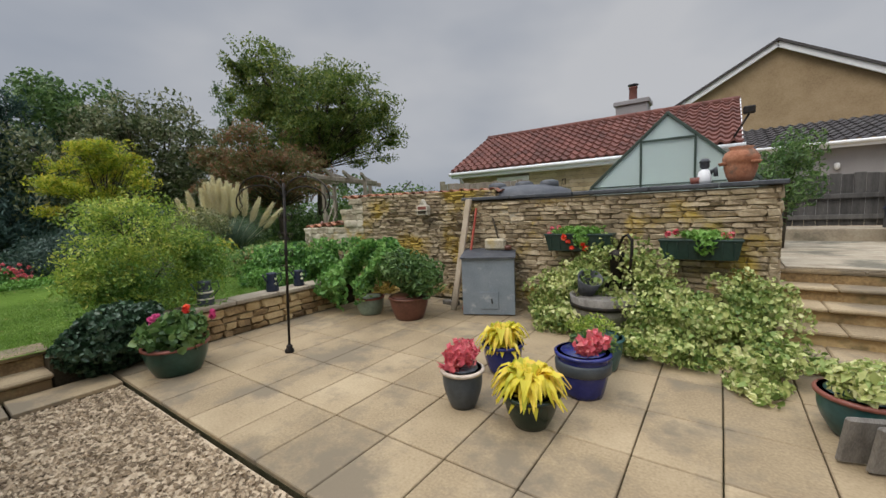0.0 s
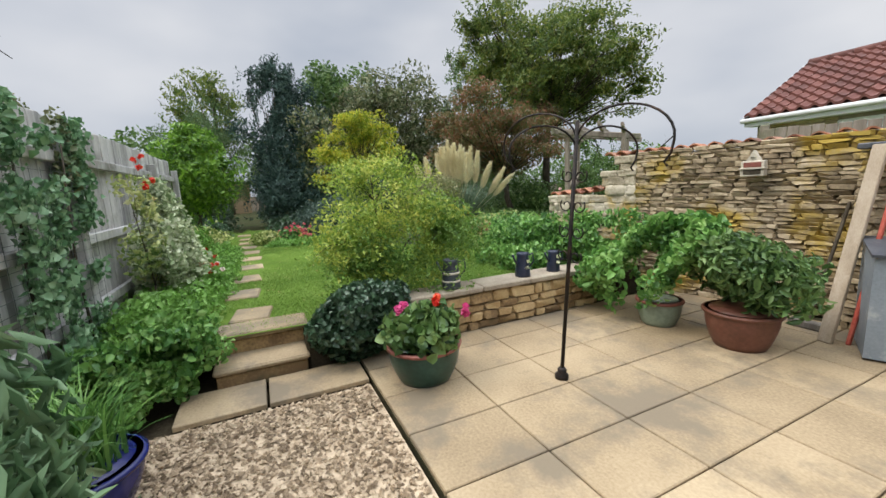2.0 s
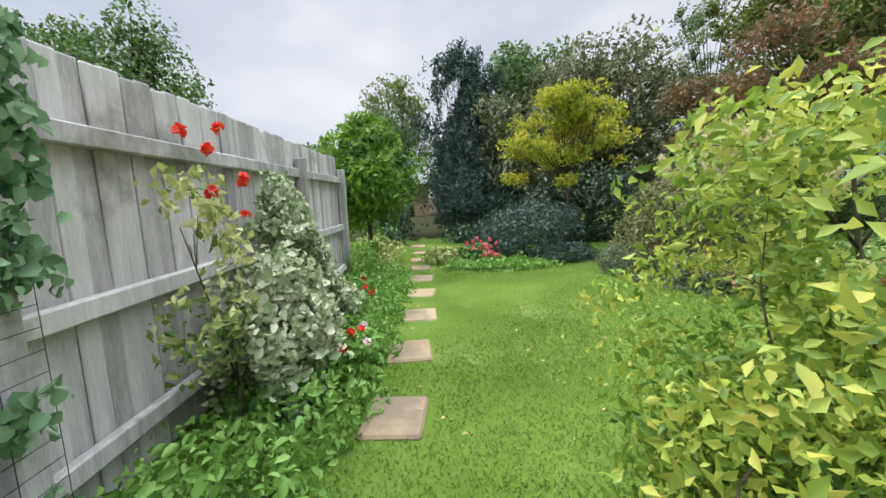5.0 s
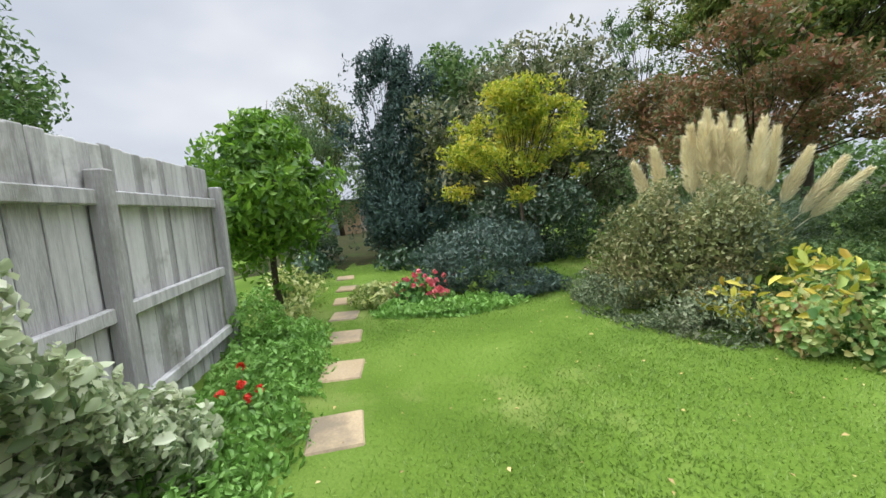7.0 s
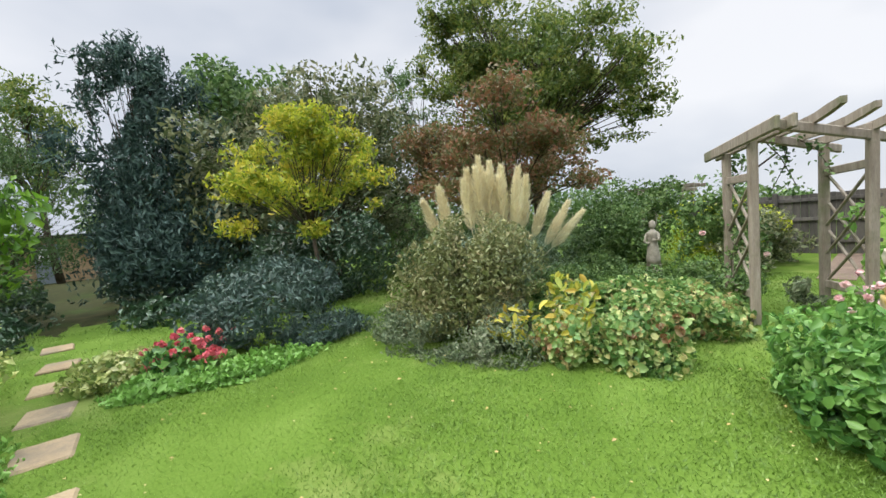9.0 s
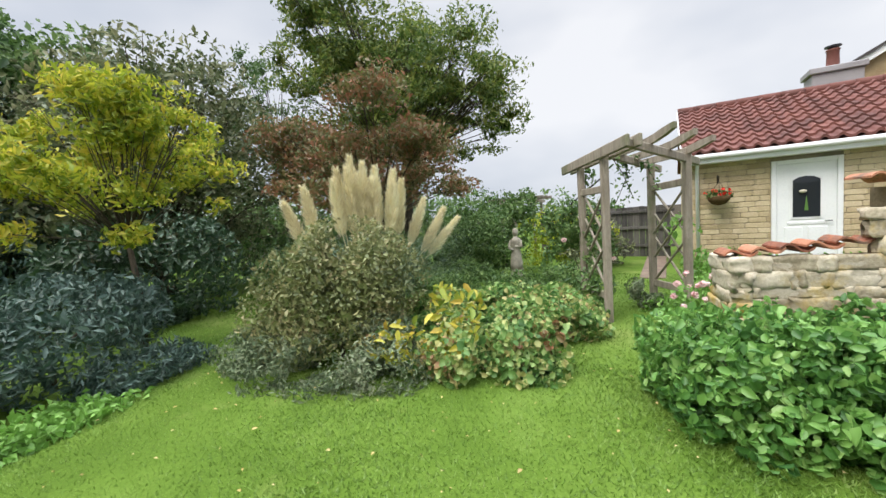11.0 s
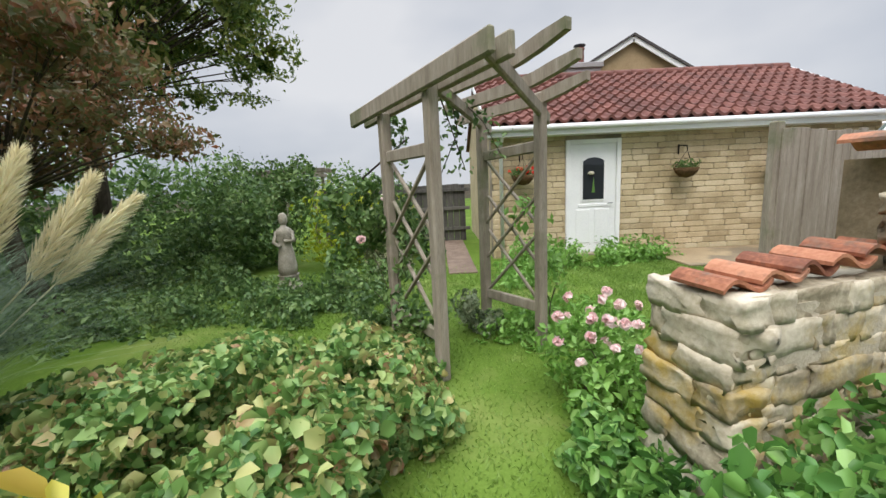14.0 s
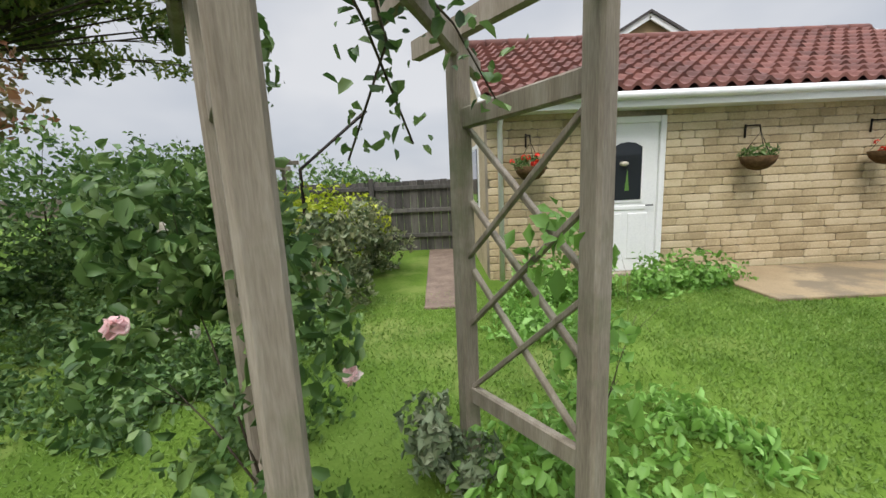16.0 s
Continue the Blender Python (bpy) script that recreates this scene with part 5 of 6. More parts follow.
for nm, bb, bl, n, sz, mt, lab in (
    ("statue_bed", (-9.4, 7.6, G), [((-9.8, 8.1, 0.40), (0.8, 0.7, 0.26)), ((-8.9, 8.3, 0.5), (0.6, 0.7, 0.34)), ((-10.9, 7.7, 0.40), (0.9, 0.6, 0.28)), ((-9.2, 7.6, 0.36), (0.6, 0.4, 0.2)), ((-11.9, 7.4, 0.42), (0.9, 0.7, 0.3)), ((-10.9, 8.9, 0.45), (0.7, 0.6, 0.32)), ((-8.5, 7.4, 0.38), (0.4, 0.4, 0.24))], 13000, 0.06, L_MID, "low leafy green perennials round the statue"),
    ("dark_shrub", (-10.9, 11.0, G), [((-10.9, 10.8, 1.2), (0.75, 0.8, 0.95)), ((-11.5, 10.4, 0.9), (0.8, 0.7, 0.6)), ((-10.6, 11.3, 1.7), (0.5, 0.5, 0.6)), ((-12.4, 9.6, 0.8), (0.8, 0.7, 0.55))], 8500, 0.085, L_MID, "dense dark green shrub behind the statue"),
    ("yellow_hedge", (-9.4, 10.6, G), [((-9.5, 10.4, 1.0), (0.7, 0.6, 0.6)), ((-8.9, 10.9, 1.0), (0.6, 0.6, 0.55))], 3800, 0.075, L_HEDGE, "bright yellow-green leafed shrub"),
    ("side_hedge", (-8.5, 10.4, G), [((-8.55, 9.8, 0.85), (0.55, 0.8, 0.6)), ((-8.45, 11.2, 0.85), (0.5, 0.9, 0.6))], 4500, 0.075, L_LAUREL, "grey-green shrubs lining the side path"),
    ("far_shrub", (-13.6, 9.4, G), [((-13.5, 9.4, 0.8), (1.2, 0.9, 0.7)), ((-14.8, 7.2, 0.9), (1.2, 1.2, 0.8)), ((-12.3, 11.6, 0.8), (0.9, 0.9, 0.7)), ((-15.8, 10.2, 1.1), (1.6, 1.4, 0.9))], 9500, 0.11, L_MID, "mixed dark green shrubbery at the garden edge"),
    ("lavender_clump", (-7.35, 6.85, G), [((-7.42, 6.9, 0.52), (0.18, 0.2, 0.22))], 900, 0.05, L_GREYLOW, "grey lavender clump at the pergola foot"),
    ("pergola_border", (-7.0, 6.9, G), [((-6.95, 6.75, 0.36), (0.35, 0.3, 0.12)), ((-6.4, 7.0, 0.36), (0.5, 0.35, 0.14))], 1500, 0.06, L_COVER, "low weedy groundcover at the pergola foot"),
    ("wall_border", (-5.0, 9.9, G), [((-5.3, 9.8, 0.40), (0.7, 0.4, 0.24)), ((-4.4, 9.9, 0.40), (0.6, 0.35, 0.2)), ((-6.2, 9.6, 0.42), (0.5, 0.45, 0.28)), ((-6.6, 8.8, 0.36), (0.35, 0.5, 0.18))], 4200, 0.075, L_COVER, "leafy border at the foot of the bungalow wall"),
    ("border_groundcover", (-8.0, -0.4, G), [((-6.0, -0.42, 0.38), (0.6, 0.48, 0.24)), ((-7.0, -0.38, 0.36), (0.7, 0.45, 0.2)), ((-8.0, -0.36, 0.34), (0.75, 0.48, 0.2)), ((-8.9, -0.34, 0.34), (0.7, 0.5, 0.2)), ((-9.7, -0.36, 0.34), (0.7, 0.5, 0.2)), ((-10.5, -0.42, 0.36), (0.7, 0.48, 0.2)), ((-10.9, -0.75, 0.5), (0.35, 0.3, 0.4))], 17000, 0.048, L_COVER, "carpet of fresh green groundcover along the fence"),
    ("shade_undergrowth", (-16.0, 1.0, G), [((-15.4, -0.85, 0.5), (1.0, 0.5, 0.34)), ((-15.5, 1.3, 0.45), (0.9, 0.6, 0.3)), ((-17.0, -0.9, 0.6), (1.0, 0.5, 0.45)), ((-18.8, -1.1, 0.7), (1.2, 0.7, 0.55)), ((-19.6, 1.0, 0.7), (1.0, 0.5, 0.5)), ((-15.2, 2.3, 0.5), (0.8, 0.7, 0.35))], 7000, 0.10, L_IVY, "dark low undergrowth in the shade of the trees"),
    ("path_border", (-13.3, -0.9, G), [((-13.0, -0.8, 0.42), (0.7, 0.4, 0.25)), ((-14.2, -0.9, 0.45), (0.7, 0.5, 0.3)), ((-11.8, -0.6, 0.36), (0.5, 0.3, 0.16))], 2600, 0.085, L_VARIEG, "pale variegated perennials beside the path"),
):
    plant(nm, bb, rel(bb, bl), n, sz, mt, lab, "plant", 0.02 if "hrub" in nm else 0, sum(map(ord, nm)) % 97, 0.55, ragged=0.15 if nm == "border_groundcover" else 0.4, f=5.0, gap=-1.3 if nm == "border_groundcover" else -0.4, rounded=nm in ("border_groundcover", "pergola_border"))
b = (-7.45, -0.5, G)
plant("variegated_shrub", b, rel(b, [((-7.5, -0.55, 1.0), (0.42, 0.32, 0.5)), ((-7.65, -0.62, 1.45), (0.2, 0.18, 0.32)), ((-7.1, -0.5, 0.85), (0.45, 0.35, 0.5)), ((-7.95, -0.58, 0.8), (0.3, 0.25, 0.42)), ((-8.3, -0.55, 0.6), (0.35, 0.28, 0.3))]), 13000, 0.05, L_CREAMLEAF, "cream-and-green variegated shrub against the fence", "shrub", 0.02, 44, 0.7, rounded=True, ragged=0.35)
gf = thing("red_geranium", (-9.05, -0.35, G), "red geranium flowers above groundcover", "flower")
tubes("stem", [[(0, 0, 0, 0.005), (0, 0, 0.25, 0.004)], [(0.1, 0.05, 0, 0.005), (0.12, 0.08, 0.2, 0.004)], [(-0.15, 0.0, 0, 0.005), (-0.2, -0.05, 0.3, 0.004)]], L_MID, gf, 4)
blooms(gf, [(0, 0, 0.27), (0.12, 0.08, 0.22), (-0.2, -0.05, 0.32), (0.05, -0.1, 0.24), (-0.05, 0.1, 0.2)], 0.04, L_RED, "flower", 9)

# tall roses with red blooms on the fence
b = (-6.75, -0.62, G)
tr = plant("fence_rose", b, rel(b, [((-6.8, -0.65, 1.0), (0.38, 0.22, 0.4)), ((-6.5, -0.65, 1.45), (0.35, 0.2, 0.3)), ((-7.15, -0.6, 0.75), (0.3, 0.25, 0.3))]), 1500, 0.055, L_VARIEG, "tall leggy rose with orange-red blooms by the fence", "shrub", 0.014, 45, 0.55, gap=0.0)
blooms(tr, [(0.1, 0.05, 1.5), (-0.1, 0.1, 1.38), (0.2, 0.1, 1.3), (-0.3, 0.0, 1.36), (-0.2, 0.05, 1.18), (0.3, 0.05, 1.55), (0.0, 0.05, 1.62)], 0.038, L_RED, "flower", 9)
b = (-7.4, -0.15, G)
lp = plant("poppy_clump", b, rel(b, [((-7.4, -0.2, 0.4), (0.35, 0.22, 0.2))]), 500, 0.07, L_COVER, "clump with red and pink flowers", "flower", 0, 46, 0.5)
blooms(lp, [(0, 0, 0.32), (0.1, -0.1, 0.36), (-0.1, 0.05, 0.3), (0.2, 0.0, 0.28)], 0.04, L_RED, "flower", 8)
blooms(lp, [(-0.2, 0.05, 0.3), (0.05, 0.12, 0.26)], 0.04, L_PINK, "pink_flower", 8)

# ivy over the fence, wire mesh
ivy = thing("fence_ivy", (-4.4, FY + 0.1, 0), "green ivy covering the fence and wire mesh", "ivy")
n = 24000
P = np.stack([rng.uniform(-1.7, 2.6, n), np.abs(rng.normal(0, 0.05, n)) + 0.01, rng.uniform(0.1, 2.15, n)], 1)
keep = lumps(P, 6.5, 77) + 0.5 * lumps(P, 2.2, 78) - 0.24 - 0.25 * (P[:, 2] > 1.75) > 0.0
P = P[keep]
leaves("foliage", P, np.tile((0.0, 1.0, 0.2), (len(P), 1)), 0.046, L_FENCEIVY, ivy, 0.9, 0.5, 0.8, rounded=True)
pt, dt = crown([((-0.9, -0.22, 2.16), (0.45, 0.14, 0.16)), ((0.2, -0.25, 2.2), (0.8, 0.16, 0.22)), ((-1.4, 0.02, 1.85), (0.12, 0.07, 0.35))], 2200, 78)
leaves("foliage", pt, dt, 0.045, L_LAUREL, ivy, 0.7)
tubes("stem", [[(a, 0.03, 0.05, 0.012), (a + 0.1, 0.03, 1.0, 0.009), (a - 0.05, 0.03, 2.0, 0.005)] for a in (-1.3, -0.6, 0.0, 0.7, 1.5)], BARK, ivy, 5)
wire = thing("wire_mesh", (-4.4, FY + 0.16, 0), "green plastic wire mesh on the fence", "mesh")
tagged(tubes("wire", [[(-1.6, 0, z, 0.0016), (2.6, 0, z, 0.0016)] for z in np.arange(0.2, 1.75, 0.075)] + [[(x, 0, 0.2, 0.0016), (x, 0, 1.72, 0.0016)] for x in np.arange(-1.6, 2.6, 0.15)], ALU, wire, 4), kind="stuff")
tw = thing("bramble", (-3.6, FY, 2.2), "bare arching bramble stems above the fence", "shrub")
tubes("stem", [[(a, 0, 0, 0.007), (a - 0.35, 0.05, 0.35, 0.005), (a - 0.95 - 0.2 * k, 0.1, 0.42 - 0.05 * k, 0.003)] for k, a in enumerate((0.2, -0.1, -0.3, 0.5, 0.0))], BARK, tw, 5)
p_, d_ = crown([((-0.4, 0.05, 0.33), (0.6, 0.08, 0.1))], 300, 80)
leaves("foliage", p_, d_, 0.03, L_DULL, tw)

# ---- shrub and ivy by the low wall ----
b = (-5.68, 1.62, G)
plant("golden_shrub", b, rel(b, [((-5.7, 1.6, 1.15), (0.62, 0.72, 0.55)), ((-5.65, 2.1, 1.1), (0.5, 0.5, 0.45)), ((-5.6, 1.2, 1.05), (0.45, 0.42, 0.42)), ((-5.75, 1.55, 1.6), (0.45, 0.55, 0.3)), ((-5.55, 2.0, 0.72), (0.45, 0.5, 0.3)), ((-5.6, 1.35, 0.68), (0.4, 0.4, 0.28))]), 20000, 0.034, L_SHRUB, "airy yellow-green deciduous shrub behind the low wall", "shrub", 0.035, 51, 0.5, gap=-0.25, shell=0.85, ragged=0.3, f=6.0)
pg, dg = crown([((0.1, 0.35, 0.5), (0.6, 0.7, 0.42)), ((0.1, -0.25, 0.45), (0.5, 0.5, 0.36)), ((0.05, 0.7, 0.75), (0.45, 0.45, 0.35))], 15000, 151, shell=0.9, gap=-0.2, f=6.0, ragged=0.3)
pg[:, 2] = np.maximum(pg[:, 2], 0.16)
leaves("lower_foliage", pg, dg, 0.034, L_FEATHER, bpy.data.objects["golden_shrub"], 0.45)
b = (-5.1, 1.1, 0)
plant("ivy_mound", b, rel(b, [((-5.08, 1.12, 0.32), (0.34, 0.38, 0.32)), ((-5.15, 1.42, 0.4), (0.25, 0.3, 0.2))]), 6500, 0.046, L_IVY, "glossy dark ivy mound over the wall end", "ivy", 0.015, 52, 0.9, rounded=True)
b = (-5.0, -0.35, 0)
plant("step_border", b, rel(b, [((-5.05, -0.35, 0.3), (0.4, 0.34, 0.26)), ((-5.5, -0.45, 0.45), (0.35, 0.32, 0.25)), ((-4.7, -0.6, 0.25), (0.3, 0.3, 0.25))]), 7000, 0.05, L_GREEN, "leafy green plants beside the lawn steps", "plant", 0, 53, 0.75, rounded=True, ragged=0.4)
b = (-2.9, -0.35, 0)
plant("buddleia", b, rel(b, [((-2.85, -0.25, 0.45), (0.42, 0.32, 0.4)), ((-3.3, -0.45, 0.6), (0.4, 0.3, 0.45)), ((-2.45, -0.45, 0.45), (0.42, 0.35, 0.4)), ((-2.95, -0.4, 0.8), (0.35, 0.25, 0.28))]), 2900, 0.13, L_SAGE, "grey-green shrub with long narrow leaves", "shrub", 0.02, 54, 0.24, droop=0.6, gap=-0.6, rounded=True)

# ---- pots ----
def pot(name, at, r_top, r_base, h, mat, rim, label, belly=0.0, rim_h=0.035):
    root = thing(name, at, label, "plant pot")
    pr = []
    for i in range(9):
        t = i / 8
        pr.append((r_base + (r_top - r_base) * t + belly * math.sin(math.pi * t), h * t))
    lathe("body", pr, mat, root)
    lathe("rim", [(r_top - 0.005, h - rim_h), (r_top + 0.018, h - rim_h + 0.008), (r_top + 0.022, h - 0.008), (r_top + 0.008, h), (r_top - 0.03, h), (r_top - 0.035, h - 0.05)], rim, root)
    lathe("soil", [(r_top - 0.036, h - 0.05), (r_top - 0.05, h - 0.03), (0.02, h - 0.02)], SOIL, root)
    return root


def fill(root, blobs, n, size, mat, seed, aspect=0.5, **kw):
    p, d = crown(blobs, n, seed)
    return leaves("foliage", p, d, size, mat, root, aspect, **kw)


def hosta(root, h, r, n, mat, seed):
    """Long arching leaves from the crown of a pot."""
    g = np.random.default_rng(seed)
    vs, fs = [], []
    for i in range(n):
        a, ln, wd = g.uniform(0, 6.28), r * g.uniform(0.35, 1.05), g.uniform(0.022, 0.04)
        rise = g.uniform(0.02, 0.17)
        k = len(vs)
        for j in range(6):
            t = j / 5
            c = np.array([math.cos(a), math.sin(a), 0]) * ln * t + np.array([0, 0, h + rise * math.sin(math.pi * min(1, t * 0.75)) * 1.2 - 0.08 * t ** 3 + g.uniform(-0.014, 0.014)])
            w = wd * math.sin(math.pi * (0.12 + 0.88 * t)) + 0.003
            s = np.array([-math.sin(a), math.cos(a), 0]) * w
            vs += [c - s, c - (0, 0, 0.012), c + s]
        for j in range(5):
            q = k + j * 3
            fs += [(q, q + 1, q + 4, q + 3), (q + 1, q + 2, q + 5, q + 4)]
    return mesh_ob("foliage", vs, fs, mat, root)


q = pot("bottle_green_pot", (-1.04, 2.42, 0), 0.185, 0.115, 0.24, DARKGREENPOT, DARKGREENPOT, "glossy bottle-green pot with yellow hosta", 0.02)
hosta(q, 0.23, 0.27, 200, L_YELLOW, 1)
q = pot("charcoal_pot", (-1.58, 2.40, 0), 0.15, 0.095, 0.30, CHARPOT, CREAMRIM, "charcoal pot with cream rim and coral heuchera", 0.022)
fill(q, [((0, 0, 0.34), (0.15, 0.15, 0.08))], 200, 0.06, L_HOTPINK, 3, 0.7)
fill(q, [((0, 0, 0.42), (0.13, 0.13, 0.10))], 320, 0.045, L_HOTPINK, 4, 0.6, droop=-0.8)
q = pot("blue_hosta_pot", (-1.60, 3.12, 0), 0.17, 0.12, 0.27, BLUEPOT, BLUEPOT, "small blue pot with yellow hosta", 0.02)
hosta(q, 0.26, 0.24, 150, L_YELLOW, 2)
q = pot("cobalt_pot", (-0.86, 3.05, 0), 0.20, 0.15, 0.35, BLUEPOT, BLUEPOT, "cobalt blue glazed pot with a mottled band", 0.015)
lathe("band", [(0.197, 0.19), (0.212, 0.2), (0.216, 0.27), (0.208, 0.285)], CHARPOT, q)
fill(q, [((0, 0, 0.40), (0.17, 0.17, 0.10))], 420, 0.055, L_HOTPINK, 5, 0.7)
fill(q, [((0.05, 0.1, 0.37), (0.18, 0.14, 0.08))], 160, 0.05, L_MID, 6)
q = pot("teal_back_pot", (-0.88, 3.62, 0), 0.2, 0.15, 0.30, TEALPOT, TEALPOT, "teal pot of feathery green plants", 0.02)
fill(q, [((0, 0, 0.36), (0.24, 0.2, 0.13))], 800, 0.04, L_SHRUB, 7, 0.3)
q = pot("green_bowl_pot", (-4.42, 1.52, 0), 0.275, 0.2, 0.29, GREENPOT, REDRIM, "wide green glazed pot with geraniums", 0.025)
fill(q, [((0, 0, 0.38), (0.30, 0.30, 0.16)), ((0.05, 0.05, 0.45), (0.18, 0.18, 0.14))], 700, 0.075, L_MID, 8, 0.9, rounded=True)
blooms(q, [(-0.12, -0.1, 0.56), (-0.08, -0.16, 0.54)], 0.042, L_MAGENTA, "pink_flower", 14)
blooms(q, [(0.02, 0.12, 0.62), (0.05, 0.1, 0.6)], 0.042, L_RED, "flower", 14)
blooms(q, [(0.12, 0.32, 0.54), (0.15, 0.3, 0.5)], 0.04, L_MAGENTA, "pink_flower", 14)
q = pot("brown_pot", (-3.55, 4.1, 0), 0.27, 0.19, 0.32, BROWNPOT, BROWNPOT, "large brown glazed pot with a leafy shrub", 0.02)
fill(q, [((0, 0, 0.58), (0.46, 0.42, 0.32)), ((-0.1, 0, 0.75), (0.3, 0.3, 0.22))], 3600, 0.07, L_MID, 9, 0.42, rounded=True)
q = pot("sage_pot", (-4.25, 4.02, 0), 0.20, 0.15, 0.26, SAGEPOT, REDRIM, "pale sage pot with red-brown rim", 0.02)
fill(q, [((-0.1, 0.1, 0.55), (0.5, 0.42, 0.35)), ((0.15, 0.1, 0.85), (0.45, 0.4, 0.26)), ((-0.45, 0.0, 0.4), (0.35, 0.4, 0.35))], 5500, 0.075, L_GREEN, 10, 0.62, rounded=True)
q = pot("teal_pot", (0.74, 3.32, 0), 0.21, 0.13, 0.28, TEALPOT, REDRIM, "teal glazed pot with a variegated shrub", 0.03)
fill(q, [((0, 0, 0.34), (0.23, 0.23, 0.11))], 1300, 0.05, L_VARIEG, 11, 0.6)
q = pot("blue_trough_pot", (-3.98, -0.42, 0), 0.24, 0.17, 0.24, BLUEPOT, BLUEPOT, "cobalt blue pot of strappy green leaves", 0.02)
th = rng.uniform(0, 6.28, 260)
rq = rng.uniform(0, 0.18, 260)
blades("foliage", np.stack([rq * np.cos(th), rq * np.sin(th), np.full(260, 0.2)], 1), 0.42, 0.34, L_GREEN, q, 0.02, 5)
# leaning terracotta trays beside the teal pot
tray = thing("stone_trays", (0.66, 2.92, 0), "two rounded brown stone trays leaning on a pot", "tray")
for k in range(2):
    bm = bmesh.new()
    add_box(bm, pose(0.0 + 0.11 * k, -0.05 * k, 0.155, 12, 0, 20), (0.20, 0.035, 0.30), 0.016)
    bm_ob("tray", bm, BARREL, tray)

# ---- patio fixtures ----
pole = thing("bird_feeder_pole", (-3.86, 2.40, 0), "black wrought-iron bird feeder pole with scrolled hooks", "feeder pole")
pole.rotation_euler = (0, radians(4.5), 0)
lathe("foot", [(0.05, 0), (0.05, 0.03), (0.03, 0.05), (0.035, 0.07), (0.02, 0.09)], IRON, pole, n=14)
tubes("shaft", [[(0, 0, 0.05, 0.014), (0, 0, 1.85, 0.014)]], IRON, pole, 10)


def hook(a, span, z, h):
    pts = []
    for i in range(17):
        t = i / 16
        ang = math.pi * (1 - 1.08 * t)
        d_ = span / 2 * (1 + math.cos(ang))
        pts.append((d_ * math.cos(a), d_ * math.sin(a), z + h * math.sin(ang) if ang > 0 else z + h * math.sin(ang) * 1.6, 0.007))
    e = pts[-1]
    pts.append((e[0] - 0.03 * math.cos(a), e[1] - 0.03 * math.sin(a), e[2] - 0.05, 0.006))
    pts.append((e[0] - 0.01 * math.cos(a), e[1] - 0.01 * math.sin(a), e[2] - 0.07, 0.006))
    return pts


tubes("hooks", [hook(0.15, 0.62, 1.72, 0.20), hook(3.4, 0.62, 1.72, 0.20), hook(1.3, 0.45, 1.66, 0.16), hook(4.4, 0.45, 1.66, 0.16)], IRON, pole, 6)


def scroll(a, z, s):
    return [(s * (0.35 + 0.65 * t) * math.cos(7 * t) * math.cos(a) + 0.05 * math.cos(a), (s * (0.35 + 0.65 * t) * math.cos(7 * t)) * math.sin(a) + 0.05 * math.sin(a), z + s * (0.35 + 0.65 * t) * math.sin(7 * t), 0.005) for t in [i / 18 for i in range(19)]]


tubes("scrolls", [scroll(a, z, 0.05) for a in (0.2, 3.3) for z in (1.5, 1.3, 1.12, 0.95)], IRON, pole, 5)

def jug(at, s, mat, label, bands):
    root = thing("watering_jug", at, label, "jug", "jugs on the low wall")
    lathe("body", [(0.085 * s, 0), (0.085 * s, 0.02), (0.072 * s, 0.16 * s), (0.062 * s, 0.23 * s), (0.07 * s, 0.26 * s), (0.058 * s, 0.262 * s), (0.05 * s, 0.2 * s)], mat, root, n=20)
    for z in bands:
        lathe("band", [(0.083 * s - z * 0.05, z * s), (0.087 * s - z * 0.05, z * s + 0.004), (0.086 * s - z * 0.05, z * s + 0.02), (0.08 * s - z * 0.05, z * s + 0.022)], CREAM, root, n=20)
    tubes("handle", [[(0, 0.06 * s, 0.22 * s, 0.008), (0, 0.14 * s, 0.24 * s, 0.008), (0, 0.15 * s, 0.15 * s, 0.008), (0, 0.08 * s, 0.08 * s, 0.008)]], NAVY, root, 6)
    tubes("spout", [[(0, -0.06 * s, 0.12 * s, 0.014), (0, -0.11 * s, 0.2 * s, 0.01), (0, -0.13 * s, 0.25 * s, 0.012)]], mat, root, 8)


jug((-5.2, 2.16, 0.445), 1.15, CHARPOT, "dark grey metal jug with cream bands", (0.06, 0.13))
jug((-5.2, 3.05, 0.445), 1.0, NAVY, "navy enamel jug with pale flower mark", ())
jug((-5.2, 3.48, 0.445), 0.9, NAVY, "navy enamel jug with pale flower mark", ())
for yy in (3.05, 3.48):
    o = thing("jug_motif", (-5.105, yy, 0.55), "pale painted flower mark on the jug", "decoration")
    blooms(o, [(-0.01, 0, 0.0), (-0.012, 0.01, 0.07)], 0.03, L_WHITEFL, "flower", 6)

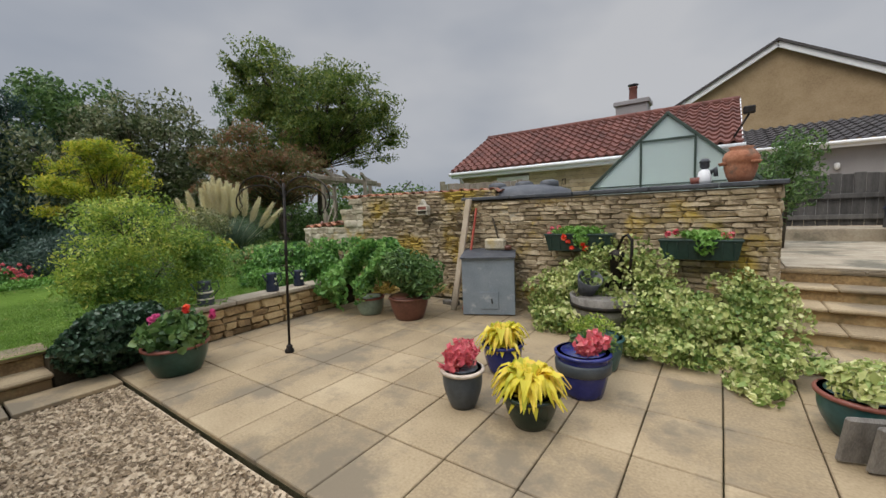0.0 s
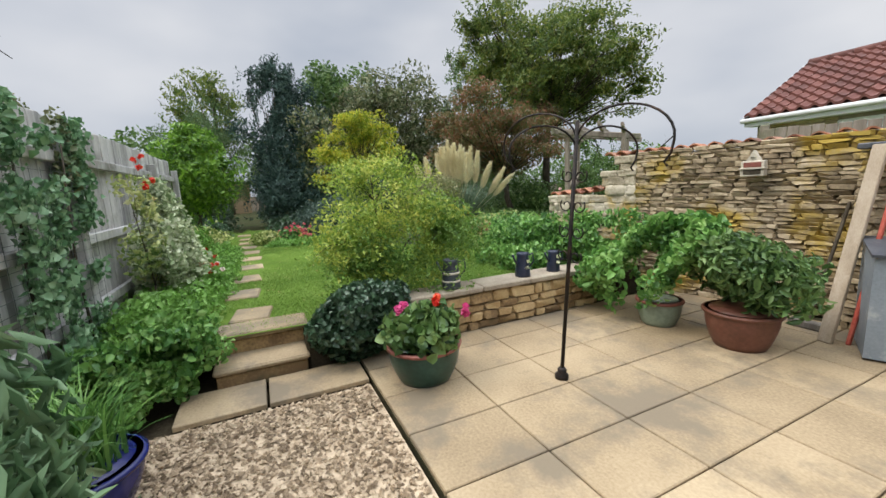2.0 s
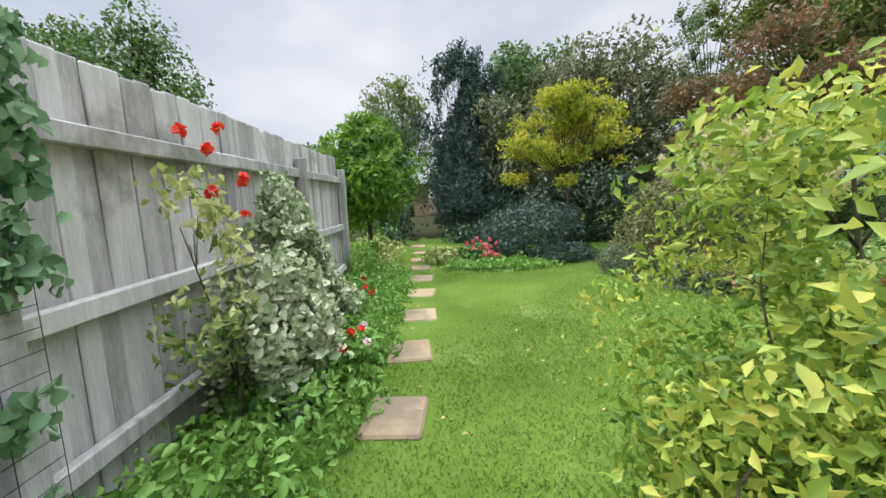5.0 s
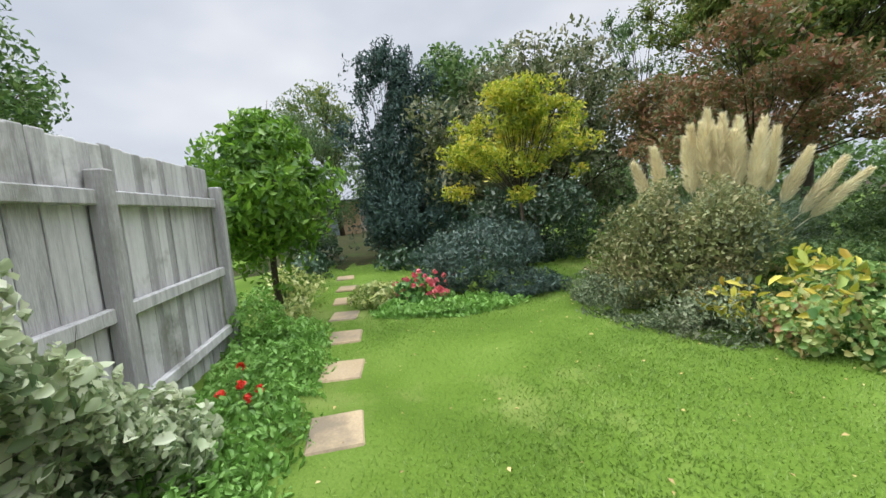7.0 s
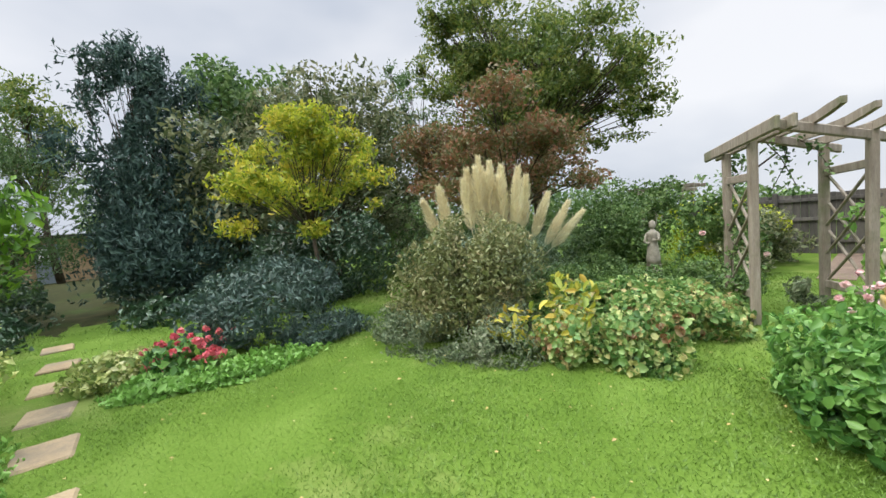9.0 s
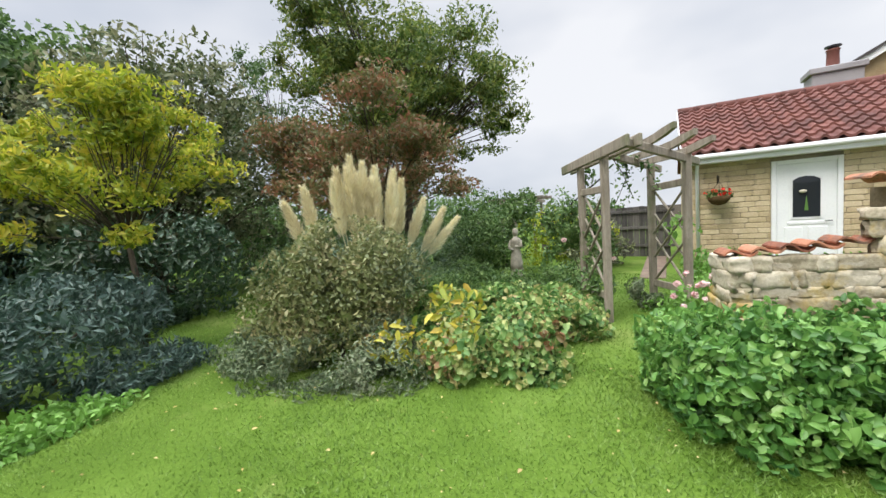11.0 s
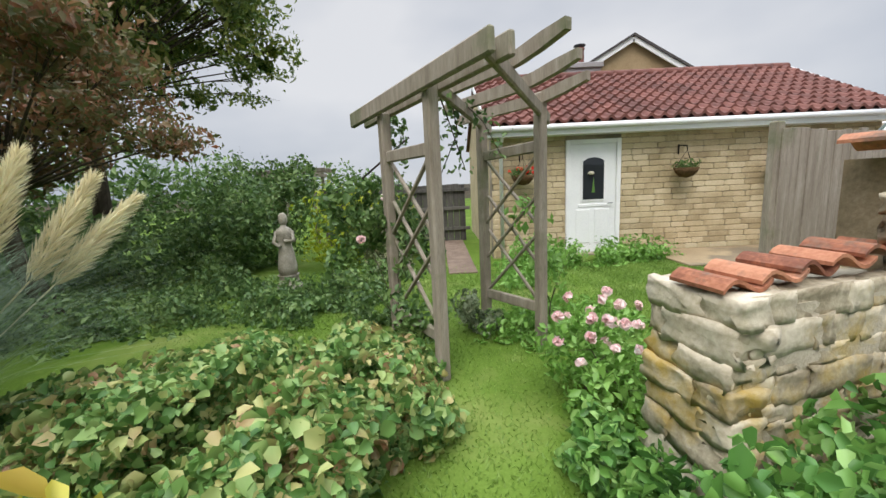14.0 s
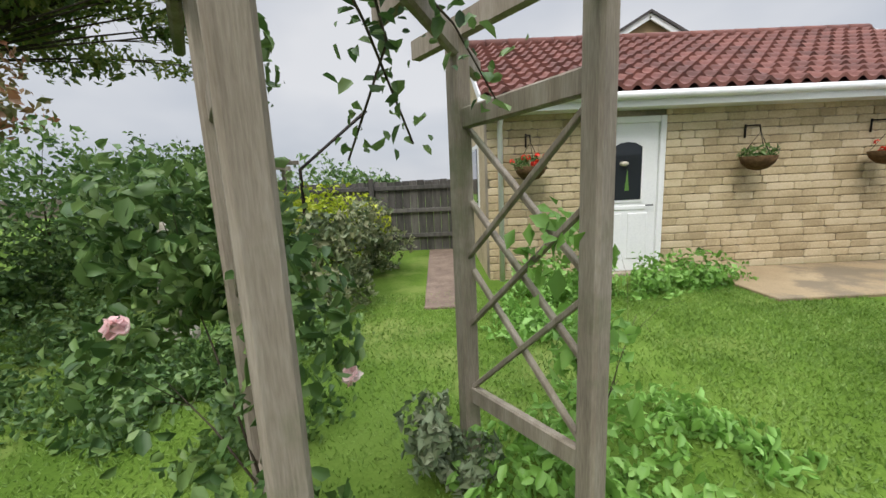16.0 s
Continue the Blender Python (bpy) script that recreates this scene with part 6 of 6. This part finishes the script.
bin_ = thing("metal_coal_bunker", (-2.72, 4.95, 0), "blue-grey painted metal bunker with sloping lid", "bunker")
bin_.rotation_euler = (0, 0, radians(24))
vs = [(-0.36, -0.3, 0.02), (0.36, -0.3, 0.02), (0.36, 0.3, 0.02), (-0.36, 0.3, 0.02), (-0.36, -0.3, 0.80), (0.36, -0.3, 0.80), (0.36, 0.3, 0.86), (-0.36, 0.3, 0.86)]
mesh_ob("body", vs, [(0, 1, 5, 4), (1, 2, 6, 5), (2, 3, 7, 6), (3, 0, 4, 7), (3, 2, 1, 0), (4, 5, 6, 7)], GREYBOX, bin_)
mesh_ob("lid", [(-0.38, -0.33, 0.805), (0.38, -0.33, 0.805), (0.38, 0.31, 0.87), (-0.38, 0.31, 0.87), (-0.38, -0.33, 0.825), (0.38, -0.33, 0.825), (0.38, 0.31, 0.89), (-0.38, 0.31, 0.89)], [(0, 1, 5, 4), (1, 2, 6, 5), (2, 3, 7, 6), (3, 0, 4, 7), (3, 2, 1, 0), (4, 5, 6, 7)], LEADGREY, bin_)
block("hatch", (-0.12, -0.312, 0.10), (0.14, -0.302, 0.34), GREYBOX, bin_, 0.003)
tubes("handle", [[(0.05, -0.315, 0.25, 0.007), (0.05, -0.335, 0.22, 0.007), (0.05, -0.315, 0.18, 0.007)]], IRON, bin_, 6)
lathe("cap", [(0.05, 0), (0.05, 0.05), (0.02, 0.07)], BROWNPOT, bin_, (0.27, 0.1, 0.88), 12)
stone_b = block("loose_stone", (-0.16, -0.05, 0), (0.16, 0.05, 0.17), PALESTONE, None, 0.03)
stone_b.matrix_basis = pose(-2.70, 5.12, 0.875, 0, 0, 10)
tagged(stone_b, "pale rough stone standing on the bunker", "stone")
plank = beam("leaning_plank", (-3.22, 4.72, 0.0), (-3.16, 5.16, 1.64), 0.10, 0.04, TIMBERRED)
tagged(plank, "old timber plank leaning on the wall corner", "plank")
redrod = beam("red_batten", (-3.10, 4.80, 0.0), (-3.04, 5.18, 1.50), 0.03, 0.03, REDPAINT)
tagged(redrod, "red-painted batten leaning beside the plank", "batten")
broom = thing("garden_broom", (-3.45, 5.0, 0), "old wooden broom leaning on the rubble wall", "broom")
beam("shaft", (0, 0, 0.04), (0.05, 0.42, 1.15), 0.026, 0.026, BARK, broom)
block("head", (-0.14, -0.05, 0.0), (0.14, 0.04, 0.07), BARREL, broom, 0.01)
stick = beam("old_stick", (-2.62, 5.14, 0.9), (-2.78, 5.2, 1.35), 0.025, 0.025, BARK)
tagged(stick, "weathered stick leaning on the stone wall", "stick")

bird = thing("bird_house", (-4.12, 5.27, 1.42), "cream wooden bird house with pitched gable", "bird house")
bird.rotation_euler = (0, 0, math.atan2(0.9, 3.7))
block("box", (-0.10, -0.10, 0), (0.10, 0.03, 0.16), CREAM, bird, 0.006)
block("slot", (-0.075, -0.105, 0.02), (0.075, -0.095, 0.07), BARK, bird, 0.002)
block("slot", (-0.075, -0.105, 0.095), (0.075, -0.095, 0.145), REDRIM, bird, 0.002)
block("ledge", (-0.11, -0.12, 0.075), (0.11, 0.0, 0.088), CREAM, bird, 0.002)
pane_prism("gable", [(-0.06, 0.16), (0.06, 0.16), (0.0, 0.27)], -0.09, 0.02, CREAM, bird)
lathe("hole", [(0.018, 0), (0.018, 0.004)], BARK, bird, (0, -0.094, 0.195), 10)


def wall_planter(x0, x1, z, seed, blossoms):
    root = thing("wall_planter", ((x0 + x1) / 2, 5.12, z), "dark green trough planter with trailing flowers", "planter", "planters on the retaining wall")
    w = (x1 - x0) / 2
    vs = [(-w * 0.9, -0.09, 0), (w * 0.9, -0.09, 0), (w * 0.9, 0.10, 0), (-w * 0.9, 0.10, 0), (-w, -0.12, 0.21), (w, -0.12, 0.21), (w, 0.11, 0.21), (-w, 0.11, 0.21)]
    mesh_ob("trough", vs, [(0, 1, 5, 4), (1, 2, 6, 5), (2, 3, 7, 6), (3, 0, 4, 7), (3, 2, 1, 0), (4, 5, 6, 7)], PLANTER, root)
    for i in range(7):
        xx = -w * 0.8 + i * w * 0.27
        beam("rib", (xx, -0.096, 0.01), (xx, -0.122, 0.19), 0.015, 0.01, PLANTER, root, 0.003)
    block("rim", (-w - 0.01, -0.13, 0.20), (w + 0.01, 0.115, 0.222), PLANTER, root, 0.004)
    fill(root, [((-0.0, -0.03, 0.25), (w * 0.75, 0.12, 0.07)), ((0.05, -0.12, 0.16), (0.1, 0.06, 0.1))], 420, 0.06, L_COVER, seed, 0.6)
    for pts, mt, nm in blossoms:
        blooms(root, pts, 0.042, mt, nm, 10)


wall_planter(-1.90, -1.06, 0.90, 71, (([(-0.1, -0.16, 0.12), (-0.05, -0.17, 0.05), (0.08, -0.16, 0.1), (-0.15, -0.15, 0.18), (0.12, -0.16, 0.04)], L_RED, "flower"), ([(-0.33, -0.08, 0.28), (-0.36, -0.1, 0.22), (-0.25, -0.06, 0.3)], L_HOTPINK, "pink_flower")))
wall_planter(-0.56, 0.20, 0.84, 72, (([(-0.3, -0.08, 0.28), (-0.22, -0.06, 0.3), (0.28, -0.05, 0.27), (0.22, -0.06, 0.26)], L_HOTPINK, "pink_flower"),))
b = (-0.9, 4.75, 0)
plant("variegated_ivy", b, rel(b, [((-1.0, 4.95, 0.45), (0.75, 0.35, 0.42)), ((-0.25, 4.75, 0.32), (0.75, 0.55, 0.30)), ((0.15, 4.3, 0.16), (0.5, 0.6, 0.16)), ((-1.55, 4.9, 0.35), (0.5, 0.3, 0.32)), ((-0.5, 4.2, 0.12), (0.45, 0.4, 0.12)), ((-1.0, 5.1, 0.75), (0.45, 0.16, 0.3)), ((0.25, 5.0, 0.4), (0.4, 0.3, 0.3)), ((-1.3, 4.55, 0.16), (0.5, 0.3, 0.16)), ((0.25, 3.75, 0.05), (0.18, 0.3, 0.06))]), 24000, 0.043, L_VARIEG, "spreading cream-variegated ivy below the stone wall", "ivy", 0.01, 73, 0.8, rounded=True, ragged=0.3, f=6.0)
bar = thing("half_barrel", (-1.08, 4.62, 0.0), "grey oak half barrel with iron hoops", "barrel")
lathe("tub", [(0.27, 0), (0.33, 0.26), (0.36, 0.46), (0.33, 0.46), (0.32, 0.40)], BARREL, bar, n=24)
lathe("hoop", [(0.344, 0.33), (0.352, 0.33), (0.360, 0.38), (0.350, 0.38)], IRON, bar, n=24)
lathe("water_stones", [(0.31, 0.40), (0.2, 0.43), (0.02, 0.44)], BARREL, bar, n=24)
pump = thing("hand_pump", (-0.98, 4.88, 0.0), "black cast-iron hand water pump", "pump")
lathe("column", [(0.09, 0), (0.09, 0.3), (0.055, 0.33), (0.055, 0.62), (0.075, 0.64), (0.08, 0.86), (0.09, 0.87), (0.09, 0.9), (0.03, 0.95)], IRON, pump, n=16)
tubes("spout", [[(0, -0.05, 0.6, 0.035), (-0.05, -0.17, 0.6, 0.03), (-0.07, -0.2, 0.53, 0.03)]], IRON, pump, 8)
tubes("handle", [[(0.0, 0, 0.93, 0.014), (0.07, -0.02, 1.10, 0.016), (0.12, -0.04, 1.13, 0.018), (0.17, -0.05, 1.06, 0.018), (0.17, -0.06, 0.9, 0.018), (0.14, -0.08, 0.62, 0.016)]], IRON, pump, 8)
buck = thing("tipped_bucket", (-1.24, 4.62, 0.55), "dark metal bucket tipped over the barrel", "bucket")
buck.rotation_euler = (radians(28), radians(22), 0)
lathe("body", [(0.10, -0.10), (0.14, 0.13), (0.132, 0.13), (0.095, -0.08)], LEADGREY, buck, n=20)

# ---- on and behind the retaining wall ----
urn = thing("terracotta_urn", (0.17, 5.48, 1.665), "round terracotta strawberry pot on the coping", "pot")
lathe("body", [(0.10, 0), (0.13, 0.06), (0.155, 0.16), (0.15, 0.2), (0.165, 0.22), (0.17, 0.27), (0.14, 0.33), (0.10, 0.36), (0.12, 0.385), (0.09, 0.385)], CLAY, urn)
pst = lathe("lip", [(0.045, 0), (0.06, 0.03), (0.04, 0.035)], CLAY, urn, (-0.15, -0.04, 0.19), 12)
pst2 = lathe("lip", [(0.045, 0), (0.06, 0.03), (0.04, 0.035)], CLAY, urn, (0.12, -0.1, 0.19), 12)
gn = thing("garden_ornament", (-0.16, 5.46, 1.665), "small white and grey garden ornament on the coping", "ornament")
lathe("body", [(0.06, 0), (0.075, 0.05), (0.06, 0.14), (0.03, 0.17)], WHITE, gn, n=14)
lathe("head", [(0.02, 0.16), (0.05, 0.2), (0.045, 0.24), (0.06, 0.25), (0.03, 0.29)], LEADGREY, gn, n=14)
lathe("pot", [(0.04, 0), (0.055, 0.08), (0.045, 0.08)], REDRIM, gn, (-0.09, -0.03, 0), 12)
tubes("arm", [[(0.05, 0, 0.12, 0.03), (0.10, 0, 0.17, 0.035), (0.11, 0, 0.08, 0.025)]], LEADGREY, gn, 8)
tank = thing("covered_water_tank", (-2.72, 6.4, LAWN), "low domed dark tank cover behind the wall", "tank")
lathe("shell", [(0.75, 0), (0.75, 1.35), (0.7, 1.45), (0.45, 1.54), (0.05, 1.57)], LEADGREY, tank, n=24)
for k, dx in enumerate((-0.45, 0.0, 0.4)):
    lathe("lid", [(0.16, 1.47), (0.15, 1.59), (0.08, 1.62)], LEADGREY, tank, (dx, -0.25 + 0.1 * k, 0), 14)
b = (0.75, 7.6, DECK)
plant("terrace_shrub", b, rel(b, [((0.75, 7.6, 1.7), (0.5, 0.45, 0.5)), ((0.9, 7.5, 2.1), (0.35, 0.35, 0.3))]), 2600, 0.07, L_MID, "green bush growing on the terrace by the greenhouse", "shrub", 0.03, 81, 0.35)
lampx = thing("eaves_lamp", (0.42, 10.1, 3.2), "dark flood lamp on the roof edge", "lamp")
tubes("arm", [[(-0.25, 0.1, -0.5, 0.02), (0, 0, -0.05, 0.02)]], IRON, lampx, 6)
block("head", (-0.1, -0.06, -0.05), (0.1, 0.06, 0.1), IRON, lampx, 0.02)
wb = thing("wheelie_bin", (2.35, 8.6, DECK), "blue-grey wheeled bin with yellow label by the fence", "bin")
mesh_ob("body", [(-0.22, -0.25, 0), (0.22, -0.25, 0), (0.22, 0.25, 0), (-0.22, 0.25, 0), (-0.28, -0.3, 0.5), (0.28, -0.3, 0.5), (0.28, 0.3, 0.5), (-0.28, 0.3, 0.5)], [(0, 1, 5, 4), (1, 2, 6, 5), (2, 3, 7, 6), (3, 0, 4, 7), (3, 2, 1, 0), (4, 5, 6, 7)], NAVY, wb)
block("lid", (-0.3, -0.32, 0.5), (0.3, 0.32, 0.58), NAVY, wb, 0.03)
block("label", (-0.2, -0.298, 0.12), (0.2, -0.285, 0.26), L_YELLOW, wb, 0.002)

# ---- statue ----
st = thing("garden_statue", (-9.9, 8.85, G), "weathered stone figure-shaped garden ornament on a plinth", "statue")
lathe("plinth", [(0.17, -0.05), (0.17, 0.1), (0.14, 0.12), (0.13, 0.22), (0.15, 0.24)], STATUE, st, n=16)
lathe("drapery", [(0.12, 0.24), (0.13, 0.35), (0.105, 0.55), (0.085, 0.66), (0.10, 0.75), (0.115, 0.82), (0.10, 0.88), (0.04, 0.92), (0.035, 0.95)], STATUE, st, n=14)
lathe("top", [(0.03, 0.93), (0.058, 0.98), (0.062, 1.03), (0.05, 1.08), (0.02, 1.11)], STATUE, st, n=14)
tubes("sleeve", [[(-0.10, 0, 0.85, 0.032), (-0.14, -0.04, 0.70, 0.03), (-0.03, -0.12, 0.66, 0.025)], [(0.10, 0, 0.85, 0.032), (0.14, -0.04, 0.72, 0.03), (0.03, -0.12, 0.74, 0.025)]], STATUE, st, 8)

# ---- climbing roses on the pergola ----
b = (-8.0, 6.5, G)
cl = plant("climbing_rose", b, rel(b, [((-8.15, 6.75, 0.95), (0.42, 0.35, 0.5)), ((-8.25, 6.95, 1.5), (0.28, 0.28, 0.35)), ((-8.0, 6.45, 0.65), (0.28, 0.28, 0.25)), ((-8.15, 6.8, 2.0), (0.18, 0.18, 0.3)), ((-8.5, 6.75, 0.95), (0.28, 0.28, 0.3)), ((-8.5, 6.9, 1.5), (0.3, 0.28, 0.3))]), 4000, 0.056, L_MID, "climbing rose with dark leaves and pink blooms on pergola", "climber", 0.014, 91, 0.6, rounded=True, gap=-0.2)
blooms(cl, [(-0.35, -0.1, 1.0), (0.25, 0.1, 0.72), (-0.2, 0.3, 1.3)], 0.04, L_PINK, "flower", 12)
b = (-7.62, 6.5, G)
tubes_root = thing("rambling_rose", b, "thin rambling rose shoots hanging through the pergola", "climber")
sh = [[(-0.1, -0.3, 2.05, 0.006), (0.0, 0.1, 1.85, 0.005), (0.12, 0.25, 1.5, 0.004)], [(0.0, 0.0, 2.1, 0.006), (0.06, 0.15, 1.8, 0.005), (-0.1, 0.2, 1.45, 0.004)], [(0.1, 0.2, 2.05, 0.006), (0.28, 0.3, 1.9, 0.004), (0.42, 0.2, 1.6, 0.003)]]
tubes("stem", sh, BARK, tubes_root, 5)
pts = np.concatenate([np.array([np.array(s[i][:3]) * (1 - t) + np.array(s[i + 1][:3]) * t for i in (0, 1) for t in np.linspace(0, 1, 26)]) for s in sh])
leaves("foliage", pts + rng.normal(0, 0.05, pts.shape), np.tile((0, -0.5, 0.6), (len(pts), 1)), 0.055, L_MID, tubes_root, 0.6, rounded=True)
b = (-6.75, 6.9, G)
yr = plant("lattice_climber", b, rel(b, [((-6.65, 6.95, 0.75), (0.28, 0.25, 0.35)), ((-7.0, 6.85, 1.15), (0.2, 0.25, 0.4)), ((-6.5, 7.1, 1.0), (0.25, 0.2, 0.25))]), 420, 0.07, L_COVER, "sparse yellow-green climber on the lattice", "climber", 0.008, 92, 0.55, gap=0.1)
pole2 = thing("clothes_prop", (-8.9, 9.7, G), "dark angled pole of a washing line", "pole")
tubes("shaft", [[(0, 0, 0, 0.02), (0, 0, 1.55, 0.02), (0.75, 0.1, 2.15, 0.018)]], IRON, pole2, 8)

# ---- grass blades over the lawn ----
def turf(name, x0, x1, y0, y1, n, avoid, parent):
    p = np.stack([rng.uniform(x0, x1, n), rng.uniform(y0, y1, n), np.full(n, G - 0.004)], 1)
    p = p[~avoid(p)]
    n = len(p)
    a = rng.uniform(0, 6.28, n)
    hgt = rng.uniform(0.012, 0.032, n)
    s = np.stack([np.cos(a), np.sin(a), np.zeros(n)], 1) * 0.006
    tip = np.stack([rng.normal(0, 0.016, n), rng.normal(0, 0.016, n), hgt], 1)
    vs = np.stack([p - s, p + s, p + tip], 1).reshape(-1, 3)
    me = bpy.data.meshes.new(name)
    me.vertices.add(n * 3)
    me.vertices.foreach_set("co", vs.reshape(-1))
    me.loops.add(n * 3)
    me.loops.foreach_set("vertex_index", np.arange(n * 3, dtype=np.int32))
    me.polygons.add(n)
    me.polygons.foreach_set("loop_start", np.arange(0, n * 3, 3, dtype=np.int32))
    me.update(calc_edges=True)
    me.materials.append(L_LAWN)
    o = new(name, me)
    o.parent = parent
    return tagged(o, kind="stuff")


on_stone = lambda p: (np.abs(p[:, 1] - 0.22) < 0.2) & (np.abs(((-p[:, 0] - 5.9) % 0.945) - 0.0) < 0.2) | (np.abs(p[:, 1] - 0.22) < 0.2) & (np.abs(((-p[:, 0] - 5.9) % 0.945) - 0.945) < 0.2)
lawn_ob = bpy.data.objects["lawn"]
turf("grass", -11.5, -5.35, -0.1, 4.6, 126000, on_stone, lawn_ob)
turf("grass", -10.5, -5.8, 4.6, 10.0, 52000, on_stone, lawn_ob)
turf("grass", -19.0, -11.5, -1.5, 6.0, 26000, on_stone, lawn_ob)
turf("grass", -5.8, -3.1, 6.0, 10.0, 40000, on_stone, bpy.data.objects["lawn_upper"])
fl_ = thing("fallen_leaves", (-8, 2.5, G + 0.02), "scattered small fallen leaves on the lawn", "leaves", kind="stuff")
pp = np.stack([rng.uniform(-3.2, 2.4, 240), rng.uniform(-2.3, 2.6, 240), np.full(240, 0.018)], 1)
leaves("fallen_leaf", pp, np.tile((0, 0, 2.0), (240, 1)), 0.026, L_DEAD, fl_, 0.6, 0.3, 0.0)

# ---- gravel ----
n = 26000
gx, gy = rng.uniform(-4.58, 0.3, n), rng.uniform(-1.0, 1.1, n)
oc = np.array([(1, 0, -0.2), (-1, 0, -0.2), (0, 1, -0.2), (0, -1, -0.2), (0, 0, 0.8)], float)
tri = np.array([(0, 2, 4), (2, 1, 4), (1, 3, 4), (3, 0, 4)])
sc = rng.uniform(0.009, 0.021, (n, 1, 1)) * rng.uniform(0.6, 1.3, (n, 1, 3))
an = rng.uniform(0, 6.28, n)
v = (oc[None] + rng.normal(0, 0.18, (n, 5, 3))) * sc
vx = v[:, :, 0] * np.cos(an)[:, None] - v[:, :, 1] * np.sin(an)[:, None]
vy = v[:, :, 0] * np.sin(an)[:, None] + v[:, :, 1] * np.cos(an)[:, None]
V = np.stack([vx + gx[:, None], vy + gy[:, None], v[:, :, 2] * 0.8 + rng.uniform(-0.045, -0.022, n)[:, None]], 2).reshape(-1, 3)
F = (tri[None] + (np.arange(n) * 5)[:, None, None]).reshape(-1, 3)
tagged(mesh_ob("pebbles", V, F, PEBBLE, gravel_bed, False), kind="stuff")

# ---- patio slabs ----
rows_y = [1.14, 1.78, 2.40, 3.00, 3.66, 4.31, 4.85, 5.30]
r5 = random.Random(11)


def slab(x0, x1, y0, y1, parent, z=0.0):
    g_ = 0.0045
    bm = bmesh.new()
    add_box(bm, pose((x0 + x1) / 2, (y0 + y1) / 2, z - 0.02, r5.uniform(-0.15, 0.15), r5.uniform(-0.15, 0.15), r5.uniform(-0.3, 0.3)), (x1 - x0 - 2 * g_, y1 - y0 - 2 * g_, 0.04), 0.006)
    bm_ob("slab", bm, SLAB, parent)


COLS = (-5.08, -4.74, -4.26, -3.78, -3.27, -2.78, -2.32, -1.80, -1.33, -0.85, -0.40, 0.05, 0.52, 1.0, 1.5, 2.0, 2.4)
for j in range(len(rows_y) - 1):
    for a, c in zip(COLS, COLS[1:]):
        slab(a, c, rows_y[j], rows_y[j + 1], patio)
for y0, y1 in ((-0.20, 0.38), (0.39, 1.12)):
    slab(-5.04, -4.6, y0, y1, patio)
tagged(block("bank_infill", (-5.6, 0.72, -0.08), (-5.12, 1.56, 0.27), SOIL, None, 0.02), "earth bank under the ivy", "ground", kind="structure")

# ---- stones of the walls ----
lay_stones(lowwall, stone_shapes(8, GOLDSTONE, 0.10, 1), 2.5, lambda x: 0.42, 0.098, 0.2, 0.12, 21, gap=0.012)
pale_face = new("pale_face")
pale_face.parent = tallwall
lay_stones(pale_face, stone_shapes(14, PALESTONE, 0.02, 12, 0.2, True), 1.35, TALLTOP, 0.10, 0.20, 0.10, 28, 150, gap=-0.006, proud=0.012)
long_face = new("long_face")
long_face.parent = tallwall
long_face.location = (1.35, 0, 0)
lay_stones(long_face, stone_shapes(10, RUBBLE, 0.13, 2), 2.5, lambda x: TALLTOP(x + 1.35), 0.047, 0.15, 0.12, 22, 300, gap=0.002, proud=0.022)
endw = thing("wall_end", (-6.82, 4.72, 0), "ragged pale end of the old stone wall", "wall", kind="structure")
lay_stones(retain, stone_shapes(14, RUBBLE, 0.11, 5, 0.16), 3.8, lambda x: 1.62, 0.062, 0.17, 0.12, 24, gap=0.002, proud=0.024)
block("mortar_patch", (0.62, -0.03, 1.24), (0.96, 0.05, 1.47), PALEMORTAR, retain, 0.025)
ends = new("end_face")
ends.parent = retain
ends.matrix_basis = pose(3.80, 0.0, 0, 0, 0, 90)
lay_stones(ends, stone_shapes(6, RUBBLE, 0.09, 6), 0.42, lambda x: 1.66, 0.14, 0.3, 0.12, 25, gap=0.010)
endw.matrix_basis = pose(-6.78, 5.13, 0, 0, 0, -76.3)
lay_stones(endw, stone_shapes(8, PALESTONE, 0.02, 7, 0.22, True), 0.42, lambda x: 1.25, 0.14, 0.25, 0.16, 26, gap=-0.012, proud=0.02)
brick_mesh = stone_shapes(4, BRICKY, 0.008, 8)
for x0, ln, top, z0, lim, sd in ((0.0, 1.33, 2.44, 0.0, 80, 31), (2.32, 4.68, 2.44, 0.0, 210, 32)):
    fc = new("stone_face")
    fc.parent = bung
    fc.location = (x0, 0.03, 0)
    lay_stones(fc, brick_mesh, ln, lambda x: 2.50, 0.103, 0.34, 0.05, sd, lim, None, 0.006, "stone_block", 0.2, lambda r: r.uniform(0.55, 1.35), 0.012, "far_blocks")
